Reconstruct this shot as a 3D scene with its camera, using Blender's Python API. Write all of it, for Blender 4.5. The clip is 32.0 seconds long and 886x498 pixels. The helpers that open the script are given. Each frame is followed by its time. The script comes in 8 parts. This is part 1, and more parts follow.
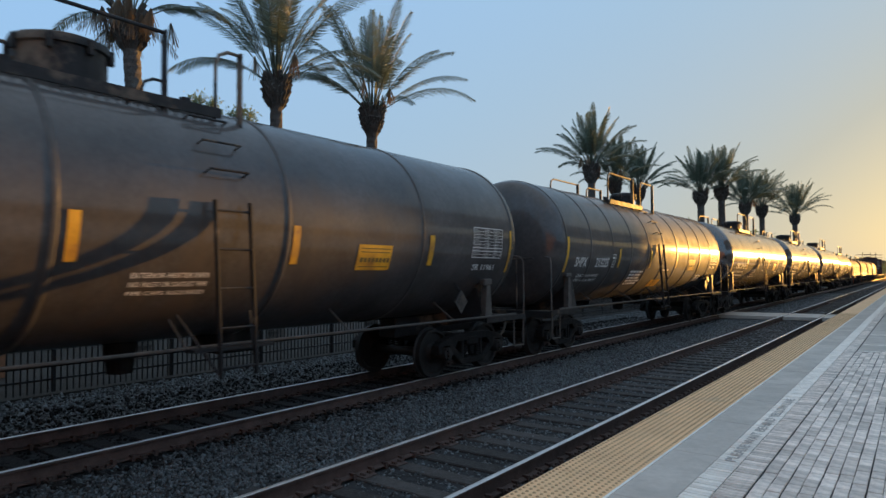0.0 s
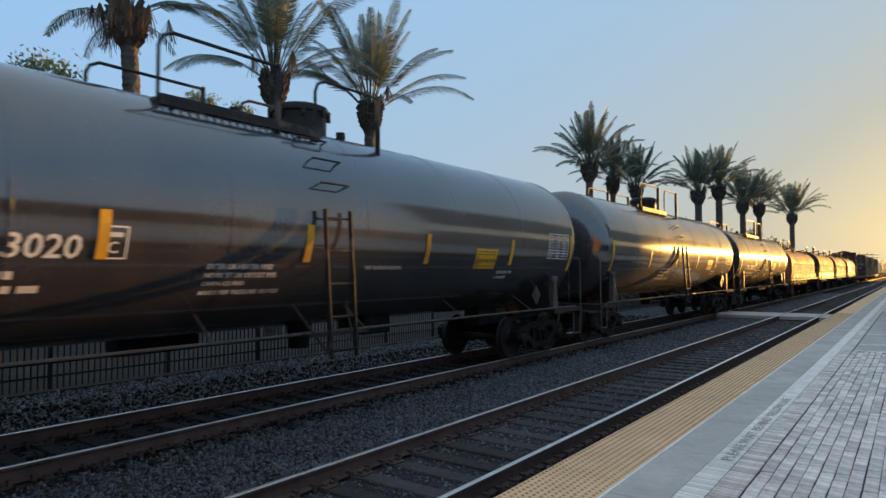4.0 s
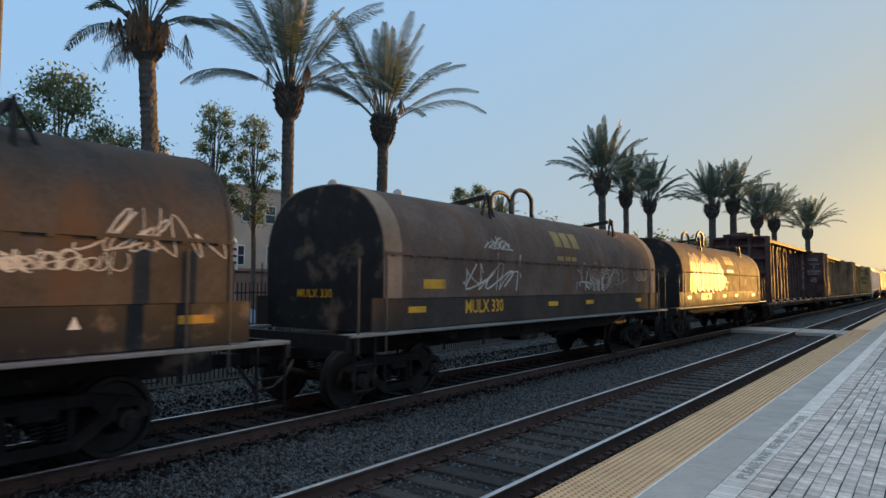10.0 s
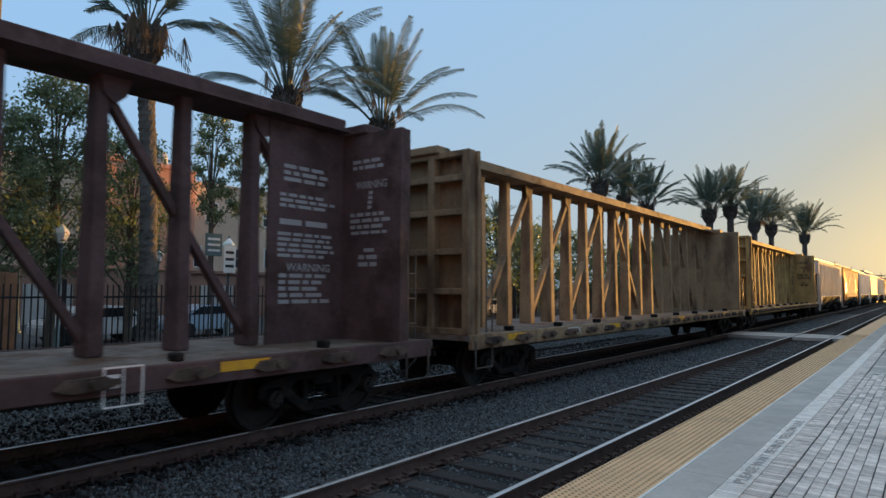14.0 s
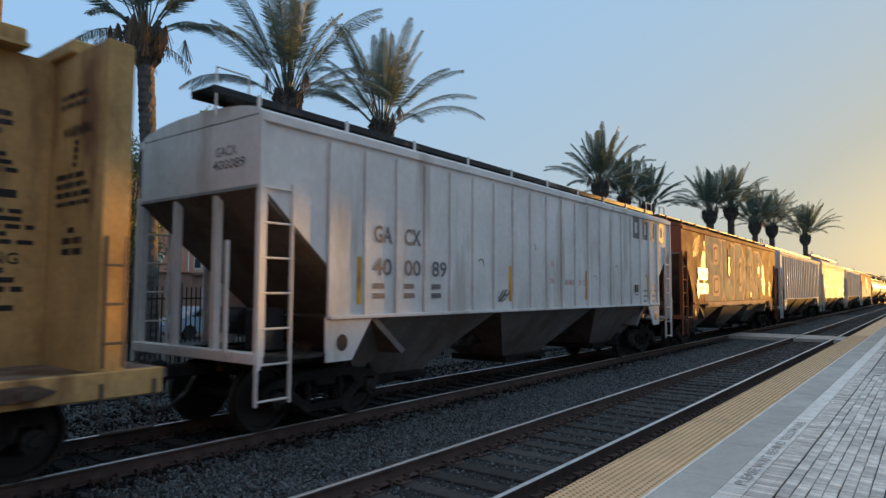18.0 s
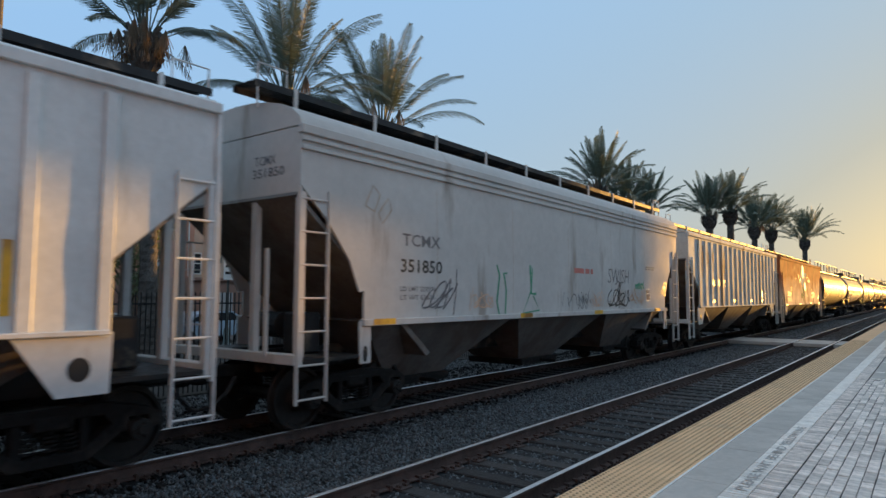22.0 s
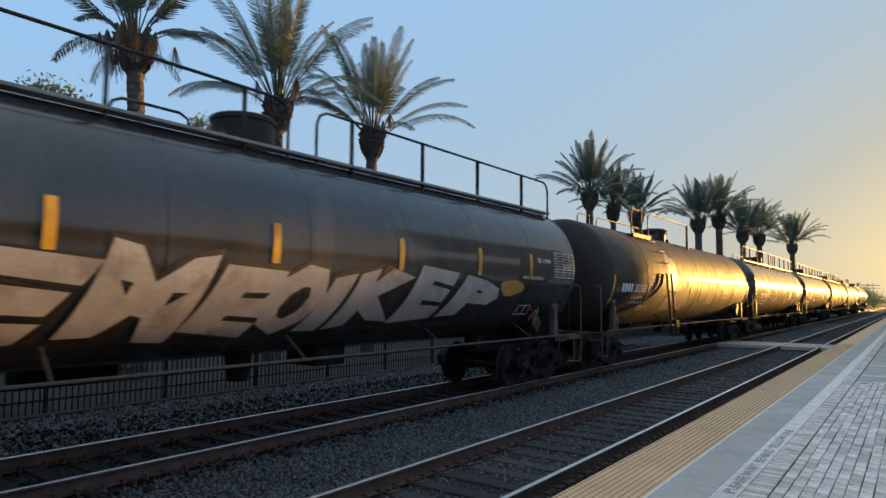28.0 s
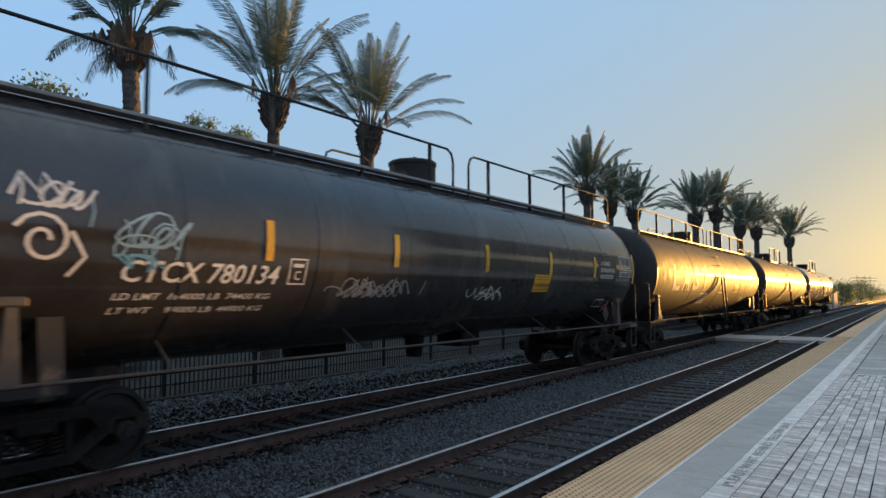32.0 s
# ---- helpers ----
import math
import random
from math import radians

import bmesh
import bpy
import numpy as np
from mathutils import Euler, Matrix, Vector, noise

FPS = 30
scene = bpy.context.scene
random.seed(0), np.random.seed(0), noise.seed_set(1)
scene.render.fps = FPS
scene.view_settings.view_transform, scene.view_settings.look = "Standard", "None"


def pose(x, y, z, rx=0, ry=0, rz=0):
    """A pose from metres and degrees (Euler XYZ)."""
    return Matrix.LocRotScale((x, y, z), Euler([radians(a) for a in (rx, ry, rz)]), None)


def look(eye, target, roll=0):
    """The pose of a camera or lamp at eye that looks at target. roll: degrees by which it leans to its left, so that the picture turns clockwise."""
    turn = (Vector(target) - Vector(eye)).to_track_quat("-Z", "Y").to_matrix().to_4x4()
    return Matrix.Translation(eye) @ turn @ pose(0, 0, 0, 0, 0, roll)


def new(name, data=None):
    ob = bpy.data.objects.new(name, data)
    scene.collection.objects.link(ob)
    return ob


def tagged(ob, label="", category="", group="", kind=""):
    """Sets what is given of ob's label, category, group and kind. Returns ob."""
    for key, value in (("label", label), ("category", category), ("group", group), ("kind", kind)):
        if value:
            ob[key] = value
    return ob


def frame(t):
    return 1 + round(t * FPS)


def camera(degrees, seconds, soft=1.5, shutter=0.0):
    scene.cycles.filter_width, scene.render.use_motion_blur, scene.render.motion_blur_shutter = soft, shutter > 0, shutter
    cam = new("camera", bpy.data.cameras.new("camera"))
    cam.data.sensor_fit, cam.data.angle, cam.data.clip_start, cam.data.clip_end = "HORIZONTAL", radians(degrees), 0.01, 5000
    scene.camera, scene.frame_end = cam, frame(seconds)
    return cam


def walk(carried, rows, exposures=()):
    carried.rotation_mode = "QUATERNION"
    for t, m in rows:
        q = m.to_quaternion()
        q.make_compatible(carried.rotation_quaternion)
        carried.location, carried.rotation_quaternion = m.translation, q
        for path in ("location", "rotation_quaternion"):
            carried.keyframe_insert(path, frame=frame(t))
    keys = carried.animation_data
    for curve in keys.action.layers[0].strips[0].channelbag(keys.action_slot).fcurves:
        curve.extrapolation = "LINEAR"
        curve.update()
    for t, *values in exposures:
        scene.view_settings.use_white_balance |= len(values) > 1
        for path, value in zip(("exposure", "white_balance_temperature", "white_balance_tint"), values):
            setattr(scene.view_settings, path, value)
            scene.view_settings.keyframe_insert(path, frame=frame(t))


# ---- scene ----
cam = camera(69.5, 32.0, soft=1.5, shutter=0.12)
EYE = (0.0, 0.0, 1.955)
# seconds, pitch, roll, heading in degrees
TURNS = [
    (0, 92.21, 0.39, 36.65), (0.5, 92.23, 0.38, 36.68), (1, 92.18, 0.30, 36.70), (1.5, 92.18, 0.38, 36.66),
    (2, 92.10, 0.34, 36.59), (2.5, 91.99, 0.25, 36.55), (3, 92.03, 0.25, 36.49), (3.5, 92.05, 0.22, 36.47),
    (5.5, 92.10, 0.12, 36.34), (6, 92.08, 0.13, 36.34), (6.5, 92.09, 0.13, 36.35), (7, 92.11, 0.14, 36.43),
    (7.5, 92.15, 0.16, 36.47), (8, 92.23, 0.14, 36.53), (8.5, 92.36, 0.11, 36.67), (9, 92.56, -0.00, 36.86),
    (9.5, 92.87, -0.13, 37.15), (10, 93.22, -0.21, 37.49), (10.5, 93.49, -0.26, 37.76), (11, 93.61, -0.31, 37.90),
    (11.5, 93.63, -0.30, 37.93), (12, 93.57, -0.28, 37.89), (12.5, 93.54, -0.25, 37.76), (13, 93.53, -0.20, 37.62),
    (13.5, 93.56, -0.27, 37.42), (14, 93.58, -0.36, 37.28), (14.5, 93.60, -0.38, 37.16), (16.5, 93.59, -0.32, 37.05),
    (17, 93.60, -0.36, 37.12), (17.5, 93.61, -0.36, 37.26), (18, 93.72, -0.28, 37.33), (18.5, 93.72, -0.31, 37.39),
    (19, 93.78, -0.25, 37.39), (19.5, 93.75, -0.30, 37.38), (20, 93.78, -0.33, 37.39), (20.5, 93.83, -0.29, 37.37),
    (21, 93.96, -0.24, 37.31), (21.5, 94.06, -0.25, 37.28), (22, 94.16, -0.25, 37.30), (22.5, 94.26, -0.22, 37.30),
    (23, 94.28, -0.21, 37.23), (23.5, 94.27, -0.16, 37.18), (24, 94.23, -0.14, 37.08), (24.5, 94.08, -0.31, 36.97),
    (25, 94.04, -0.32, 36.88), (25.5, 94.05, -0.36, 36.75), (27.5, 94.56, -0.40, 36.42), (28, 94.44, -0.34, 36.43),
    (28.5, 94.25, -0.26, 36.49), (29, 94.11, -0.12, 36.56), (29.5, 94.06, -0.02, 36.62), (30, 94.06, 0.05, 36.63),
    (30.5, 94.09, 0.12, 36.60), (31, 94.11, 0.11, 36.51), (31.5, 94.18, 0.13, 36.38), (32, 94.12, 0.15, 36.27),
]
walk(cam, [(t, pose(*EYE, a, b, c)) for t, a, b, c in TURNS], exposures=[(0.0, 1.47), (32.0, 1.47)])

# ---- light ----
SUN_EL, SUN_AZ = 2.5, 10.6          # degrees above the horizon; degrees to the right of the track's direction
scene.view_settings.exposure = 0.0
world = bpy.data.worlds.new("world")
scene.world = world
world.use_nodes = True
wn = world.node_tree
sky = wn.nodes.new("ShaderNodeTexSky")
sky.sky_type, sky.sun_disc = "NISHITA", False
sky.sun_elevation, sky.sun_rotation = radians(SUN_EL), radians(SUN_AZ)
sky.air_density, sky.dust_density, sky.ozone_density = 1.0, 1.5, 3.0
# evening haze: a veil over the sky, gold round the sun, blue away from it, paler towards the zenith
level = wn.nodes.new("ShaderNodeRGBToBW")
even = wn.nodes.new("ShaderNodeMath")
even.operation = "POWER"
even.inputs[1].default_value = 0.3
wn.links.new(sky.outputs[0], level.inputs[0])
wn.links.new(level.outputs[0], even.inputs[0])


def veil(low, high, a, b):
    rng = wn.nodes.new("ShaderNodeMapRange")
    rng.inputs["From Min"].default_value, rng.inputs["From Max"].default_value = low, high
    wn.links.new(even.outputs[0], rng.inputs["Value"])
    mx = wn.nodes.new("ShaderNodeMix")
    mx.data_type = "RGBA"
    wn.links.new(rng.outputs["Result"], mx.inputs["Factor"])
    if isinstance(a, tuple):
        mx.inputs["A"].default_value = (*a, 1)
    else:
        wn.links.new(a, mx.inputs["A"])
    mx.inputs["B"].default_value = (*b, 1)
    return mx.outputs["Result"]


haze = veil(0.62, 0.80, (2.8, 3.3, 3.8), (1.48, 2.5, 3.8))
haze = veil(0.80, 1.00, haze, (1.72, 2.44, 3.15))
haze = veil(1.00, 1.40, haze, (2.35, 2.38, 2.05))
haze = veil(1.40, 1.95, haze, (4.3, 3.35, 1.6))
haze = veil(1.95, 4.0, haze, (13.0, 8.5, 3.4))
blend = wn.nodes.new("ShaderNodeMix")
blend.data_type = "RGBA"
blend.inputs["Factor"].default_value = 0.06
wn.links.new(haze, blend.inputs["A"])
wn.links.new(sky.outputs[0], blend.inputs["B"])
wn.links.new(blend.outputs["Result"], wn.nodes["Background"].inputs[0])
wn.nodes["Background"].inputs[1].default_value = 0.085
lamp = bpy.data.lights.new("sun", "SUN")
lamp.energy, lamp.angle, lamp.color = 3.1, radians(0.8), (1.0, 0.5, 0.11)
sun = new("sun", lamp)
ce, se, ca, sa = (math.cos(radians(SUN_EL)), math.sin(radians(SUN_EL)), math.cos(radians(SUN_AZ)), math.sin(radians(SUN_AZ)))
sun.matrix_basis = look((40 * sa * ce, 40 * ca * ce, 40 * se), (0, 0, 0))


# ---- materials ----
def material(name, color, rough=0.5, metal=0.0, var=0.25, scale=2.0, bump=0.15, grain=60.0, second=None, amount=0.5,
             streak=1.0, rnd=0.0, fade=None, island=False, coat=0.0, patch=1.5, spec=0.5, gloss=1.5):
    """Noise-driven surface: colour varies by var at two sizes, second is a stain colour over part of it,
    streak stretches the stain upright, rnd varies pieces, fade=(low, high, colour) changes paint with height."""
    m = bpy.data.materials.new(name)
    m.use_nodes = True
    t = m.node_tree
    bsdf = t.nodes["Principled BSDF"]
    tc = t.nodes.new("ShaderNodeTexCoord")
    src = tc.outputs["Object"]

    def tex(sc, detail=6.0, stretch=1.0, rough_=0.6):
        mp = t.nodes.new("ShaderNodeMapping")
        mp.inputs["Scale"].default_value = (sc, sc, sc / stretch)
        t.links.new(src, mp.inputs[0])
        n = t.nodes.new("ShaderNodeTexNoise")
        n.inputs["Scale"].default_value, n.inputs["Detail"].default_value = 1.0, detail
        n.inputs["Roughness"].default_value = rough_
        t.links.new(mp.outputs[0], n.inputs["Vector"])
        return n.outputs["Fac"]

    def mix(fac, a, b, kind="MIX"):
        n = t.nodes.new("ShaderNodeMix")
        n.data_type, n.blend_type = "RGBA", kind
        for sock, v in ((n.inputs["Factor"], fac), (n.inputs["A"], a), (n.inputs["B"], b)):
            if hasattr(v, "links"):
                t.links.new(v, sock)
            elif isinstance(v, (int, float)):
                sock.default_value = v
            else:
                sock.default_value = (*v, 1)
        return n.outputs["Result"]

    def ramp(v, lo, hi, a=0.0, b=1.0):
        n = t.nodes.new("ShaderNodeMapRange")
        n.inputs["From Min"].default_value, n.inputs["From Max"].default_value = lo, hi
        n.inputs["To Min"].default_value, n.inputs["To Max"].default_value = a, b
        t.links.new(v, n.inputs["Value"])
        return n.outputs["Result"]

    col = (*color,)
    if fade:
        sep = t.nodes.new("ShaderNodeSeparateXYZ")
        t.links.new(src, sep.inputs[0])
        add = t.nodes.new("ShaderNodeMath")
        add.operation = "MULTIPLY_ADD"
        t.links.new(tex(0.8, 5, 3.0), add.inputs[0])
        add.inputs[1].default_value = 1.6
        t.links.new(sep.outputs["Z"], add.inputs[2])
        col = mix(ramp(add.outputs[0], fade[0] + 0.8, fade[1] + 0.8), fade[2], col)
    big = ramp(tex(scale), 0.3, 0.7, 1 - var, 1 + var)
    fine = ramp(tex(scale * 14, 4), 0.3, 0.7, 1 - var * 0.5, 1 + var * 0.5)
    mul = t.nodes.new("ShaderNodeMath")
    mul.operation = "MULTIPLY"
    t.links.new(big, mul.inputs[0])
    t.links.new(fine, mul.inputs[1])
    val = mul.outputs[0]
    if rnd:
        if island:
            oi = t.nodes.new("ShaderNodeNewGeometry").outputs["Random Per Island"]
        else:
            oi = t.nodes.new("ShaderNodeObjectInfo").outputs["Random"]
        m2 = t.nodes.new("ShaderNodeMath")
        m2.operation = "MULTIPLY"
        t.links.new(val, m2.inputs[0])
        t.links.new(ramp(oi, 0, 1, 1 - rnd, 1 + rnd), m2.inputs[1])
        val = m2.outputs[0]
    comb = t.nodes.new("ShaderNodeCombineColor")
    for i in range(3):
        t.links.new(val, comb.inputs[i])
    col = mix(1.0, col, comb.outputs[0], "MULTIPLY")
    if second:
        col = mix(ramp(tex(patch, 7, streak), 0.62 - amount * 0.3, 0.72 - amount * 0.2), col, second)
    t.links.new(col, bsdf.inputs["Base Color"])
    t.links.new(ramp(tex(scale * 3, 5), 0.3, 0.7, max(0.05, rough - 0.1), min(1, rough + 0.1)), bsdf.inputs["Roughness"])
    bsdf.inputs["Metallic"].default_value = metal
    bsdf.inputs["Coat Weight"].default_value, bsdf.inputs["Coat Roughness"].default_value, bsdf.inputs["Coat IOR"].default_value = coat, 0.13, gloss
    bsdf.inputs["Specular IOR Level"].default_value = spec
    if bump:
        b = t.nodes.new("ShaderNodeBump")
        b.inputs["Strength"].default_value, b.inputs["Distance"].default_value = bump, 0.02
        t.links.new(tex(grain, 5), b.inputs["Height"])
        t.links.new(b.outputs[0], bsdf.inputs["Normal"])
    return m


def thin(m, colour, share=0.45):
    """Lets light through a leaf."""
    t = m.node_tree
    out = t.nodes["Material Output"]
    tr = t.nodes.new("ShaderNodeBsdfTranslucent")
    tr.inputs["Color"].default_value = (*colour, 1)
    mx = t.nodes.new("ShaderNodeMixShader")
    mx.inputs[0].default_value = share
    t.links.new(t.nodes["Principled BSDF"].outputs[0], mx.inputs[1])
    t.links.new(tr.outputs[0], mx.inputs[2])
    t.links.new(mx.outputs[0], out.inputs["Surface"])


def plain(name, color, rough=0.5, metal=0.0):
    return material(name, color, rough, metal, var=0.12, bump=0.05)


RUST = (0.10, 0.045, 0.022)
DUST = (0.16, 0.12, 0.085)
M = {}
M["ballast"] = material("ballast", (0.03, 0.032, 0.034), 0.9, spec=0.12, var=0.5, scale=6, bump=1.0, grain=14)
M["stone"] = material("ballast_stone", (0.056, 0.066, 0.072), 0.4, var=0.35, scale=9, bump=0.4, grain=40, rnd=0.85, island=True)
# oil and the train's shade are both put into this near-black stone
M["oily_shade_stone"] = material("oil_and_shade_stone", (0.012, 0.0115, 0.0115), 0.75, spec=0.12, var=0.35, scale=9, bump=0.4, grain=40, rnd=0.7, island=True)
M["soil"] = material("soil", (0.10, 0.08, 0.06), 0.95, var=0.4, scale=1.5, bump=0.6, grain=20)
M["tie"] = material("tie_wood", (0.033, 0.031, 0.03), 0.9, var=0.45, scale=3, bump=0.7, grain=30, rnd=0.4)
# darker copy of the tie wood, for the far track
M["dark_tie"] = material("dark_tie_wood", (0.014, 0.013, 0.0125), 0.85, spec=0.2, var=0.45, scale=3, bump=0.7, grain=30, rnd=0.4)
M["placard_ink"] = plain("faded_ink", (0.12, 0.09, 0.03), 0.7)
M["dim_white"] = plain("faded_white_stencil", (0.3, 0.3, 0.3), 0.6)
M["rail"] = material("rail_rust", (0.07, 0.046, 0.039), 0.75, 0.2, var=0.4, scale=4, bump=0.3)
M["railtop"] = material("rail_polish", (0.72, 0.70, 0.68), 0.48, 1.0, var=0.1, scale=5, bump=0.02)
M["iron"] = material("truck_iron", (0.008, 0.0078, 0.0078), 0.72, 0.0, spec=0.2, var=0.4, scale=5, bump=0.3, second=(0.035, 0.03, 0.026), amount=0.22)
M["wheel"] = material("wheel_steel", (0.015, 0.0135, 0.0125), 0.65, 0.2, var=0.3, scale=4, bump=0.1)
M["tank"] = material("tank_black_paint", (0.04, 0.04, 0.043), 0.75, spec=0.06, coat=1.0, gloss=2.1, var=0.35, scale=0.9, bump=0.03, grain=3,
                     second=(0.048, 0.043, 0.038), amount=0.2, streak=6)
M["tankdull"] = material("tank_grimy_black_paint", (0.062, 0.058, 0.057), 0.66, spec=0.2, coat=0.55, gloss=1.6, var=0.35, scale=0.9, bump=0.03, grain=3,
                         second=(0.07, 0.058, 0.05), amount=0.3, streak=6)
M["tankbrown"] = material("tank_dull_paint", (0.0285, 0.0275, 0.0275), 0.6, spec=0.2, coat=0.06, gloss=1.5, var=0.3, scale=0.9, bump=0.03, grain=3,
                          second=(0.038, 0.03, 0.025), amount=0.4, streak=5)
M["tankdark"] = material("tank_new_black_paint", (0.024, 0.024, 0.026), 0.7, spec=0.06, coat=0.7, var=0.25, scale=0.9, bump=0.03, grain=3, second=(0.026, 0.022, 0.02), amount=0.2, streak=6)
M["tanklate"] = material("tank_matt_black_paint", (0.03, 0.0285, 0.0285), 0.7, spec=0.1, coat=0.75, gloss=1.75, var=0.35, scale=0.9, bump=0.03, grain=3, second=(0.06, 0.054, 0.048), amount=0.2, streak=6)
M["bandpaint"] = material("worn_band_paint", (0.06, 0.057, 0.055), 0.5, spec=0.4, var=0.35, scale=1.5, bump=0.03, grain=3)
M["sill"] = material("black_frame_paint", (0.018, 0.018, 0.019), 0.6, spec=0.3, var=0.3, scale=3, bump=0.1, second=DUST, amount=0.25)
M["bare"] = material("bare_steel", (0.075, 0.068, 0.062), 0.65, 0.2, var=0.25, scale=6, bump=0.1)
M["white"] = plain("white_stencil", (0.72, 0.71, 0.68), 0.6)
M["yellow"] = material("yellow_reflector", (0.70, 0.37, 0.02), 0.45, var=0.2, scale=6, bump=0.05, second=(0.3, 0.14, 0.03), amount=0.4)
M["concrete"] = material("platform_concrete", (0.46, 0.42, 0.375), 0.8, var=0.15, scale=1.2, bump=0.12, grain=90, second=(0.39, 0.355, 0.315), amount=0.4)
# the domes' small shadows are put into this darker tone
M["dome"] = material("shaded_tactile_dome", (0.42, 0.28, 0.15), 0.8, var=0.15, scale=4, bump=0.1)
M["tactile"] = material("tactile_yellow", (0.74, 0.47, 0.25), 0.7, var=0.1, scale=2, bump=0.1, second=(0.5, 0.36, 0.22), amount=0.12)
M["brick"] = material("grey_paver", (0.66, 0.585, 0.52), 0.8, var=0.3, scale=11, bump=0.4, grain=70, rnd=0.25)
M["brickj"] = material("grey_paver_field", (0.66, 0.585, 0.52), 0.8, var=0.3, scale=11, bump=0.4, grain=70, rnd=0.25, island=True)
M["bandbrick"] = material("pale_paver", (0.74, 0.69, 0.62), 0.7, var=0.15, scale=7, bump=0.2, grain=70, rnd=0.15)
M["joint"] = material("joint_sand", (0.03, 0.029, 0.028), 0.95, var=0.3, scale=8, bump=0.3)
M["asphalt"] = material("asphalt", (0.06, 0.06, 0.061), 0.9, var=0.25, scale=0.7, bump=0.4, grain=60)
M["mulch"] = material("dark_planting_soil", (0.022, 0.02, 0.017), 0.95, var=0.4, scale=3, bump=0.8, grain=18)
M["hedge"] = material("screen_hedge", (0.03, 0.036, 0.022), 0.9, var=0.4, scale=3, bump=1.0, grain=12)
M["iron_fence"] = plain("black_iron", (0.02, 0.02, 0.022), 0.5, 0.3)
M["trunk"] = material("palm_trunk", (0.092, 0.084, 0.076), 0.95, spec=0.15, var=0.4, scale=3, bump=1.0, grain=12)
M["frond"] = material("palm_frond", (0.09, 0.122, 0.096), 0.55, var=0.3, scale=1.5, bump=0.0, rnd=0.35, island=True, second=(0.16, 0.135, 0.08), amount=0.05, patch=0.8)
M["deadfrond"] = material("dry_frond", (0.2, 0.15, 0.1), 0.8, var=0.3, scale=2, bump=0.0, rnd=0.3, island=True)
M["leaf"] = material("tree_leaf", (0.145, 0.18, 0.115), 0.5, var=0.3, scale=1.0, bump=0.0, rnd=0.5, island=True)
M["bark"] = material("bark", (0.11, 0.085, 0.065), 0.95, var=0.35, scale=4, bump=0.8, grain=20)
M["stucco_o"] = material("orange_stucco", (0.56, 0.26, 0.17), 0.9, var=0.12, scale=0.6, bump=0.25, grain=50)
M["stucco_t"] = material("tan_stucco", (0.58, 0.42, 0.31), 0.9, var=0.12, scale=0.6, bump=0.25, grain=50)
M["stucco_g"] = material("grey_stucco", (0.40, 0.39, 0.37), 0.9, var=0.12, scale=0.6, bump=0.25, grain=50)
M["stucco_d"] = material("brown_base_stucco", (0.27, 0.155, 0.115), 0.9, var=0.15, scale=0.6, bump=0.25, grain=50)
M["frame_w"] = plain("white_frame", (0.75, 0.74, 0.7), 0.5)
M["greenpaint"] = plain("green_painted_steel", (0.12, 0.16, 0.15), 0.4, 0.2)
thin(M["frond"], (0.125, 0.165, 0.115), 0.22)
thin(M["deadfrond"], (0.2, 0.15, 0.09), 0.2)
thin(M["leaf"], (0.17, 0.22, 0.09))
glass = bpy.data.materials.new("window_glass")
glass.use_nodes = True
gb = glass.node_tree.nodes["Principled BSDF"]
gb.inputs["Base Color"].default_value, gb.inputs["Roughness"].default_value = (0.03, 0.035, 0.04, 1), 0.06
M["glass"] = glass
# ---- mesh helpers ----
def box(bm, x0, x1, y0, y1, z0, z1, rz=0.0, bevel=0.0):
    c = Vector(((x0 + x1) / 2, (y0 + y1) / 2, (z0 + z1) / 2))
    m = Matrix.Translation(c) @ Matrix.Rotation(rz, 4, "Z") @ Matrix.Diagonal((abs(x1 - x0), abs(y1 - y0), abs(z1 - z0), 1))
    made = bmesh.ops.create_cube(bm, size=1.0, matrix=m)["verts"]
    if bevel:
        edges = list({e for v in made for e in v.link_edges})
        bmesh.ops.bevel(bm, geom=edges, offset=bevel, segments=1, affect="EDGES", profile=0.5)


def bar(bm, p, q, w, h=None, n=4):
    """A straight bar from p to q: square section w x h (n=4) or round of radius w."""
    p, q = Vector(p), Vector(q)
    d = q - p
    rot = d.to_track_quat("Z", "X").to_matrix().to_4x4()
    m = Matrix.Translation((p + q) / 2) @ rot
    if n == 4:
        bmesh.ops.create_cube(bm, size=1.0, matrix=m @ Matrix.Diagonal((w, h or w, d.length, 1)))
    else:
        bmesh.ops.create_cone(bm, cap_ends=True, segments=n, radius1=w, radius2=h if h is not None else w, depth=d.length, matrix=m)


def pipe(bm, pts, r, n=6):
    """A bent pipe through the points, one closed skin."""
    pts = [Vector(p) for p in pts]
    rings = []
    for i, p in enumerate(pts):
        d = (pts[min(i + 1, len(pts) - 1)] - pts[max(i - 1, 0)]).normalized()
        a = d.orthogonal().normalized() if abs(d.x) > 0.9 else d.cross(Vector((1, 0, 0))).normalized()
        b = d.cross(a)
        rings.append([bm.verts.new(p + r * (math.cos(2 * math.pi * k / n) * a + math.sin(2 * math.pi * k / n) * b)) for k in range(n)])
    for u, v in zip(rings, rings[1:]):
        for k in range(n):
            bm.faces.new((u[k], u[(k + 1) % n], v[(k + 1) % n], v[k]))
    bm.faces.new(rings[0][::-1])
    bm.faces.new(rings[-1])


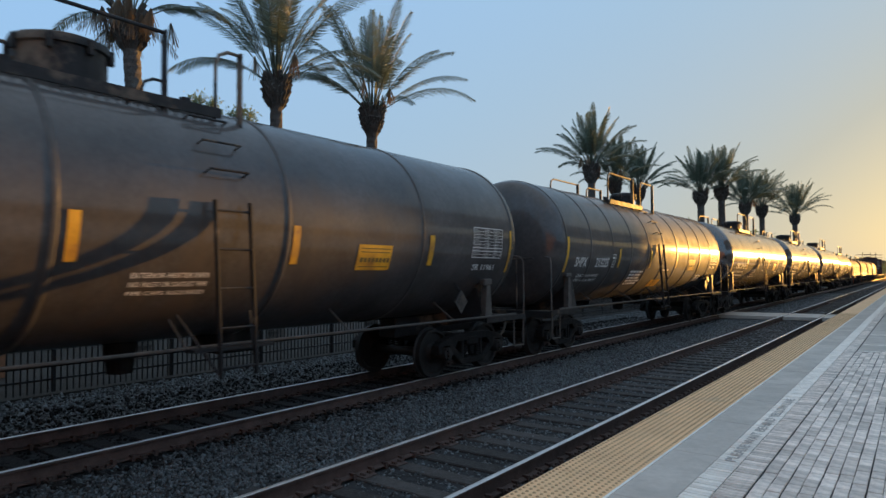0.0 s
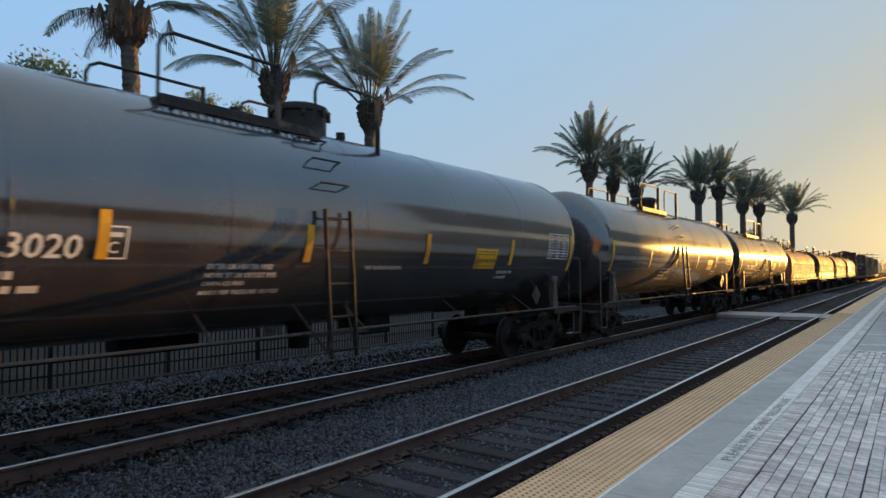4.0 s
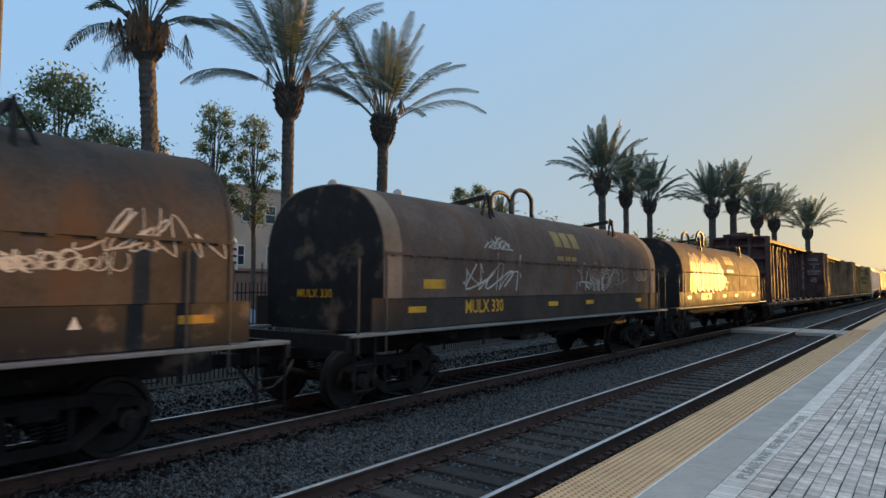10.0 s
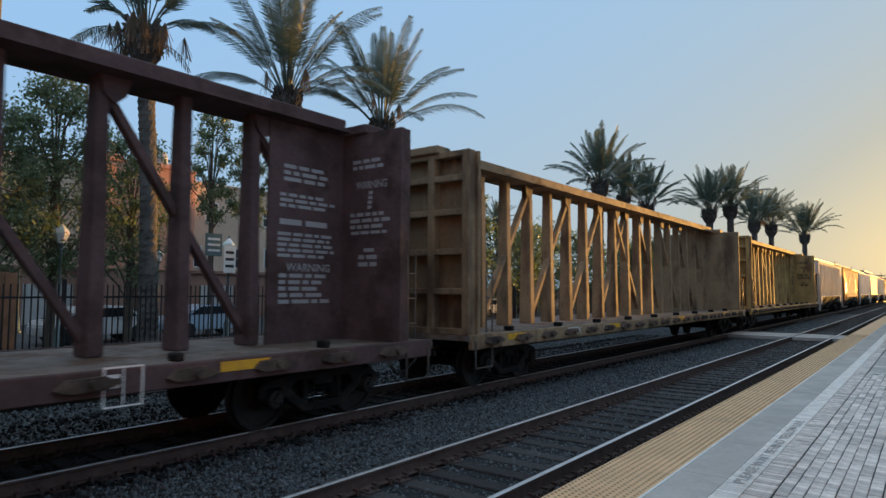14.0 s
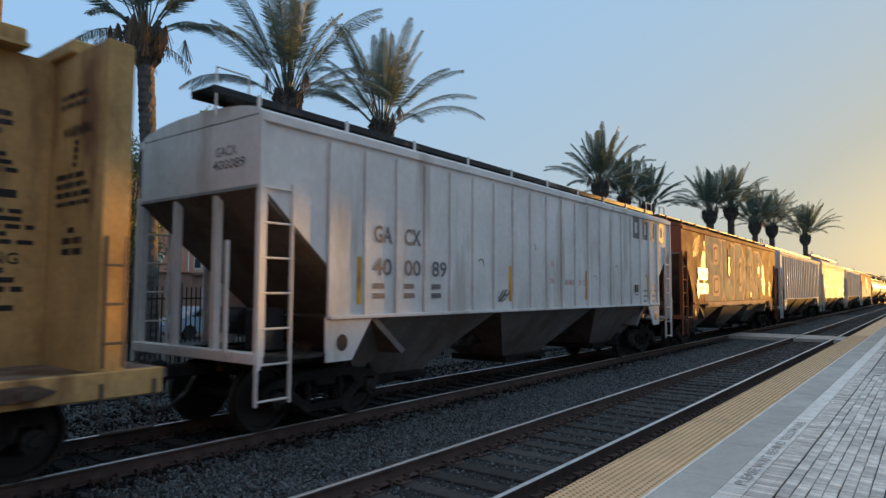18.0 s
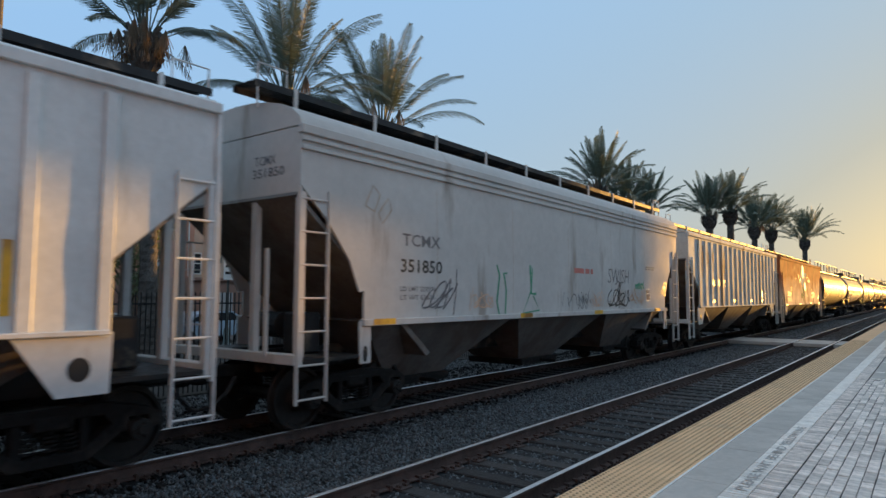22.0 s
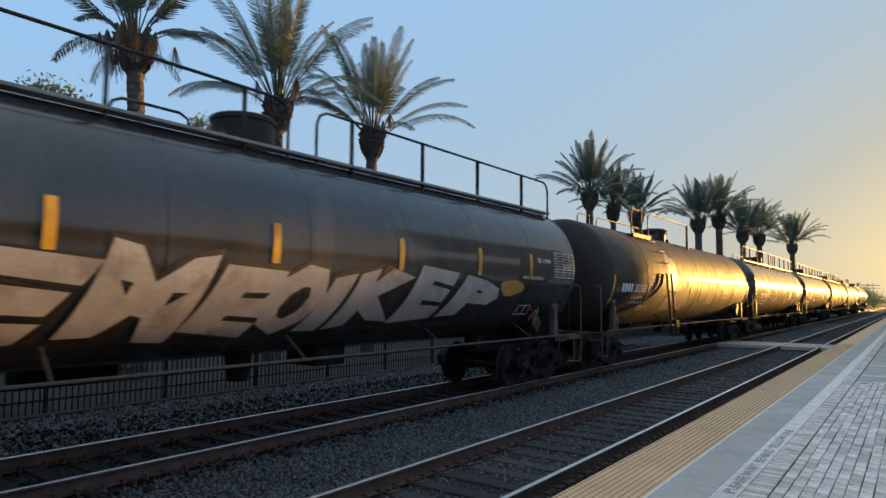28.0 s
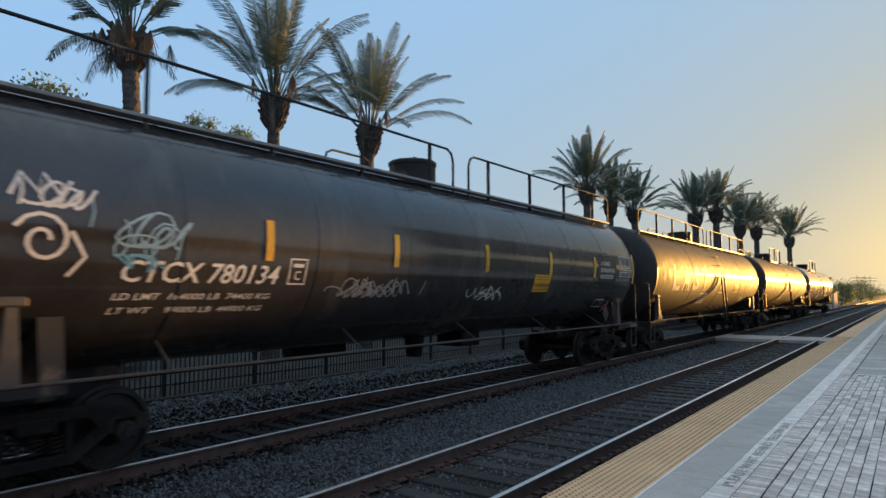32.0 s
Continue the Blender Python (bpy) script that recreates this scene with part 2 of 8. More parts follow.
def prism(bm, poly, axis, a, b):
    """A polygon pushed from a to b along an axis: poly in (y, z) for x, (x, z) for y, (x, y) for z."""
    def put(u, v, w):
        return {"x": (w, u, v), "y": (u, w, v), "z": (u, v, w)}[axis]
    lo = [bm.verts.new(put(u, v, a)) for u, v in poly]
    hi = [bm.verts.new(put(u, v, b)) for u, v in poly]
    n = len(poly)
    for i in range(n):
        bm.faces.new((lo[i], lo[(i + 1) % n], hi[(i + 1) % n], hi[i]))
    bm.faces.new(lo[::-1])
    bm.faces.new(hi)


def turned(bm, prof, n=32, m=None):
    """Turn a profile of (radius, height along z) round z; radius 0 ends close to a point."""
    rings = []
    for r, z in prof:
        if r < 1e-6:
            rings.append([bm.verts.new((0, 0, z))])
        else:
            rings.append([bm.verts.new((r * math.cos(2 * math.pi * k / n), r * math.sin(2 * math.pi * k / n), z)) for k in range(n)])
    for u, v in zip(rings, rings[1:]):
        for k in range(n):
            a, b = u[k % len(u)], u[(k + 1) % len(u)]
            c, d = v[(k + 1) % len(v)], v[k % len(v)]
            f = [x for i, x in enumerate((a, b, c, d)) if x not in (a, b, c, d)[:i]]
            if len(f) > 2:
                bm.faces.new(f)
    if m is not None:
        bmesh.ops.transform(bm, matrix=m, verts=[v for r in rings for v in r])


def finish(bm, name, mat, smooth=False):
    bmesh.ops.recalc_face_normals(bm, faces=bm.faces)
    me = bpy.data.meshes.new(name)
    bm.to_mesh(me)
    bm.free()
    me.materials.append(M[mat] if isinstance(mat, str) else mat)
    if smooth:
        me.shade_smooth()
        me.set_sharp_from_angle(angle=radians(35))
    return me


def part(name, bm, mat, parent, label="", smooth=False, kind=""):
    ob = new(name, bm if isinstance(bm, bpy.types.Mesh) else finish(bm, name, mat, smooth))
    ob.parent = parent
    return tagged(ob, label, kind=kind)


def thing(name, label, category, group="", m=None):
    ob = new(name)
    ob.empty_display_size = 0.3
    if m is not None:
        ob.matrix_basis = m
    return tagged(ob, label, category, group)


def structure(name, bm, mat, label="", smooth=False):
    return tagged(new(name, finish(bm, name, mat, smooth)), label, kind="structure")


def raw(name, verts, faces, mat, smooth=False):
    me = bpy.data.meshes.new(name)
    me.from_pydata(verts, [], faces)
    me.materials.append(M[mat] if isinstance(mat, str) else mat)
    if smooth:
        me.shade_smooth()
    return me


def letters(body, size, bold=0.0, shear=0.0, spacing=1.0):
    """Flat mesh points and faces of a text, its left lower corner at the origin."""
    c = bpy.data.curves.new("lettering", "FONT")
    c.body, c.size, c.offset, c.shear, c.space_character, c.resolution_u = body, size, bold, shear, spacing, 2
    ob = bpy.data.objects.new("lettering", c)
    me = bpy.data.meshes.new_from_object(ob)
    vs = [(v.co.x, v.co.y) for v in me.vertices]
    fs = [tuple(p.vertices) for p in me.polygons]
    bpy.data.objects.remove(ob)
    bpy.data.curves.remove(c)
    bpy.data.meshes.remove(me)
    return vs, fs
# ---- ground, tracks, platform ----
TRACK_NEAR, TRACK_FAR = -4.11, -8.19      # track centres
FAR = 1500.0


def sheet(bm, x0, x1, y0, y1, z):
    bm.faces.new([bm.verts.new(p) for p in ((x0, y0, z), (x1, y0, z), (x1, y1, z), (x0, y1, z))])


bm = bmesh.new()
sheet(bm, -1500, 1500, -1500, 1500, -0.62)
structure("ground", bm, "soil", "dry earth that reaches to the horizon")
bm = bmesh.new()
prism(bm, [(-13.0, -0.6), (-12.2, -0.34), (-10.6, -0.2), (-2.2, -0.2), (-2.2, -0.6)], "y", -300, 1000)
structure("ballast_bed", bm, "ballast", "grey crushed-stone ballast bed under both tracks")
bm = bmesh.new()
prism(bm, [(-2.44, -0.55), (-2.44, 0.318), (9.0, 0.318), (9.0, -0.55)], "y", -30, 260)
platform = structure("platform", bm, "joint", "low railway platform paved with concrete, bricks and yellow tactile panels")
bm = bmesh.new()
sheet(bm, -60, -25.6, -60, 260, -0.36)
structure("street", bm, "asphalt", "asphalt street beyond the railway fence")
bm = bmesh.new()
prism(bm, [(-25.6, -0.6), (-25.6, -0.24), (-13.0, -0.24), (-13.0, -0.6)], "y", -60, 200)
structure("planting_strip", bm, "mulch", "dark planted strip of soil along the fence")

RAIL = [(-0.07, -0.172), (-0.07, -0.158), (-0.016, -0.145), (-0.01, -0.045), (-0.034, -0.033), (-0.036, -0.008), (-0.03, -0.002),
        (0.03, -0.002), (0.036, -0.008), (0.034, -0.033), (0.01, -0.045), (0.016, -0.145), (0.07, -0.158), (0.07, -0.172)]
for cx in (TRACK_NEAR, TRACK_FAR):
    for side in (-0.7525, 0.7525):
        bm = bmesh.new()
        prism(bm, [(cx + side + u, v) for u, v in RAIL], "y", -250, 900)
        r = structure("rail", bm, "rail", "rusty steel rail with a polished running top")
        bm = bmesh.new()
        prism(bm, [(cx + side + u, v) for u, v in ((-0.026, -0.004), (-0.022, 0.0), (-0.01, 0.002), (0.016, 0.002), (0.03, -0.0005), (0.033, -0.006))], "y", -250, 900)
        part("rail_head", bm, "railtop", r, "polished steel rail head", smooth=True)
# ---- the train ----
CARS = []          # (car, station of its middle along the train)
WHEELS = []


def wheelset_mesh():
    bm = bmesh.new()
    to_x = Matrix.Rotation(math.pi / 2, 4, "Y")
    bar(bm, (-1.02, 0, 0), (1.02, 0, 0), 0.085, n=12)
    for s in (-1, 1):
        prof = [(0.09, 0.655), (0.16, 0.64), (0.2, 0.70), (0.38, 0.72), (0.41, 0.685), (0.485, 0.685), (0.485, 0.71), (0.457, 0.73), (0.45, 0.82), (0.40, 0.82), (0.38, 0.77), (0.2, 0.77), (0.14, 0.83), (0.09, 0.83)]
        turned(bm, [(r, s * z) for r, z in prof], 28, to_x)
        turned(bm, [(0.0, s * 1.20), (0.05, s * 1.20), (0.06, s * 1.17), (0.115, s * 1.165), (0.125, s * 1.14), (0.125, s * 0.92), (0.0, s * 0.92)], 16, to_x)
        for k in range(3):
            a = k * 2.0944
            bar(bm, (s * 1.15, 0.08 * math.cos(a), 0.08 * math.sin(a)), (s * 1.195, 0.08 * math.cos(a), 0.08 * math.sin(a)), 0.022, n=6)
    return finish(bm, "wheelset", "wheel", True)


def sideframe_mesh():
    bm = bmesh.new()
    prism(bm, [(-1.13, 0.47), (-1.13, 0.62), (-1.0, 0.70), (-0.52, 0.80), (0.52, 0.80), (1.0, 0.70), (1.13, 0.62), (1.13, 0.47), (1.02, 0.45),
               (1.0, 0.60), (0.78, 0.60), (0.76, 0.45), (0.66, 0.47), (0.5, 0.66), (-0.5, 0.66), (-0.66, 0.47), (-0.76, 0.45), (-0.78, 0.60), (-1.0, 0.60), (-1.02, 0.45)], "x", -0.09, 0.09)
    prism(bm, [(-0.78, 0.50), (-0.36, 0.21), (0.36, 0.21), (0.78, 0.50), (0.66, 0.60), (0.30, 0.33), (-0.30, 0.33), (-0.66, 0.60)], "x", -0.085, 0.085)
    for y in (-0.32, 0.32):
        box(bm, -0.07, 0.07, y - 0.05, y + 0.05, 0.30, 0.70, bevel=0.01)
    bmesh.ops.bevel(bm, geom=[e for e in bm.edges if e.calc_length() > 0.1 and abs(e.verts[0].co.x - e.verts[1].co.x) < 0.01], offset=0.014, segments=1, affect="EDGES")
    return finish(bm, "sideframe", "iron")


def spring_mesh():
    bm = bmesh.new()
    for y in (-0.2, 0.0, 0.2):
        pts = [(0.07 * math.cos(k * 0.9), y + 0.07 * math.sin(k * 0.9), 0.33 + 0.0065 * k) for k in range(36)]
        pipe(bm, pts, 0.016, 5)
    return finish(bm, "spring", "iron", True)


def bolster_mesh():
    bm = bmesh.new()
    box(bm, -1.12, 1.12, -0.2, 0.2, 0.56, 0.74, bevel=0.03)
    bar(bm, (0, 0, 0.70), (0, 0, 0.84), 0.2, n=16)
    for s in (-1, 1):
        box(bm, -0.85, 0.85, s * 0.44 - 0.05, s * 0.44 + 0.05, 0.36, 0.48, bevel=0.01)
        for x in (-0.77, 0.77):
            box(bm, x - 0.06, x + 0.06, s * 0.44 - 0.04, s * 0.44 + 0.09 * s, 0.30, 0.56, bevel=0.015)
    return finish(bm, "bolster", "iron")


WHEELSET, SIDEFRAME, SPRING, BOLSTER = wheelset_mesh(), sideframe_mesh(), spring_mesh(), bolster_mesh()


def truck(car, y):
    t = part("truck", BOLSTER, None, car, "cast-iron bogie, dusty black")
    t.location = (0, y, 0)
    for x in (-1.02, 1.02):
        part("sideframe", SIDEFRAME, None, t).location = (x, 0, 0)
        part("spring", SPRING, None, t).location = (x, 0, 0)
    for dy in (-0.889, 0.889):
        w = part("wheelset", WHEELSET, None, t, "steel wheels on an axle with roller-bearing caps")
        w.matrix_parent_inverse = Matrix.Translation((0, dy, 0.4575))
        WHEELS.append(w)


def coupler(car, L, z=0.86):
    for s in (-1, 1):
        bm = bmesh.new()
        box(bm, -0.09, 0.09, s * (L / 2 - 0.95), s * (L / 2 - 0.2), z - 0.09, z + 0.09, bevel=0.02)
        box(bm, -0.17, 0.13, s * (L / 2 - 0.27), s * (L / 2 - 0.02), z - 0.16, z + 0.16, bevel=0.05)
        box(bm, 0.04, 0.17, s * (L / 2 - 0.2), s * (L / 2 + 0.07), z - 0.13, z + 0.13, bevel=0.04)
        part("coupler", bm, "iron", car)
        bm = bmesh.new()
        pipe(bm, [(0.35, s * (L / 2 - 0.5), 0.8), (0.37, s * (L / 2 - 0.35), 0.6), (0.32, s * (L / 2 - 0.15), 0.42), (0.2, s * (L / 2), 0.38)], 0.028)
        part("brake_hose", bm, "sill", car, "black rubber brake hose")


def decal(car, name, vs, fs, mat, where, label=""):
    """Flat lettering or paint laid on a surface: where(u, v) gives the point."""
    me = raw(name, [where(u, v) for u, v in vs], fs, mat)
    small = name in ("small_lettering", "end_lettering", "data_table", "notice", "placard_writing", "plate_frame", "data_frame", "company_mark", "hazard_number")
    return part(name, me, None, car, label, kind="stuff" if small else "")


def on_drum(R, zc, y0, z0, lift=0.004):
    a0 = math.asin(max(-1, min(1, (z0 - zc) / R)))
    return lambda u, v: ((R + lift) * math.cos(a0 + v / R), y0 + u, zc + (R + lift) * math.sin(a0 + v / R))


ALONG = [0.0]          # moves a car's markings along its side


def on_wall(x, y0, z0):
    a = ALONG[0]
    return lambda u, v: (x, y0 + a + u, z0 + v)


def rects(items):
    """Points and faces of rectangles (u0, u1, v0, v1), cut fine enough to bend."""
    vs, fs = [], []
    for u0, u1, v0, v1 in items:
        n = max(1, int(abs(v1 - v0) / 0.12))
        for k in range(n + 1):
            v = v0 + (v1 - v0) * k / n
            vs += [(u0, v), (u1, v)]
        b = len(vs) - 2 * (n + 1)
        fs += [(b + 2 * k, b + 2 * k + 1, b + 2 * k + 3, b + 2 * k + 2) for k in range(n)]
    return vs, fs


def bars(width, rows, height, gap, seed=1):
    """Unreadable writing as rows of word-long bars."""
    rnd, items = random.Random(seed), []
    for r in range(rows):
        u, v = 0.0, -r * (height + gap)
        end = width * rnd.uniform(0.75, 1.0)
        while u < end - height:
            w = rnd.uniform(1.5, 4.5) * height
            items.append((u, min(end, u + w), v, v + height))
            u += w + height * 0.7
    return rects(items)


def panel_label(car, where, w, h, rows, cols):
    """White ruled table of small writing."""
    rules = [(0, w, k * h / rows, k * h / rows + (0.014 if k in (0, 2, 3, rows) else 0.007)) for k in range(rows + 1)] + [(k, k + 0.012, 0, h) for k in (0, w * 0.48, w * 0.75, w - 0.012)]
    items = []
    rnd = random.Random(int(w * 100))
    for r in range(rows):
        for c in range(cols):
            items.append((c * w / cols + 0.03, c * w / cols + 0.03 + rnd.uniform(0.3, 0.75) * w / cols, r * h / rows + 0.025, r * h / rows + h / rows * 0.62))
    decal(car, "data_table", *rects(rules), "white", where, "white ruled data table")
    vs, fs = rects(items)
    part("table_writing", raw("table_writing", [where(u, v) for u, v in vs], fs, "dim_white"), None, car, "rows of small faded writing", kind="stuff")


def railing(car, name, runs, r=0.02, mat="bare", label=""):
    bm = bmesh.new()
    for pts in runs:
        pipe(bm, pts, r)
    return part(name, bm, mat, car, label, smooth=True)


def ladder(car, x, y0, y1, z0, z1, step=0.38, mat="sill", r=0.016, name="ladder"):
    bm = bmesh.new()
    for y in (y0, y1):
        bar(bm, (x, y, z0), (x, y, z1), 0.06, 0.02)
    lad = part(name, bm, mat, car)
    z = z0 + 0.06
    bm = bmesh.new()
    bar(bm, (x, y0, 0), (x, y1, 0), r, n=6)
    rung = finish(bm, "rung", mat)
    while z < z1:
        part("rung", rung, None, lad).location = (0, 0, z)
        z += step
    return lad


def ribbon(pts, w):
    """A painted stroke of width w through points in the plane."""
    vs, fs = [], []
    for i, (u, v) in enumerate(pts):
        u0, v0 = pts[max(i - 1, 0)]
        u1, v1 = pts[min(i + 1, len(pts) - 1)]
        d = math.hypot(u1 - u0, v1 - v0) or 1.0
        nx, ny = -(v1 - v0) / d * w / 2, (u1 - u0) / d * w / 2
        vs += [(u + nx, v + ny), (u - nx, v - ny)]
        if i:
            b = 2 * i
            fs.append((b - 2, b - 1, b + 1, b))
    return vs, fs


def scrawl(w, h, n, seed, width=0.035):
    """Spray-can scribble: looping overlapping strokes, with no letters in them."""
    rnd = random.Random(seed)
    runs = []
    for k in range(max(2, n // 2)):
        a = w * rnd.uniform(0.3, 0.6)
        u0 = rnd.uniform(0.0, w - a)
        turns = rnd.uniform(1.2, 2.6) * max(1.0, a / (1.3 * h))
        p1, p2, r = rnd.uniform(0, 6.28), rnd.uniform(0, 6.28), h * rnd.uniform(0.12, 0.4)
        top, low = rnd.uniform(0.7, 1.0), rnd.uniform(0.0, 0.25)
        m = int(9 * turns) + 4
        pts = []
        for q in range(m + 1):
            t = q / m
            v = low + (top - low) * (0.5 + 0.5 * math.sin(6.283 * turns * t + p1)) * (0.75 + 0.25 * math.sin(9 * t + p2))
            pts.append((u0 + a * t + r * math.sin(6.283 * turns * t + p2) + 0.2 * v * h, v * h))
        runs.append(ribbon(pts, width * rnd.uniform(0.55, 1.0)))
    for k in range(n // 3):
        u, ln = rnd.uniform(0.0, w), h * rnd.uniform(0.4, 1.0)
        v = rnd.uniform(0.0, h - ln)
        runs.append(ribbon([(u, v), (u + 0.1 * ln, v + ln * 0.5), (u + rnd.uniform(0.0, 0.35) * ln, v + ln)], width * rnd.uniform(0.5, 0.9)))
    return joined(runs)


def blob(cu, cv, ru, rv, seed, n=22, rough=0.16):
    rnd = random.Random(seed)
    ph = [rnd.uniform(0, 6.28) for _ in range(4)]
    ring = []
    for k in range(n):
        a = 2 * math.pi * k / n
        f = 1 + sum(rough / (j + 1) * math.sin((j + 2) * a + ph[j]) for j in range(4))
        ring.append((cu + ru * f * math.cos(a), cv + rv * f * math.sin(a)))
    return [(cu, cv)] + ring, [(0, k + 1, (k + 1) % n + 1) for k in range(n)]


def squarish(cu, cv, ru, rv, n=20, p=0.45):
    """A rounded square patch."""
    rim = []
    for k in range(n):
        c, d = math.cos(2 * math.pi * k / n), math.sin(2 * math.pi * k / n)
        rim.append((cu + ru * math.copysign(abs(c) ** p, c) + 0.04 * d, cv + rv * math.copysign(abs(d) ** p, d)))
    return [(cu, cv)] + rim, [(0, k + 1, (k + 1) % n + 1) for k in range(n)]


def joined(sets):
    vs, fs = [], []
    for v, f in sets:
        fs += [tuple(j + len(vs) for j in q) for q in f]
        vs += list(v)
    return vs, fs


def fine(vs, fs, most=0.16):
    """Cut long edges so that a flat shape can follow a curved side."""
    bm = bmesh.new()
    p = [bm.verts.new((u, v, 0)) for u, v in vs]
    for f in fs:
        if len(set(f)) > 2:
            try:
                bm.faces.new([p[i] for i in f])
            except ValueError:
                pass
    bmesh.ops.triangulate(bm, faces=bm.faces)
    for _ in range(4):
        long = [e for e in bm.edges if e.calc_length() > most]
        if not long:
            break
        bmesh.ops.subdivide_edges(bm, edges=long, cuts=1)
        bmesh.ops.triangulate(bm, faces=bm.faces)
    bm.verts.index_update()
    out = [(v.co.x, v.co.y) for v in bm.verts], [tuple(v.index for v in f.verts) for f in bm.faces]
    bm.free()
    return out


def islands(vs, fs):
    """The separate pieces of a flat shape."""
    root = list(range(len(vs)))

    def find(i):
        while root[i] != i:
            root[i] = root[root[i]]
            i = root[i]
        return i
    for f in fs:
        for i in f[1:]:
            root[find(i)] = find(f[0])
    sets = {}
    for f in fs:
        sets.setdefault(find(f[0]), []).append(f)
    for group in sets.values():
        used = sorted({i for f in group for i in f})
        to = {i: k for k, i in enumerate(used)}
        yield [vs[i] for i in used], [tuple(to[i] for i in f) for f in group]


def text_on(car, body, where, width, height, mat="white", bold=0.0, shear=0.0, label="", name="lettering", cut=False):
    """Lettering stretched to a given width and height."""
    vs, fs = letters(body, 1.0, bold, shear)
    w = max(u for u, v in vs)
    lo, hi = min(v for u, v in vs), max(v for u, v in vs)
    vs = [(u * width / w, (v - lo) * height / (hi - lo)) for u, v in vs]
    if cut:
        vs, fs = fine(vs, fs)
    if height < 0.16 or name != "lettering":
        return tagged(decal(car, name, vs, fs, mat, where, label), kind="stuff" if len(body) > 1 else "")
    for v, f in islands(vs, fs):
        decal(car, "letter", v, f, mat, where, label)


def tank_car(label, L, s, R=1.58, zc=2.68, mat="tank", mark="", mark_at=(-6.3, -4.3), mark_z=2.1, bands=5, top="mid",
             ladder_y=-0.75, stripes=(-7.05, -3.9, -1.15, 1.5, 4.3, 7.05), stripe_z=2.1, placard=3.0, table=5.9, table_z=2.25, extra=None, seed=1, italic=0.0,
             rail=(-3.0, 0.9), lines=True, manway=0.0, dome=(0.46, 0.46), inset=0.72, weights=(), head=0.55):
    car = thing("tank_car", label, "tank car", "cars of the freight train")
    half = L / 2 - inset
    bm = bmesh.new()
    prof = [(0.0, -half)] + [(R * math.sin(a) ** 0.74, -half + head * (1 - max(0.0, math.cos(a)) ** 0.74)) for a in np.linspace(0.12, math.pi / 2, 13)]
    ys = list(np.linspace(-half + head, half - head, bands + 2))
    prof += [(R, y) for y in ys[1:-1]]
    prof += [(r, -y) for r, y in prof[:14][::-1]]
    m = Matrix.Translation((0, 0, zc)) @ Matrix.Rotation(-math.pi / 2, 4, "X")
    turned(bm, prof, 72, m)
    part("tank", bm, mat, car, smooth=True)
    for y in ys:
        bm = bmesh.new()
        w, up = (0.04, 0.014) if mat == "tankdull" else (0.02, 0.006)
        turned(bm, [(R - 0.002, y - w), (R + up, y - w * 0.6), (R + up, y + w * 0.6), (R - 0.002, y + w)], 72, m)
        part("weld_band", bm, "bandpaint" if mat == "tankdull" else mat, car, smooth=True)
    # underframe: end sills, saddles, stub sills
    for e in (-1, 1):
        bm = bmesh.new()
        box(bm, -0.2, 0.2, e * (L / 2 - 3.3), e * (L / 2 - 0.75), 0.74, 1.12, bevel=0.02)
        prism(bm, [(-1.42, 1.05), (-0.3, 0.88), (0.3, 0.88), (1.42, 1.05), (1.3, 1.75), (0.8, 1.42), (0, 1.28), (-0.8, 1.42), (-1.3, 1.75)], "y", e * (L / 2 - 2.0) - 0.12, e * (L / 2 - 2.0) + 0.12)
        part("saddle", bm, "sill", car)
        bm = bmesh.new()
        box(bm, -1.5, 1.5, e * (L / 2 - 0.98), e * (L / 2 - 0.62), 1.03, 1.08)
        box(bm, -1.5, 1.5, e * (L / 2 - 0.64), e * (L / 2 - 0.60), 0.93, 1.08)
        for x in (-1.5, 1.46):
            box(bm, x, x + 0.04, e * (L / 2 - 2.1), e * (L / 2 - 0.62), 1.0, 1.1)
        part("end_platform", bm, "sill", car)
        for x in (-1.48, 1.48):
            railing(car, "handrail", [[(x, e * (L / 2 - 0.66), 0.45), (x, e * (L / 2 - 0.66), 1.0)], [(x, e * (L / 2 - 1.05), 0.45), (x, e * (L / 2 - 1.05), 1.0)],
                                      [(x, e * (L / 2 - 0.66), 0.46), (x, e * (L / 2 - 1.05), 0.46)],
                                      [(x, e * (L / 2 - 0.64), 1.05), (x, e * (L / 2 - 0.64), 2.2), (x * 0.97, e * (L / 2 - 0.68), 2.3), (x * 0.86, e * (L / 2 - 0.76), 2.33)]], 0.018)
        truck(car, e * (L / 2 - 2.0))
        bm = bmesh.new()
        bar(bm, (-1.0, e * (L / 2 - 0.68), 2.3), (1.0, e * (L / 2 - 0.68), 2.3), 0.017, n=6)
        for x in (-0.55, 0.55):
            bar(bm, (x, e * (L / 2 - 0.68), 1.05), (x, e * (L / 2 - 0.68), 2.3), 0.017, n=6)
        part("end_rail", bm, "sill", car)
    # bracket with the brake valve near one corner, brake rods below
    bm = bmesh.new()
    prism(bm, [(-L / 2 + 1.5, 1.08), (-L / 2 + 1.7, 1.08), (-L / 2 + 1.65, 1.85), (-L / 2 + 1.55, 1.85)], "x", 1.36, 1.48)
    box(bm, 1.36, 1.48, -L / 2 + 1.46, -L / 2 + 1.74, 1.85, 1.95, bevel=0.02)
    part("jacking_bracket", bm, "bare", car, "bare grey steel bracket")
    bm = bmesh.new()
    prism(bm, [(L / 2 - 2.13, 1.08), (L / 2 - 1.87, 1.08), (L / 2 - 1.94, 1.72), (L / 2 - 2.06, 1.72)], "x", 1.36, 1.48)
    box(bm, 1.36, 1.48, L / 2 - 2.14, L / 2 - 1.86, 1.72, 1.85, bevel=0.02)
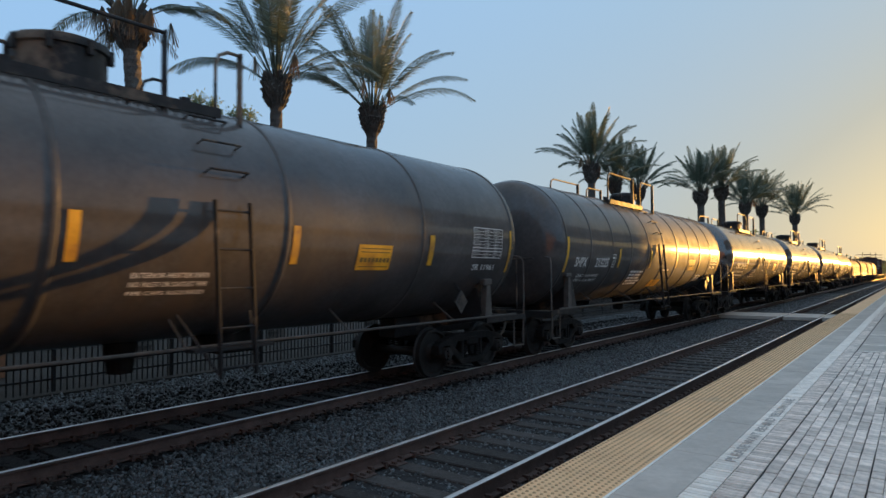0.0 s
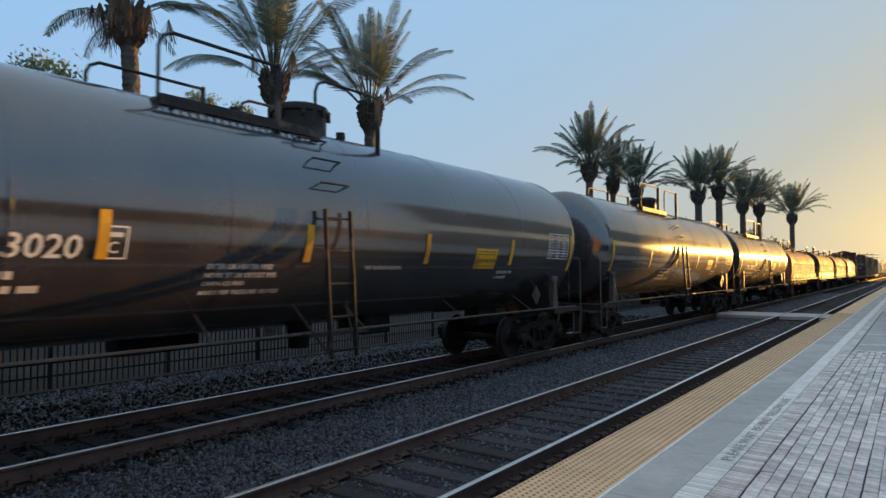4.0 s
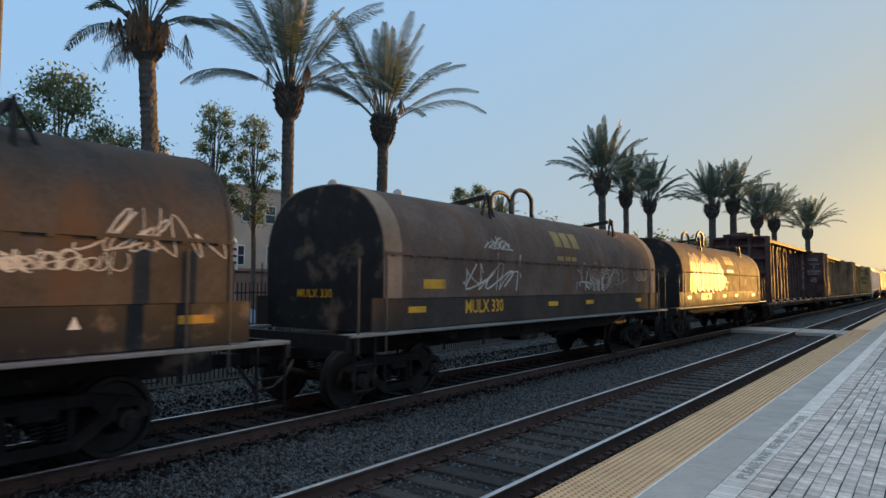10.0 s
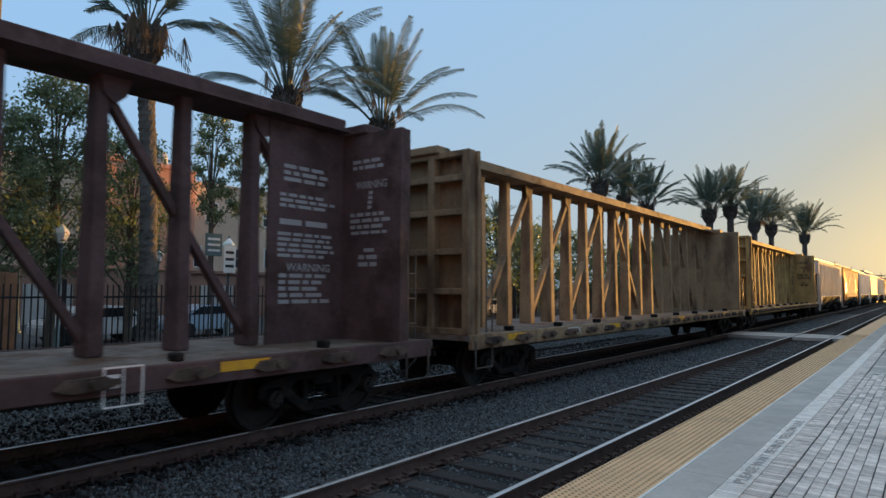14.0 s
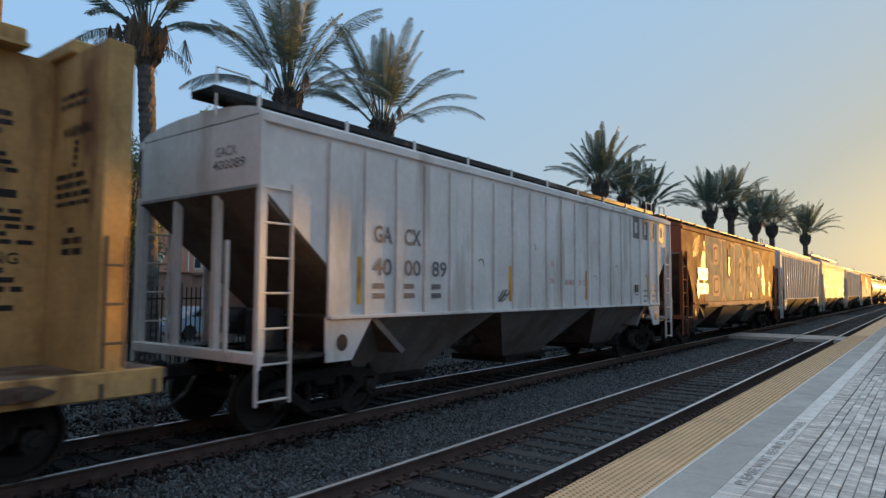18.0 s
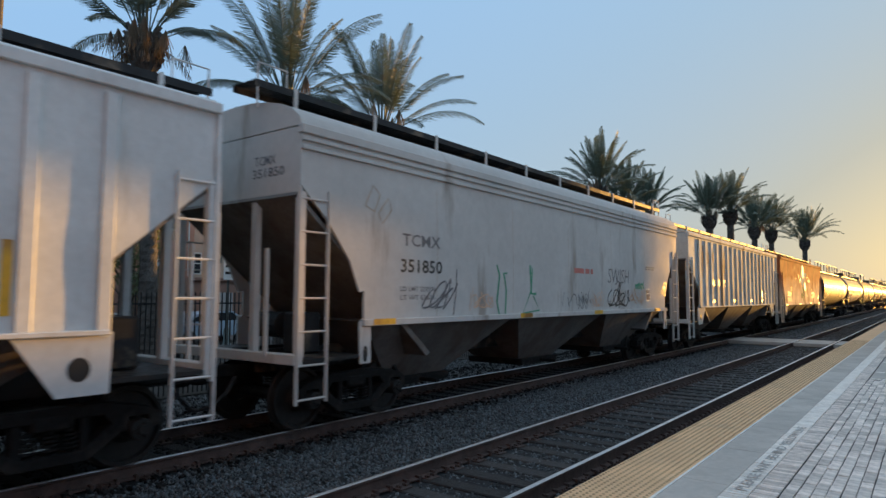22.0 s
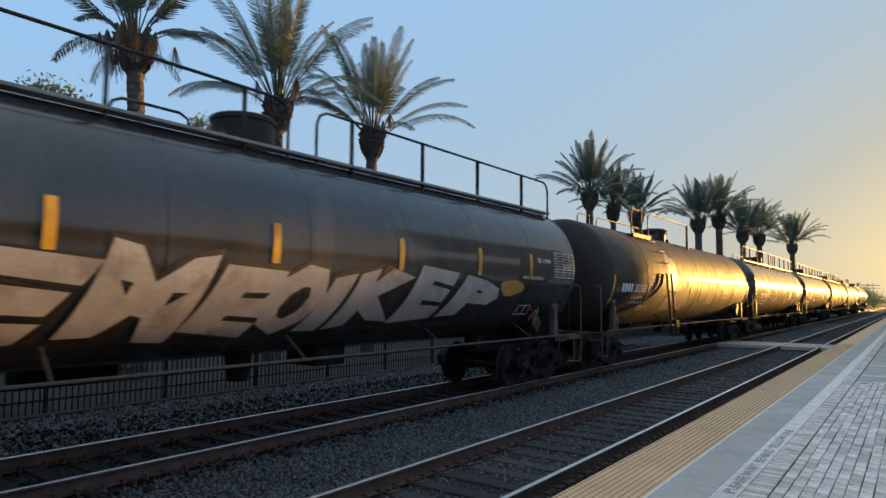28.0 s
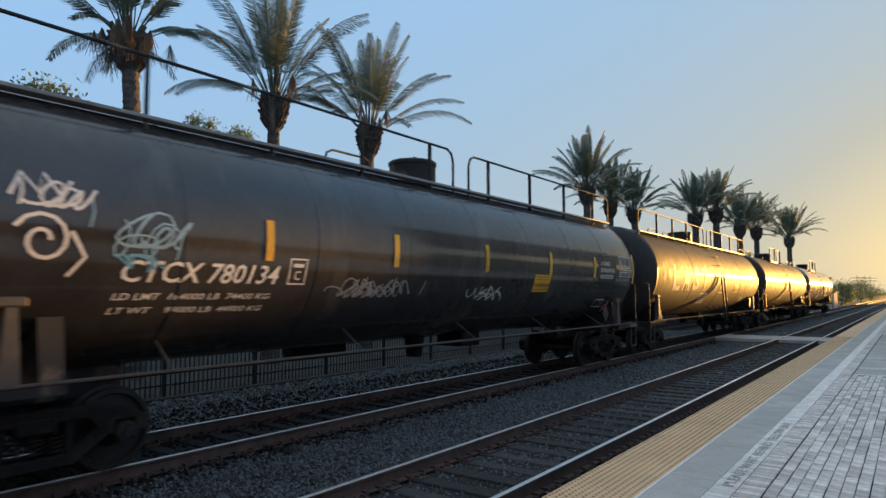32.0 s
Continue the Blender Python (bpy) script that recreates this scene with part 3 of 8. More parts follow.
    part("jacking_bracket", bm, "bare", car, "bare grey steel bracket")
    bm = bmesh.new()
    for x in (-1.5, 1.5):
        pipe(bm, [(x, -L / 2 + 1.0, 1.12), (x, L / 2 - 1.0, 1.12)], 0.02)
        for y in np.linspace(-L / 2 + 3.2, L / 2 - 3.2, 5):
            pipe(bm, [(x, y, 1.12), (x * 0.62, y + 0.1, 1.45)], 0.016)
    part("side_rail", bm, "bare", car, "thin steel safety rail along the side", smooth=True)
    bm = bmesh.new()
    bar(bm, (0, 0, zc - R + 0.1), (0, 0, 0.72), 0.22, 0.16, n=16)
    box(bm, -0.35, 0.35, 1.2, 1.9, 0.85, 1.2, bevel=0.03)
    bar(bm, (-0.5, -2.8, 1.0), (-0.5, -1.6, 1.0), 0.18, n=14)
    bar(bm, (0.3, -L / 2 + 3.0, 0.95), (0.3, L / 2 - 3.0, 0.95), 0.02, n=6)
    part("outlet_and_brake_gear", bm, "iron", car)
    # top fittings
    tz = zc + R
    if top == "mid":
        if manway is not None:
            bm = bmesh.new()
            my = Matrix.Translation((0, manway, 0))
            dr, dh = dome
            turned(bm, [(0.0, tz + dh), (dr - 0.1, tz + dh), (dr, tz + dh - 0.04), (dr + 0.02, tz + dh - 0.1), (dr + 0.02, tz + dh - 0.14), (dr - 0.02, tz + dh - 0.15), (dr - 0.02, tz - 0.15), (0, tz - 0.15)], 32, my)
            lid = part("manway", bm, "sill", car, smooth=True)
            bm = bmesh.new()
            box(bm, -0.03, 0.03, -0.03, 0.03, -0.24, -0.06, bevel=0.008)
            bolt = finish(bm, "bolt", "sill")
            for k in range(8):
                a = k * math.pi / 4 + 0.2
                part("bolt", bolt, None, lid).location = ((dr + 0.02) * math.cos(a), manway + (dr + 0.02) * math.sin(a), tz + dh)
        bm = bmesh.new()
        for x in (0.5, 0.66, 0.82, 0.98):
            box(bm, x - 0.02, x + 0.02, rail[0], (ladder_y or 0) + 0.3, tz - 0.22, tz - 0.17)
        for y in np.arange(rail[0], (ladder_y or 0) + 0.3, 0.12):
            box(bm, 0.5, 0.98, y, y + 0.015, tz - 0.21, tz - 0.18)
        box(bm, 0.98, 1.0, rail[0], (ladder_y or 0) + 0.3, tz - 0.28, tz - 0.15)
        part("top_platform", bm, "sill", car, "open grating walkway beside the manway")
        for y in (rail[0] + 0.2, -0.4, (ladder_y or 0)):
            bm = bmesh.new()
            bar(bm, (0.96, y, tz - 0.55), (0.9, y, tz - 0.2), 0.05, 0.02)
            part("platform_bracket", bm, "sill", car)
        h = tz + 0.64
        # a hoop on each side of the ladder, rounded at one end, on a flat post at the other
        gate = ladder_y if ladder_y is not None else (rail[0] + rail[1]) / 2
        for side in (-1, 1):
            for y0, y1 in ((rail[0], gate - 0.45), (gate + 0.25, rail[1])):
                x = side * 0.93
                railing(car, "top_railing", [[(x, y0, tz - 0.3), (x, y0, h - 0.2), (x, y0 + 0.05, h - 0.07), (x, y0 + 0.18, h), (x, y1, h)]], 0.025, "sill")
                bm = bmesh.new()
                bar(bm, (x, y1, tz - 0.45), (x, y1, h + 0.03), 0.09, 0.03)
                part("rail_post", bm, "sill", car)
        for y, x in ((-1.4, 0.2), (0.45, -0.2), (0.75, 0.2)):
            bm = bmesh.new()
            bar(bm, (x, y, tz - 0.1), (x, y, tz + 0.12), 0.08, n=10)
            part("valve", bm, "sill", car)
    else:
        bm = bmesh.new()
        y0, y1, h = -half + 0.6, half - 0.6, tz + 0.56
        box(bm, 0.8, 1.0, y0, y1, tz - 0.215, tz - 0.17, bevel=0.006)
        part("top_walkway", bm, "primer", car, "narrow steel walkway along the top")
        # two long hoops with a gate beside the manway, on flat posts
        gate = manway + 0.07
        for x, spans in ((-0.93, ((gate - 1.7, gate - 0.4), (gate + 0.3, gate + 1.4))), (0.93, ((y0, gate), (gate + 0.55, y1)))):
            for a, b in spans:
                railing(car, "top_railing", [[(x, a, tz - 0.3), (x, a, h - 0.22), (x, a + 0.06, h - 0.07), (x, a + 0.2, h), (x, b - 0.2, h), (x, b - 0.06, h - 0.07), (x, b, h - 0.22), (x, b, tz - 0.3)]], 0.024, "sill")
                for k in range(4 if x > 0 else 0):
                    y = b - 0.76 - 1.85 * k if b == gate else a + 0.76 + 1.85 * k
                    bm = bmesh.new()
                    bar(bm, (x, y, tz - 0.45), (x, y, h), 0.07, 0.025)
                    part("rail_post", bm, "sill", car)
        bm = bmesh.new()
        turned(bm, [(0.0, tz + 0.44), (0.46, tz + 0.44), (0.5, tz + 0.41), (0.5, tz + 0.35), (0.48, tz + 0.34), (0.48, tz - 0.1), (0, tz - 0.1)], 28, Matrix.Translation((-0.05, manway, 0)))
        pipe(bm, [(0.1, manway - 0.15, tz + 0.42), (0.1, manway - 0.15, tz + 0.5), (0.1, manway + 0.15, tz + 0.5), (0.1, manway + 0.15, tz + 0.42)], 0.015)
        part("manway", bm, "sill", car, smooth=True)
    if ladder_y is not None:
        ly = ladder_y
        bm = bmesh.new()
        for y in (ly - 0.24, ly + 0.24):
            bar(bm, (R + 0.1, y, zc + 0.15), (R + 0.24, y, 0.78), 0.065, 0.022)
        lad = part("ladder", bm, "sill", car)
        for k in range(5):
            f = k / 4
            bm = bmesh.new()
            bar(bm, (R + 0.11 + 0.12 * f, ly - 0.24, zc + 0.03 - 1.82 * f), (R + 0.11 + 0.12 * f, ly + 0.24, zc + 0.03 - 1.82 * f), 0.016, n=6)
            part("rung", bm, "sill", lad)
        for z in (zc + 0.5, zc + 0.86, zc + 1.2):
            x = math.sqrt(max(0.0, R * R - (z - zc) ** 2))
            bm = bmesh.new()
            pipe(bm, [(x - 0.03, ly - 0.26, z - 0.03), (x + 0.13, ly - 0.26, z + 0.02), (x + 0.13, ly + 0.26, z + 0.02), (x - 0.03, ly + 0.26, z - 0.03)], 0.016, 6)
            part("grab_iron", bm, "sill", car, smooth=True)
        for e in (-1, 1):
            bm = bmesh.new()
            bar(bm, (R + 0.24, ly + e * 0.24, 0.8), (R - 0.25, ly + e * 0.5, 1.5), 0.016, n=6)
            part("ladder_brace", bm, "sill", car)
        bm = bmesh.new()
        box(bm, R - 0.3, R + 0.12, ly - 0.5, ly + 0.6, 1.08, 1.12)
        part("ladder_step", bm, "sill", car)
    coupler(car, L)
    # markings
    sx = lambda u, v, lift=0.004: on_drum(R, zc, u, v, lift)
    for y in stripes:
        decal(car, "reflector_strip", *rects([(-0.06, 0.06, 0, 0.85 if abs(y) > 6.5 else 0.52)]), "yellow", sx(y, stripe_z - (0.12 if abs(y) > 6.5 else 0), 0.012), "worn yellow reflective strip")
    if mark:
        text_on(car, mark, sx(mark_at[0], mark_z), mark_at[1] - mark_at[0], 0.25, "white", 0.012, italic, "white stencilled reporting mark", cut=True)
        if weights:
            for k, body in enumerate(weights):
                text_on(car, body, sx(mark_at[0] - 0.02, mark_z - 0.19 - 0.15 * k), (mark_at[1] - mark_at[0]) * (0.98 - 0.03 * k), 0.085, "white", 0.008, italic)
        elif weights is not None:
            decal(car, "small_lettering", *bars(mark_at[1] - mark_at[0] - 0.1, 2, 0.085, 0.075, seed), "white", sx(mark_at[0] - 0.05, mark_z - 0.2))
        vs, fs = letters(mark, 0.16, 0.004)
        vs, fs = fine(vs, fs)
        k = -0.5 * max(u for u, v in vs)
        decal(car, "end_lettering", vs, fs, "white", lambda u, v: (k - 0.15 + u, -half + head * (1 - (1 - min(1.0, math.hypot(k - 0.15 + u, 0.1 + v) / R) ** 2.7) ** 0.37) - 0.012, zc + 0.1 + v))
        decal(car, "plate_frame", *rects([(0, 0.3, 0, 0.02), (0, 0.3, 0.34, 0.36), (0, 0.02, 0, 0.36), (0.28, 0.3, 0, 0.36), (0.06, 0.24, 0.24, 0.29)]), "white", sx(mark_at[1] + 0.16, mark_z))
        text_on(car, "C", sx(mark_at[1] + 0.25, mark_z + 0.06), 0.11, 0.13, "white", 0.01)
    if placard is not None:
        decal(car, "placard", *rects([(0, 0.75, 0, 0.4)]), "yellow", sx(placard, 2.02, 0.006), "yellow warning placard with unreadable writing")
        decal(car, "placard_writing", *rects([(0.05, 0.7, 0.335, 0.35), (0.05, 0.7, 0.28, 0.295)] + [(0.06 + 0.085 * k, 0.115 + 0.085 * k, 0.13, 0.2) for k in range(8)] + [(0.05, 0.7, 0.05, 0.065)]), "placard_ink", sx(placard, 2.02, 0.011))
    if table is not None:
        panel_label(car, sx(table, table_z, 0.006), 1.02, 0.56, 9, 3)
    if lines:
        decal(car, "small_lettering", *bars(0.8, 3, 0.055, 0.045, seed + 5), "white", sx(4.5 if L < 18 else 5.0, 1.78))
        decal(car, "small_lettering", *bars(1.2, 5, 0.06, 0.045, seed + 9), "white", sx(-2.6, 1.95))
        decal(car, "small_lettering", *bars(0.9, 1, 0.06, 0.05, seed + 7), "white", sx(0.1, 2.0))
    # diamond placard holder on a hanger beside the saddle
    bm = bmesh.new()
    py = L / 2 - 2.9
    prism(bm, [(py - 0.2, 1.44), (py, 1.22), (py + 0.2, 1.44), (py, 1.66)], "x", 1.44, 1.46)
    bar(bm, (1.43, py, 1.62), (1.2, py, 1.9), 0.04, 0.012)
    holder = part("placard_holder", bm, "sill", car, "dark steel diamond placard holder")
    decal(holder, "rim", *ribbon([(0, 0.03), (0.17, 0.22), (0, 0.41), (-0.17, 0.22), (0, 0.03)], 0.028), "bare", on_wall(1.465, py, 1.22))
    if extra:
        extra(car, L, sx)
    CARS.append((car, s))
    return car
def wavy_sheet(bm, sgn, W, y0, y1, z0, z1, seed):
    """Thin steel skin, gently buckled between the ribs."""
    ny, nz = 120, 16
    rows = []
    for k in range(nz + 1):
        z = z0 + (z1 - z0) * k / nz
        row = []
        for j in range(ny + 1):
            y = y0 + (y1 - y0) * j / ny
            f = math.sin(2.3 * y + 3.1 * z + seed) + 0.7 * math.sin(1.1 * y - 5.2 * z + 1.7 * seed) + 0.5 * math.sin(4.9 * y + 7.3 * z)
            row.append(bm.verts.new((sgn * (W - 0.0055 + 0.0022 * f), y, z)))
        rows.append(row)
    for a, b in zip(rows, rows[1:]):
        for j in range(ny):
            q = (a[j], a[j + 1], b[j + 1], b[j])
            bm.faces.new(q if sgn > 0 else q[::-1])


def hopper_car(label, L, s, mat, ribs=16, eave=4.2, floor=1.57, roof="flat", extra=None, under=None, cut=1.0, curved=False, shift=0.0, off=0.0, strips=True, planks=True, deep=0.066, sills=(), number=()):
    car = thing("hopper_car", label, "hopper car", "cars of the freight train")
    ye, yc = L / 2 - 0.63, L / 2 - 0.63 - 1.25 * cut
    W = 1.5
    zk = eave - 0.9
    under = under or mat
    ya, yb = -yc + off, yc + off
    side = [(-ye, eave), (-ye, zk), (ya, zk - 1.05), (ya, floor), (yb, floor), (yb, zk - 1.05), (ye, zk), (ye, eave)]
    if roof == "round" or curved:
        side = [(-ye, eave), (-ye, zk + 0.1), (-ye + 0.5, zk - 0.35), (-ye + 0.95, zk - 0.9), (-yc - 0.1, zk - 1.35), (-yc, floor + 0.45), (-yc, floor), (yc, floor), (yc, floor + 0.45), (yc + 0.1, zk - 1.35), (ye - 0.95, zk - 0.9), (ye - 0.5, zk - 0.35), (ye, zk + 0.1), (ye, eave)]
    for sgn in (-1, 1):
        bm = bmesh.new()
        prism(bm, side, "x", sgn * (W - 0.04), sgn * (W - 0.016 if ribs else W))
        if ribs:
            wavy_sheet(bm, sgn, W, ya, yb, floor, eave, int(s * 10))
        part("side_panel", bm, mat, car)
        if ribs:
            for k in range(ribs + 1):
                y = ya + 2 * yc * k / ribs
                bm = bmesh.new()
                w = 0.076
                prism(bm, [(sgn * (W + 0.001), y - w), (sgn * (W + deep), y - w * 0.97), (sgn * (W + deep), y + w * 0.6), (sgn * (W + 0.001), y + w)], "z", floor, eave - 0.16)
                part("rib", bm, mat, car)
        bm = bmesh.new()
        box(bm, sgn * (W - 0.05), sgn * (W + deep + 0.024 if ribs else W + 0.06), ya - 0.05, yb + 0.05, (floor - 0.03 if ribs else floor - 0.075), floor + 0.025, bevel=0.01)
        part("side_sill", bm, mat, car)
        bm = bmesh.new()
        box(bm, sgn * (W - 0.06), sgn * (W + deep + 0.004 if ribs else W + 0.05), -ye - 0.02, ye + 0.02, eave - 0.10, eave + 0.03, bevel=0.012)
        if roof == "round":
            for z in (eave - 0.32, eave - 0.2):
                ridge = bmesh.new()
                box(ridge, sgn * (W - 0.02), sgn * (W + 0.045), -ye, ye, z, z + 0.06, bevel=0.01)
                part("side_ridge", ridge, mat, car)
        part("roof_rail", bm, mat, car)
    bm = bmesh.new()
    crown = 0.22 if roof == "flat" else 0.5
    arch = [(W * math.cos(a), eave + 0.02 + crown * math.sin(a)) for a in np.linspace(0, math.pi, 13)]
    prism(bm, arch, "y", -ye, ye)
    part("roof", bm, mat, car, smooth=True)
    # roof hatches and the walkway
    top = eave + crown
    bm = bmesh.new()
    box(bm, -0.3, 0.3, -ye + 0.6, ye - 0.6, top - 0.02, top + 0.14, bevel=0.03)
    part("hatch", bm, mat, car)
    zr = top + 0.2
    bm = bmesh.new()
    for x in (0.36, 0.46, 0.56, 0.66, 0.76):
        box(bm, x, x + (0.088 if planks else 0.022), -ye - 0.3, ye + 0.3, zr - 0.018, zr - 0.004)
    for x in (0.34, 0.85):
        box(bm, x, x + 0.02, -ye - 0.3, ye + 0.3, zr - (0.10 if planks else 0.035), zr)
    y = -ye - 0.25
    while y < ye + 0.3:
        box(bm, 0.35, 0.86, y, y + 0.035, zr - 0.016, zr - 0.002)
        y += 0.1
    part("running_board", bm, "sill", car, "open grating walkway on the roof")
    bm = bmesh.new()
    box(bm, 0.86, 0.89, -0.03, 0.03, eave + 0.02, zr + 0.02)
    post = finish(bm, "walkway_post", mat)
    for y in np.linspace(-ye + 0.4, ye - 0.4, 10):
        part("walkway_post", post, None, car).location = (0, y, 0)
    for e in (-1, 1):
        railing(car, "roof_handrail", [[(0.85, e * (ye - 0.25), zr), (0.85, e * (ye - 0.25), zr + 0.25), (0.85, e * (ye + 0.25), zr + 0.25), (0.85, e * (ye + 0.25), zr - 0.4)]], 0.016, mat)
    # hoppers
    n = 3
    for k in range(n):
        c = -yc + 2 * yc * (k + 0.5) / n
        hl = yc / n - 0.05
        bm = bmesh.new()
        a = [bm.verts.new(p) for p in ((-W + 0.05, c - hl, floor), (W - 0.05, c - hl, floor), (W - 0.05, c + hl, floor), (-W + 0.05, c + hl, floor))]
        b = [bm.verts.new(p) for p in ((-0.62, c - 0.8, 0.52), (0.62, c - 0.8, 0.52), (0.62, c + 0.8, 0.52), (-0.62, c + 0.8, 0.52))]
        for i in range(4):
            bm.faces.new((a[i], a[(i + 1) % 4], b[(i + 1) % 4], b[i]))
        bm.faces.new(b)
        bm.faces.new(a[::-1])
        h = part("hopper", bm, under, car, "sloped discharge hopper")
        bm = bmesh.new()
        box(bm, -0.75, 0.75, c - 0.85, c + 0.85, 0.38, 0.52, bevel=0.015)
        bar(bm, (0.7, c, 0.45), (1.15, c, 0.45), 0.04, n=8)
        part("gate", bm, "iron", h)
    bm = bmesh.new()
    for x in (-0.28, 0.28):
        box(bm, x - 0.06, x + 0.06, -L / 2 + 0.9, L / 2 - 0.9, 0.82, 1.15)
    part("centre_sill", bm, "sill", car)
    for e in (-1, 1):
        bm = bmesh.new()
        prism(bm, [(e * ye, zk), (e * (ye - 2.9), 1.0), (e * (ye - 2.8), 0.95), (e * (ye + 0.03), zk - 0.05)], "x", -W + 0.06, W - 0.06)
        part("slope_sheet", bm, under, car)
        bm = bmesh.new()
        box(bm, -W + 0.02, W - 0.02, e * (ye - 0.06), e * ye, zk - 0.06, eave)
        part("end_wall", bm, mat, car)
        bm = bmesh.new()
        for x in (-W + 0.04, W - 0.04, -0.5, 0.5):
            box(bm, x - 0.05, x + 0.05, e * (ye - 0.1), e * (ye - 0.0), 1.12, zk)
        box(bm, -W, W, e * (ye - 0.1), e * (ye + 0.05), 1.02, 1.16, bevel=0.01)
        part("end_frame", bm, mat, car)
        bm = bmesh.new()
        box(bm, -W, W, e * (yc), e * (ye - 0.1), 1.04, 1.09)
        part("end_platform", bm, "sill", car)
        if ribs:
            bm = bmesh.new()
            box(bm, W - 0.03, W + 0.035, e * ye - 0.03, e * ye + 0.03, 0.95, eave - 0.1, bevel=0.006)
            part("corner_post", bm, mat, car)
        for x in (-W - 0.01, W + 0.01):
            y0, y1 = sorted((e * (ye + 0.02), e * (ye - 0.5)))
            ladder(car, x, y0, y1, 0.5, zk + 0.05, 0.45, mat)
        ladder(car, 0.9, e * (ye + 0.06) - 0.01, e * (ye + 0.06) + 0.01, 1.1, 2.6, 0.4, mat)
        for x in (-W, W - 0.02):
            bm = bmesh.new()
            wide, foot = (0.14, 0.14) if roof == "round" else (0.85, 0.42)
            prism(bm, [(e * (yc + 0.1), floor), (e * (yc - wide), floor), (e * (yc - foot), floor - 0.62), (e * (yc + 0.08), floor - 0.62)], "x", x, x + 0.03)
            pl = part("bolster_plate", bm, mat, car)
            if x > 0:
                decal(pl, "jacking_hole", *blob(0, 0, 0.05 if roof == "round" else 0.11, 0.12, 1, 20, 0.0), "outline", on_wall(W + 0.014, e * (yc - (0.02 if roof == "round" else 0.22)), floor - (0.48 if roof == "round" else 0.36)), "round dark hole in the plate")
        bm = bmesh.new()
        bar(bm, (-0.3, e * (yc + 0.5), 1.5), (0.3, e * (yc + 0.5), 1.5), 0.2, n=14)
        box(bm, 0.5, 0.9, e * (yc + 0.3), e * (yc + 0.7), 1.1, 1.7, bevel=0.03)
        part("brake_cylinder", bm, "sill", car)
        truck(car, e * (L / 2 - 2.15))
    coupler(car, L)
    for f, z in () if not strips else ((-0.36, 1.75), (-0.12, 1.75), (0.12, 1.75), (0.36, 1.75)):
        decal(car, "reflector_strip", *rects([(0, 0.09, 0, 0.7)]), "yellow", on_wall(W + 0.005, (round((f * L + yc) / (2 * yc / max(ribs, 1))) * (2 * yc / max(ribs, 1)) - yc - 0.2) if ribs else f * L, z), "worn yellow reflective strip")
    for y in sills:
        decal(car, "reflector_strip", *rects([(0, 0.5, 0, 0.09)]), "yellow", on_wall(W + 0.064, y, floor - 0.06), "worn yellow reflective strip")
    for k, body in enumerate(number):
        text_on(car, body, lambda u, v, k=k: (0.44 + 0.05 * (len(body) < 6) + u, -ye - 0.006, eave - 0.46 - 0.18 * k + v), 0.12 * len(body), 0.135, "spray_grey", 0.008, 0, "stencilled end lettering")
    if extra:
        ALONG[0] = shift
        extra(car, L, W)
        ALONG[0] = 0.0
    CARS.append((car, s))
    return car


def on_hood(prof, y0, v0):
    """Points on the hood's skin, v measured along the skin from its lower edge."""
    def where(u, v):
        d = v0 + v
        for (xa, za), (xb, zb) in zip(prof, prof[1:]):
            n = math.hypot(xb - xa, zb - za)
            if d <= n:
                f = d / n
                return (xa + (xb - xa) * f + 0.005 * (zb - za) / n, y0 + u, za + (zb - za) * f - 0.005 * (xb - xa) / n)
            d -= n
        return (prof[-1][0], y0 + u, prof[-1][1])
    return where


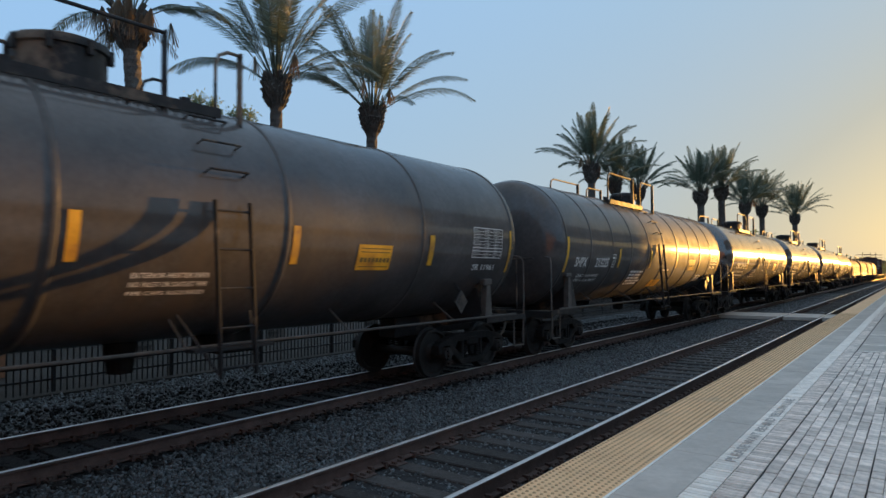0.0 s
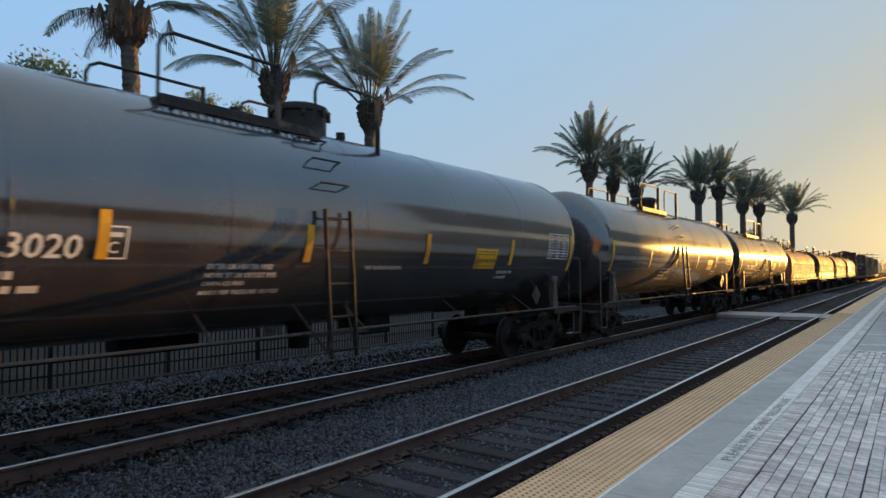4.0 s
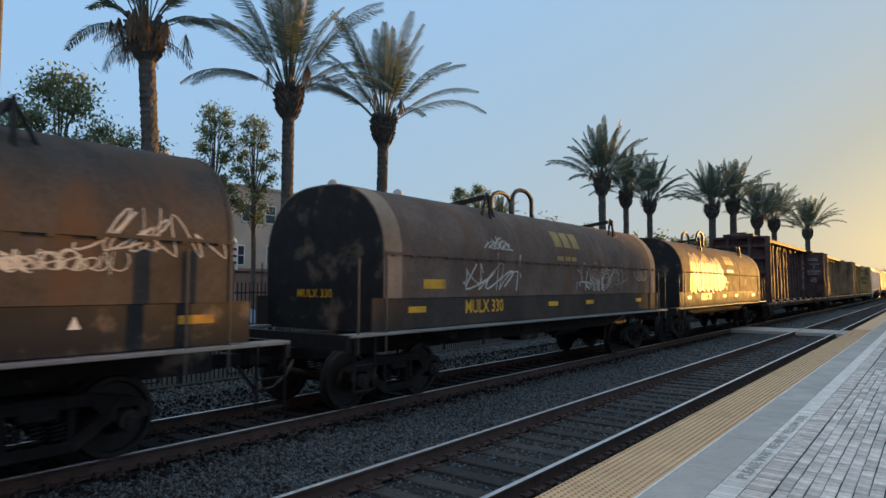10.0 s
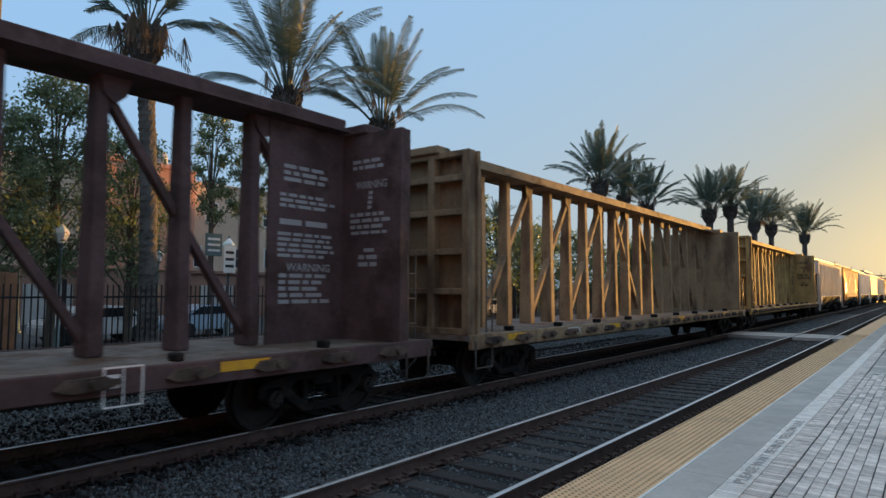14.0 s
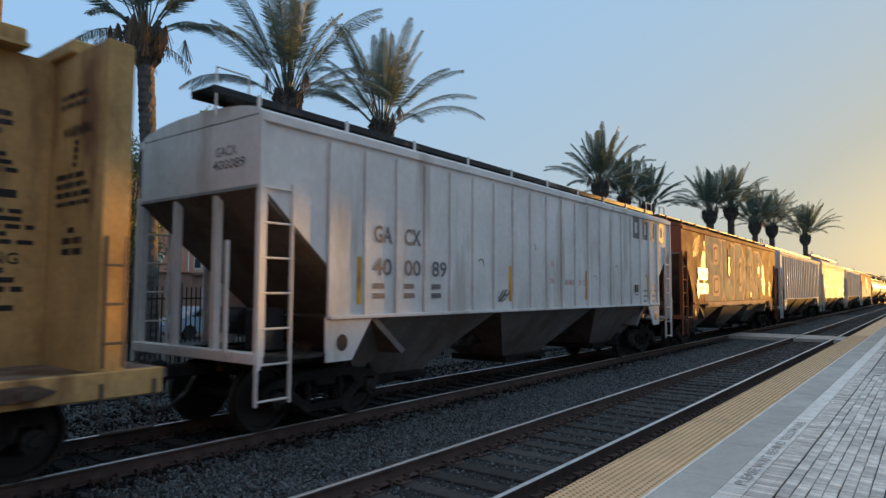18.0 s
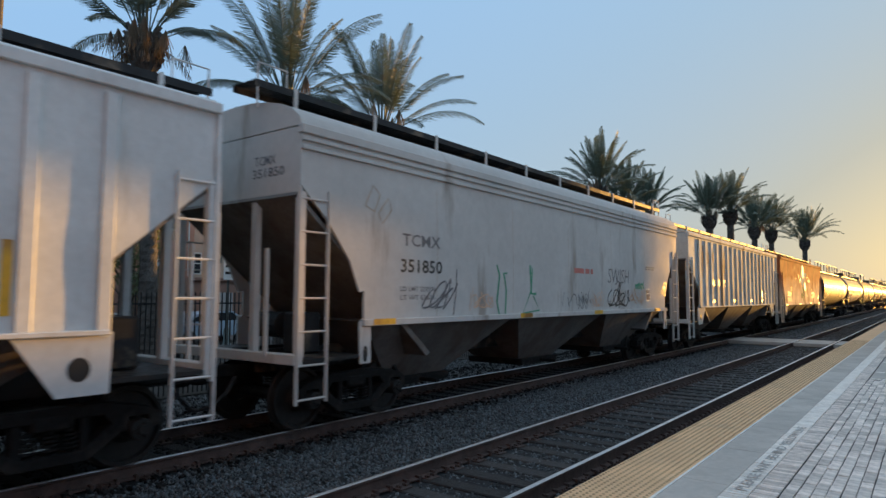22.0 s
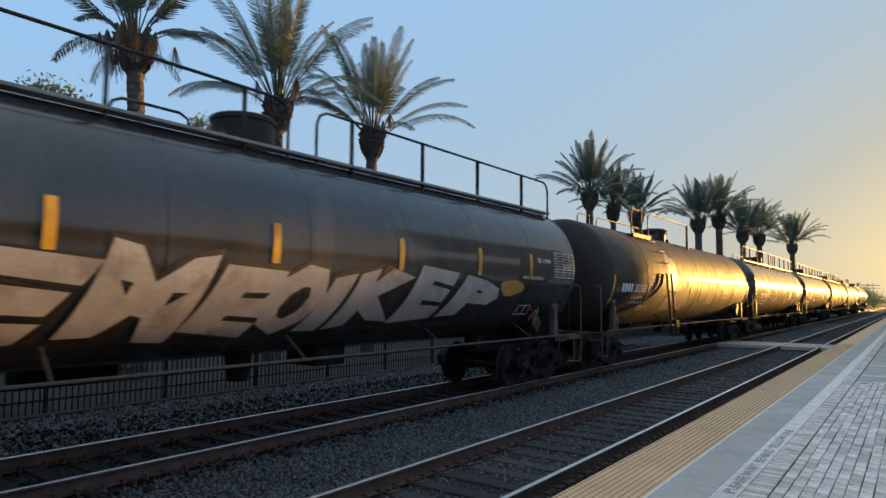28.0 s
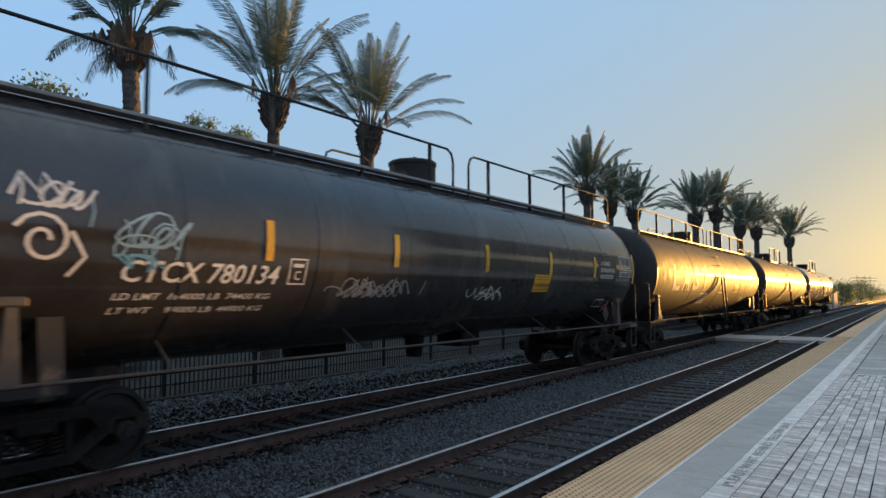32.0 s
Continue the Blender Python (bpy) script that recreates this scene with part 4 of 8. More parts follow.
def coil_car(label, L, s, mat, frame="sill", end="sill", mark="", mark_mat="white", extra=None, arch=True, mark_at=(-3.0, -1.65), weights=(), seam=2.46, rise=1.18, ledge=1.16, tips=(), trim=0.0, bogie=2.1, rails=(0.7, 1.3), strips=(-0.37, -0.05, 0.08, 0.3)):
    car = thing("coil_car", label, "coil car", "cars of the freight train")
    hl = L / 2 - 1.35
    prof = [(1.45, 1.74), (1.45, seam)] + [(1.45 * math.cos(a) ** 0.75 if a < 1.57 else 0.0, seam + rise * math.sin(a)) for a in np.linspace(0.12, math.pi / 2, 9)]
    prof += [(-x, z) for x, z in prof[:-1][::-1]]
    bm = bmesh.new()
    ends = {-1: -hl, 1: hl - trim}
    prism(bm, prof, "y", ends[-1], ends[1])
    part("hood", bm, mat, car, smooth=True)
    for e in (-1, 1):
        bm = bmesh.new()
        prism(bm, [(x * 0.985, 1.76 + (z - 1.76) * 0.992) for x, z in prof], "y", ends[e], ends[e] + e * 0.012)
        part("hood_end", bm, end, car)
        bm = bmesh.new()
        y0, y1 = sorted((ends[e] - e * 0.03, ends[e] + e * 0.008))
        box(bm, -1.39, 1.39, y0, y1, 1.2, 1.78)
        part("end_sheet", bm, end, car)
    bm = bmesh.new()
    for x in (-1, 1):
        box(bm, x * 1.44, x * 1.475, -hl, hl - trim, seam - 0.025, seam + 0.015)
        for y in np.linspace(-hl + 0.2, hl - trim - 0.2, 26):
            box(bm, x * 1.44, x * 1.49, y - 0.04, y + 0.04, seam - 0.055, seam - 0.02)
    part("hood_rim", bm, mat, car)
    for y in (-hl + 0.03, -hl / 3, hl / 3, hl - trim - 0.03):
        bm = bmesh.new()
        for (x0, z0), (x1, z1) in zip(prof, prof[1:]):
            bar(bm, (x0, y, z0), (x1, y, z1), 0.012, 0.05)
        part("hood_seam", bm, mat, car)
    for e in tips:
        bm = bmesh.new()
        y0, y1 = sorted((e * (hl - 0.4), e * (hl + 0.004)))
        prism(bm, [(x * 1.004, 1.742 + (z - 1.74) * 1.003) for x, z in prof], "y", y0, y1)
        part("hood_end_band", bm, "coilband", car, "paler tan end band of the hood", smooth=True)
    # lifting lugs and stacking hoops on the hood
    dz = seam + rise - 3.75
    for y in (-hl * 0.42, hl * 0.62):
        bm = bmesh.new()
        bar(bm, (-0.9, y, 3.62 + dz), (0.95, y, 3.86 + dz), 0.09, 0.06)
        pipe(bm, [(1.05, y - 0.28, 3.35 + dz), (1.0, y, 3.92 + dz), (1.05, y + 0.28, 3.35 + dz)], 0.03)
        pipe(bm, [(-1.05, y - 0.28, 3.35 + dz), (-1.0, y, 3.92 + dz), (-1.05, y + 0.28, 3.35 + dz)], 0.03)
        bar(bm, (1.13, y, 3.0 + dz), (1.05, y, 3.9 + dz), 0.05)
        part("lifting_bracket", bm, "sill", car)
    if arch:
        for x in (-0.25, 0.35):
            bm = bmesh.new()
            pipe(bm, [(x, -0.45, 3.55 + dz), (x, -0.45, 4.0)] + [(x, -0.45 * math.cos(a), 4.0 + 0.25 * math.sin(a)) for a in np.linspace(0.3, 2.84, 6)] + [(x, 0.45, 4.0), (x, 0.45, 3.55 + dz)], 0.05)
            part("guide_hoop", bm, "sill", car, smooth=True)
    # frame
    bm = bmesh.new()
    box(bm, -1.38, 1.38, -hl + 0.8, hl - 0.8, 1.5, 1.76, bevel=0.01)
    for x in (-1, 1):
        box(bm, x * 1.36, x * 1.44, -hl + 0.4, hl - 0.4, ledge + 0.08, 1.74, bevel=0.01)
    for e in (-1, 1):
        for x in (-1.44, 1.40):
            box(bm, x, x + 0.04, e * (hl - 0.5), e * (hl + 0.25), 1.24, 1.75)
    part("frame", bm, frame, car)
    for x in (-1, 1):
        bm = bmesh.new()
        box(bm, x * 1.30, x * 1.56, -L / 2 + 0.55, L / 2 - 0.55, ledge + 0.02, ledge + 0.07, bevel=0.008)
        # light caught on the ledge is put into its paler grey
        part("ledge", bm, "primer", car, "narrow worn grey steel ledge, paler for the light on its edge")
    for x in (-1, 1):
        bm = bmesh.new()
        prism(bm, [(-hl + 1.3, 1.18), (-hl + 2.6, 0.88), (hl - 2.6, 0.88), (hl - 1.3, 1.18)], "x", x * 1.02, x * 1.08)
        # deep shade below the ledge is put into the girder's near-black colour
        part("side_girder", bm, "iron", car)
    bm = bmesh.new()
    box(bm, -0.35, 0.35, -L / 2 + 0.9, L / 2 - 0.9, 0.76, 1.2)
    box(bm, -1.5, 1.5, -L / 2 + 0.5, -L / 2 + 0.62, 1.0, 1.22)
    box(bm, -1.5, 1.5, L / 2 - 0.62, L / 2 - 0.5, 1.0, 1.22)
    box(bm, 0.5, 1.0, -1.2, -0.4, 0.75, 1.2, bevel=0.03)
    bar(bm, (0.8, 0.6, 0.95), (0.8, 1.8, 0.95), 0.2, n=14)
    part("centre_sill", bm, "sill", car)
    for e in (-1, 1):
        for x in (-1.54, 1.54):
            railing(car, "handrail", [[(x, e * (L / 2 - rails[0]), 0.95), (x, e * (L / 2 - rails[0]), 2.35)], [(x, e * (L / 2 - rails[1]), 0.95), (x, e * (L / 2 - rails[1]), 2.35)]], 0.018)
            bm = bmesh.new()
            for y in (0.62, 1.05):
                bar(bm, (x, e * (L / 2 - y), 0.4), (x, e * (L / 2 - y), 1.2), 0.05, 0.014)
            for z in (0.41, 0.78):
                bar(bm, (x, e * (L / 2 - 0.62), z), (x, e * (L / 2 - 1.05), z), 0.02)
            part("step", bm, end, car)
        truck(car, e * (L / 2 - bogie))
    coupler(car, L)
    for y in strips:
        decal(car, "reflector_strip", *rects([(0, 0.45, 0, 0.1)]), "yellow", on_wall(1.446, y * L, 1.5), "worn yellow reflective strip")
    if mark:
        y0, y1 = mark_at
        text_on(car, mark, on_wall(1.446, y0, 1.44), y1 - y0, 0.25, mark_mat, 0.015, 0.0, "stencilled reporting mark")
        for k, body in enumerate(weights):
            text_on(car, body, on_wall(1.446, y0 - 1.75, 1.54 - 0.17 * k), 0.088 * len(body), 0.11, mark_mat, 0.005)
        vs, fs = letters(mark, 0.2, 0.003)
        decal(car, "end_lettering", vs, fs, mark_mat, lambda u, v: (u - 0.6, -hl - 0.018, 1.74 + v))
    if extra:
        extra(car, L, hl, lambda y0, v0: on_hood(prof, y0, v0))
    CARS.append((car, s))
    return car


def centrebeam_car(label, L, s, mat, deck="sill", mark=(), extra=None, ahead=0.0, back=None, front=None, pitch=1.1):
    car = thing("centrebeam_flatcar", label, "flatcar", "cars of the freight train")
    hb = L / 2 - 1.35
    back = ahead if back is None else back
    front = ahead if front is None else front
    bm = bmesh.new()
    box(bm, -1.42, 1.42, -hb, hb, 1.02, 1.1)
    box(bm, -1.5, 1.5, -L / 2 + 0.55, -hb, 1.0, 1.1)
    box(bm, -1.5, 1.5, hb, L / 2 - 0.55, 1.0, 1.1)
    part("deck", bm, deck, car)
    for x in (-1, 1):
        bm = bmesh.new()
        box(bm, x * 1.43, x * 1.52, -L / 2 + 0.6, L / 2 - 0.6, 0.84, 1.115, bevel=0.012)
        part("side_sill", bm, mat, car)
    bm = bmesh.new()
    prism(bm, [(-hb + 2.4, 1.0), (-hb + 3.6, 0.62), (hb - 3.6, 0.62), (hb - 2.4, 1.0)], "x", -0.3, 0.3)
    box(bm, -0.3, 0.3, -L / 2 + 0.9, L / 2 - 0.9, 0.76, 1.0)
    part("centre_sill", bm, "sill", car)
    for e in (-1, 1):
        bm = bmesh.new()
        box(bm, -1.5, 1.5, e * hb - 0.04, e * hb + 0.04, 1.1, 4.56)
        part("bulkhead", bm, mat, car).location = (0, front if e < 0 else back, 0)
        bm = bmesh.new()
        for x in (-1.44, 1.28, -0.62, 0.46):
            box(bm, x, x + 0.16, e * (hb + 0.04), e * (hb + 0.27), 1.1, 4.56, bevel=0.015)
        for z in (1.1, 1.85, 2.6, 3.35, 4.0, 4.46):
            box(bm, -1.44, 1.44, e * (hb + 0.04), e * (hb + 0.26), z, z + 0.12, bevel=0.012)
        box(bm, -0.75, 0.75, e * (hb - 0.1), e * (hb + 0.34), 4.56, 4.72, bevel=0.02)
        part("bulkhead_frame", bm, mat, car).location = (0, front if e < 0 else back, 0)
        for x in (1.53,):
            railing(car, "grab_iron", [[(x, e * (hb + 0.3), 1.15), (x, e * (hb + 0.3), 2.5)], [(x, e * (hb + 0.1), 1.15), (x, e * (hb + 0.1), 2.5)]] + [[(x, e * (hb + 0.1), z), (x, e * (hb + 0.3), z)] for z in (1.4, 1.8, 2.2)], 0.014)
            railing(car, "stirrup", [[(x, e * (L / 2 - 0.7), 1.0), (x, e * (L / 2 - 0.7), 0.5), (x, e * (L / 2 - 1.25), 0.5), (x, e * (L / 2 - 1.25), 1.0)]], 0.02)
        truck(car, e * (L / 2 - 2.6))
    bm = bmesh.new()
    box(bm, -0.36, 0.36, -hb, hb, 4.62, 4.82, bevel=0.02)
    box(bm, -0.46, 0.46, -hb, hb, 4.585, 4.625)
    part("top_chord", bm, mat, car).location = (0, ahead, 0)
    n = 19
    ys = [pitch * (k - n / 2) + ahead for k in range(n + 1)]
    for k, y in enumerate(ys[1:-1], 1):
        bm = bmesh.new()
        a, b = 0.17, 0.11
        for (w0, w1, u) in ((a, b, 0.11),):
            lo = [bm.verts.new(v) for v in ((-w0, y - u, 1.1), (w0, y - u, 1.1), (w0, y + u, 1.1), (-w0, y + u, 1.1))]
            hi = [bm.verts.new(v) for v in ((-w1, y - u * 0.8, 4.6), (w1, y - u * 0.8, 4.6), (w1, y + u * 0.8, 4.6), (-w1, y + u * 0.8, 4.6))]
            for i in range(4):
                bm.faces.new((lo[i], lo[(i + 1) % 4], hi[(i + 1) % 4], hi[i]))
            bm.faces.new(hi)
            bm.faces.new(lo[::-1])
        bmesh.ops.bevel(bm, geom=list(bm.edges), offset=0.02, segments=2, affect="EDGES")
        part("post", bm, mat, car)
    # braces lean to the middle, where two of them cross; each hangs from a gusset under the chord
    c = n // 2
    for top, low in [(k, k + 2) for k in range(c, n - 1, 2)] + [(k, k - 2) for k in range(c + 1, 1, -2)]:
        a, b = ys[low], ys[top]
        bm = bmesh.new()
        bar(bm, (0.0 if top > c else 0.03, a, 1.2), (0.0 if top > c else 0.03, b, 4.5), 0.10, 0.15)
        part("diagonal_brace", bm, mat, car)
        q = 0.14 if low > top else -0.14
        bm = bmesh.new()
        prism(bm, [(b + q - 0.2, 4.6), (b + q + 0.2, 4.6), (b + q + 0.14, 4.36), (b + q, 4.24), (b + q - 0.14, 4.36)], "x", 0.13, 0.155)
        part("gusset", bm, mat, car)
    # winches and stake pockets along the deck edge
    for k, y in enumerate(ys[:-1]):
        bm = bmesh.new()
        yy = y + 0.45
        prism(bm, [(yy - 0.3, 0.96), (yy - 0.2, 1.05), (yy + 0.16, 1.06), (yy + 0.34, 0.985), (yy + 0.16, 0.92), (yy - 0.2, 0.92)], "x", 1.5, 1.6)
        bar(bm, (1.5, yy + 0.05, 0.99), (1.65, yy + 0.05, 0.99), 0.05, n=10)
        part("strap_winch", bm, "winch", car, "rusty wedge-shaped strap winch")
        if k % 2:
            bm = bmesh.new()
            box(bm, 1.1, 1.3, yy - 0.06, yy + 0.06, 1.1, 1.2, bevel=0.02)
            part("strap_hook", bm, "iron", car)
    coupler(car, L)
    for y in (-0.42, -0.2, 0.05, 0.3):
        decal(car, "reflector_strip", *rects([(0, 0.7, 0, 0.12)]), "yellow", on_wall(1.525, y * L, 0.96), "worn yellow reflective strip")
    for txt, y, w in mark:
        text_on(car, txt, on_wall(1.524, y, 0.91), w, 0.18, "spray_white", 0.012, 0.0, "worn white reporting mark")
    if extra:
        extra(car, L, hb)
    CARS.append((car, s))
    return car
M["red"] = material("faded_red_paint", (0.15, 0.04, 0.038), 0.75, spec=0.25, coat=0.01, var=0.3, scale=0.8, bump=0.05, grain=5, fade=(2.1, 2.9, (0.22, 0.066, 0.046)), second=(0.14, 0.085, 0.065), amount=0.3, streak=4)
M["coilblack"] = material("coil_dark_paint", (0.07, 0.06, 0.053), 0.78, spec=0.12, coat=0, var=0.3, scale=1.2, bump=0.05, grain=5, second=(0.10, 0.065, 0.045), amount=0.45, streak=4)
M["coiltan"] = material("coil_brown_paint", (0.145, 0.105, 0.084), 0.8, spec=0.08, coat=0, var=0.3, scale=1.2, bump=0.05, grain=5, second=(0.15, 0.09, 0.06), amount=0.3, streak=4)
M["coilframe"] = material("coil_frame_paint", (0.05, 0.041, 0.036), 0.75, spec=0.2, var=0.3, scale=1.2, bump=0.05, grain=5, second=(0.075, 0.055, 0.042), amount=0.3, streak=4)
M["coilband"] = material("pale_tan_paint", (0.30, 0.22, 0.155), 0.8, spec=0.08, var=0.25, scale=1.2, bump=0.05, grain=5, second=(0.2, 0.13, 0.09), amount=0.3, streak=4)
M["winch"] = material("winch_rust", (0.10, 0.07, 0.055), 0.8, spec=0.2, var=0.4, scale=4, bump=0.2, second=(0.03, 0.025, 0.022), amount=0.4)
M["boxred"] = material("oxide_paint", (0.09, 0.056, 0.055), 0.8, spec=0.25, coat=0, var=0.3, scale=1.2, bump=0.05, grain=6, second=(0.05, 0.03, 0.025), amount=0.4)
M["boxtan"] = material("tan_yellow_paint", (0.41, 0.275, 0.115), 0.8, spec=0.2, coat=0, var=0.25, scale=1.0, bump=0.05, grain=6, second=(0.18, 0.10, 0.05), amount=0.35, streak=3)
M["boxdim"] = material("dusty_brown_paint", (0.28, 0.195, 0.115), 0.8, spec=0.25, coat=0, var=0.25, scale=1.0, bump=0.05, grain=6, second=(0.11, 0.07, 0.045), amount=0.4, streak=3)
M["deckwood"] = material("deck_steel", (0.16, 0.125, 0.10), 0.75, 0.1, var=0.4, scale=2, bump=0.3, second=RUST, amount=0.4)
M["grey"] = material("pale_grey_paint", (0.62, 0.605, 0.58), 0.82, spec=0.12, coat=0, var=0.12, scale=0.7, bump=0.22, grain=1.7, second=(0.46, 0.43, 0.39), amount=0.3, streak=5)
M["grey2"] = material("light_grey_paint", (0.58, 0.59, 0.58), 0.82, spec=0.12, coat=0, var=0.12, scale=0.7, bump=0.22, grain=1.7, second=(0.42, 0.40, 0.37), amount=0.2, streak=6)
M["grey3"] = material("rusting_grey_paint", (0.53, 0.55, 0.535), 0.84, spec=0.12, coat=0, var=0.15, scale=0.7, bump=0.22, grain=1.7, second=(0.40, 0.29, 0.20), amount=0.2, streak=8)
M["smoothgrey"] = material("smooth_grey_paint", (0.51, 0.49, 0.46), 0.75, spec=0.12, coat=0, var=0.1, scale=0.5, bump=0.22, grain=1.7, second=(0.34, 0.30, 0.26), amount=0.14, streak=5)
M["brown"] = material("brown_paint", (0.21, 0.074, 0.044), 0.85, spec=0.1, coat=0, var=0.2, scale=0.8, bump=0.45, grain=1.7, second=(0.14, 0.06, 0.036), amount=0.4, streak=5)
M["rustbeige"] = material("rust_over_beige_paint", (0.38, 0.115, 0.042), 0.9, spec=0.12, coat=0, var=0.25, scale=1.0, bump=0.45, grain=1.7, fade=(1.95, 3.25, (0.72, 0.585, 0.45)), second=(0.2, 0.075, 0.04), amount=0.32, streak=3)
# one darker streaked grey for the hoppers and slope sheets of every hopper car
M["darkunder"] = material("dark_hopper_grey", (0.14, 0.13, 0.12), 0.75, var=0.3, scale=1.0, bump=0.06, second=(0.10, 0.08, 0.065), amount=0.4, streak=3)

GAPS = [-4.3, 12.5, 29.3, 46.1, 62.9, 79.7, 95.3, 111.1, 125.7, 140.5, 155.3, 178.3, 201.2, 224.25, 241.4, 259.1, 276.65, 293.9, 311.2, 328.9, 347.3, 366.4, 386.0,
        404.9, 423.6, 442.6, 461.8, 482.0]


def mid(i):
    return (GAPS[i] + GAPS[i + 1]) / 2


def span(i):
    return GAPS[i + 1] - GAPS[i]


M["silver"] = material("silver_spray_paint", (0.42, 0.40, 0.37), 0.5, var=0.2, scale=2, bump=0.03, second=(0.27, 0.24, 0.21), amount=0.3)
M["outline"] = plain("black_spray_paint", (0.012, 0.012, 0.013), 0.5)
M["spray_white"] = material("white_spray_paint", (0.55, 0.53, 0.48), 0.6, var=0.2, scale=3, bump=0.0, second=(0.3, 0.24, 0.2), amount=0.35)
M["spray_blue"] = plain("blue_spray_paint", (0.10, 0.32, 0.48), 0.6)
M["spray_red"] = plain("red_spray_paint", (0.45, 0.06, 0.06), 0.6)
M["spray_green"] = plain("green_spray_paint", (0.05, 0.28, 0.16), 0.6)
M["spray_grey"] = plain("grey_spray_paint", (0.13, 0.125, 0.13), 0.6)
M["spray_gold"] = material("ochre_spray_paint", (0.42, 0.24, 0.05), 0.6, var=0.2, scale=3, bump=0.0)
M["dull_fill"] = material("faded_fill_paint", (0.30, 0.262, 0.23), 0.8, spec=0.25, var=0.4, scale=2, bump=0.0, second=(0.22, 0.115, 0.085), amount=0.4)
M["spray_tan"] = material("pale_tan_spray_paint", (0.38, 0.31, 0.255), 0.8, spec=0.25, var=0.3, scale=3, bump=0.0, second=(0.24, 0.11, 0.08), amount=0.3)
M["spray_sand"] = material("weathered_tan_paint", (0.27, 0.19, 0.15), 0.8, spec=0.25, var=0.35, scale=2, bump=0.0, second=(0.2, 0.09, 0.065), amount=0.4, streak=2)
M["dull_grey"] = material("warm_grey_spray_paint", (0.22, 0.17, 0.17), 0.65, var=0.2, scale=3, bump=0.0)
M["spray_wine"] = material("wine_spray_paint", (0.22, 0.04, 0.045), 0.6, var=0.25, scale=3, bump=0.0)
M["letter_blue"] = material("slate_blue_spray_paint", (0.17, 0.19, 0.195), 0.85, spec=0.08, coat=0, var=0.2, scale=1.2, bump=0.0, second=(0.24, 0.2, 0.165), amount=0.42, streak=3)
M["letter_beige"] = material("beige_spray_paint", (0.64, 0.42, 0.29), 0.85, spec=0.08, coat=0, var=0.2, scale=1.5, bump=0.0, second=(0.46, 0.25, 0.14), amount=0.35, streak=2)
M["patch_white"] = plain("white_label", (0.66, 0.65, 0.62), 0.5)
M["primer"] = material("grey_primer", (0.22, 0.215, 0.21), 0.5, var=0.25, scale=1.5, bump=0.05)
M["pale_blue"] = material("pale_blue_spray_paint", (0.24, 0.38, 0.47), 0.9, spec=0.12, var=0.2, scale=2, bump=0.0)
M["sea_green"] = material("sea_green_spray_paint", (0.06, 0.13, 0.10), 0.9, spec=0.12, var=0.3, scale=3, bump=0.0)
M["spray_orange"] = material("orange_spray_paint", (0.44, 0.18, 0.09), 0.6, var=0.3, scale=3, bump=0.0)
M["tankpale"] = material("dusty_repaint", (0.15, 0.125, 0.105), 0.66, spec=0.3, var=0.25, scale=1.5, bump=0.02)
M["sand"] = material("sand_spray_paint", (0.45, 0.37, 0.29), 0.9, spec=0.12, var=0.2, scale=2, bump=0.0)
M["logo_yellow"] = material("faded_yellow_paint", (0.30, 0.19, 0.05), 0.55, var=0.3, scale=3, bump=0.0)
M["red_letter"] = plain("faded_red_stencil", (0.5, 0.16, 0.13), 0.6)


def spray(car, name, shape, mat, where, label):
    decal(car, name, *fine(*shape), mat, where, label)


def car0(car, L, sx):
    for k, body in enumerate(("EXTERIOR HEATER PIPES", "NO INLET OR OUTLET PIPE", "PIPE CAPS REQUIRED")):
        text_on(car, body, sx(-0.6, 1.93 - 0.1 * k), 0.95, 0.065, "white", 0.01)
    text_on(car, "SR 11961", sx(5.85, 2.02), 0.75, 0.12, "white", 0.01)


def car1(car, L, sx):
    spray(car, "placard", rects([(0, 0.86, 0, 0.3)]), "yellow", sx(-0.36, 1.5, 0.008), "amber warning plate")
    for k, (body, w) in enumerate((("LD LMT 202100 LB  93000 KG", 1.34), ("LT WT    83900 LB  38050 KG", 1.34))):
        text_on(car, body, sx(-6.22 - 0.03 * k, 1.85 - 0.115 * k), w, 0.082, "white", 0.008, 0.2)
    text_on(car, "SR 11961", sx(5.9, 2.08), 0.72, 0.11, "white", 0.01)
    decal(car, "small_lettering", *bars(0.3, 2, 0.03, 0.03, 6), "dim_white", sx(5.85, 1.9))


def car2(car, L, sx):
    for k, body in enumerate(("EXTERIOR HEATER PIPES", "NO INLET OR OUTLET PIPE", "CAPS REQUIRED", "MAX OPER PRESSURE 100 PSIG")):
        text_on(car, body, sx(-2.65, 2.0 - 0.105 * k), 0.046 * len(body), 0.07, "white", 0.01)
    text_on(car, "VENT CAR BEFORE UNLOADING", sx(0.05, 2.0), 0.85, 0.06, "white", 0.008)
    text_on(car, "CARBOLINE 904", sx(3.9, 1.92), 0.6, 0.07, "white", 0.008)
    text_on(car, "05-24 BWST", sx(3.9, 1.82), 0.45, 0.07, "white", 0.008)


def car5(car, L, sx):
    decal(car, "small_lettering", *bars(0.7, 2, 0.06, 0.05, 4), "white", sx(0.3, 1.75))


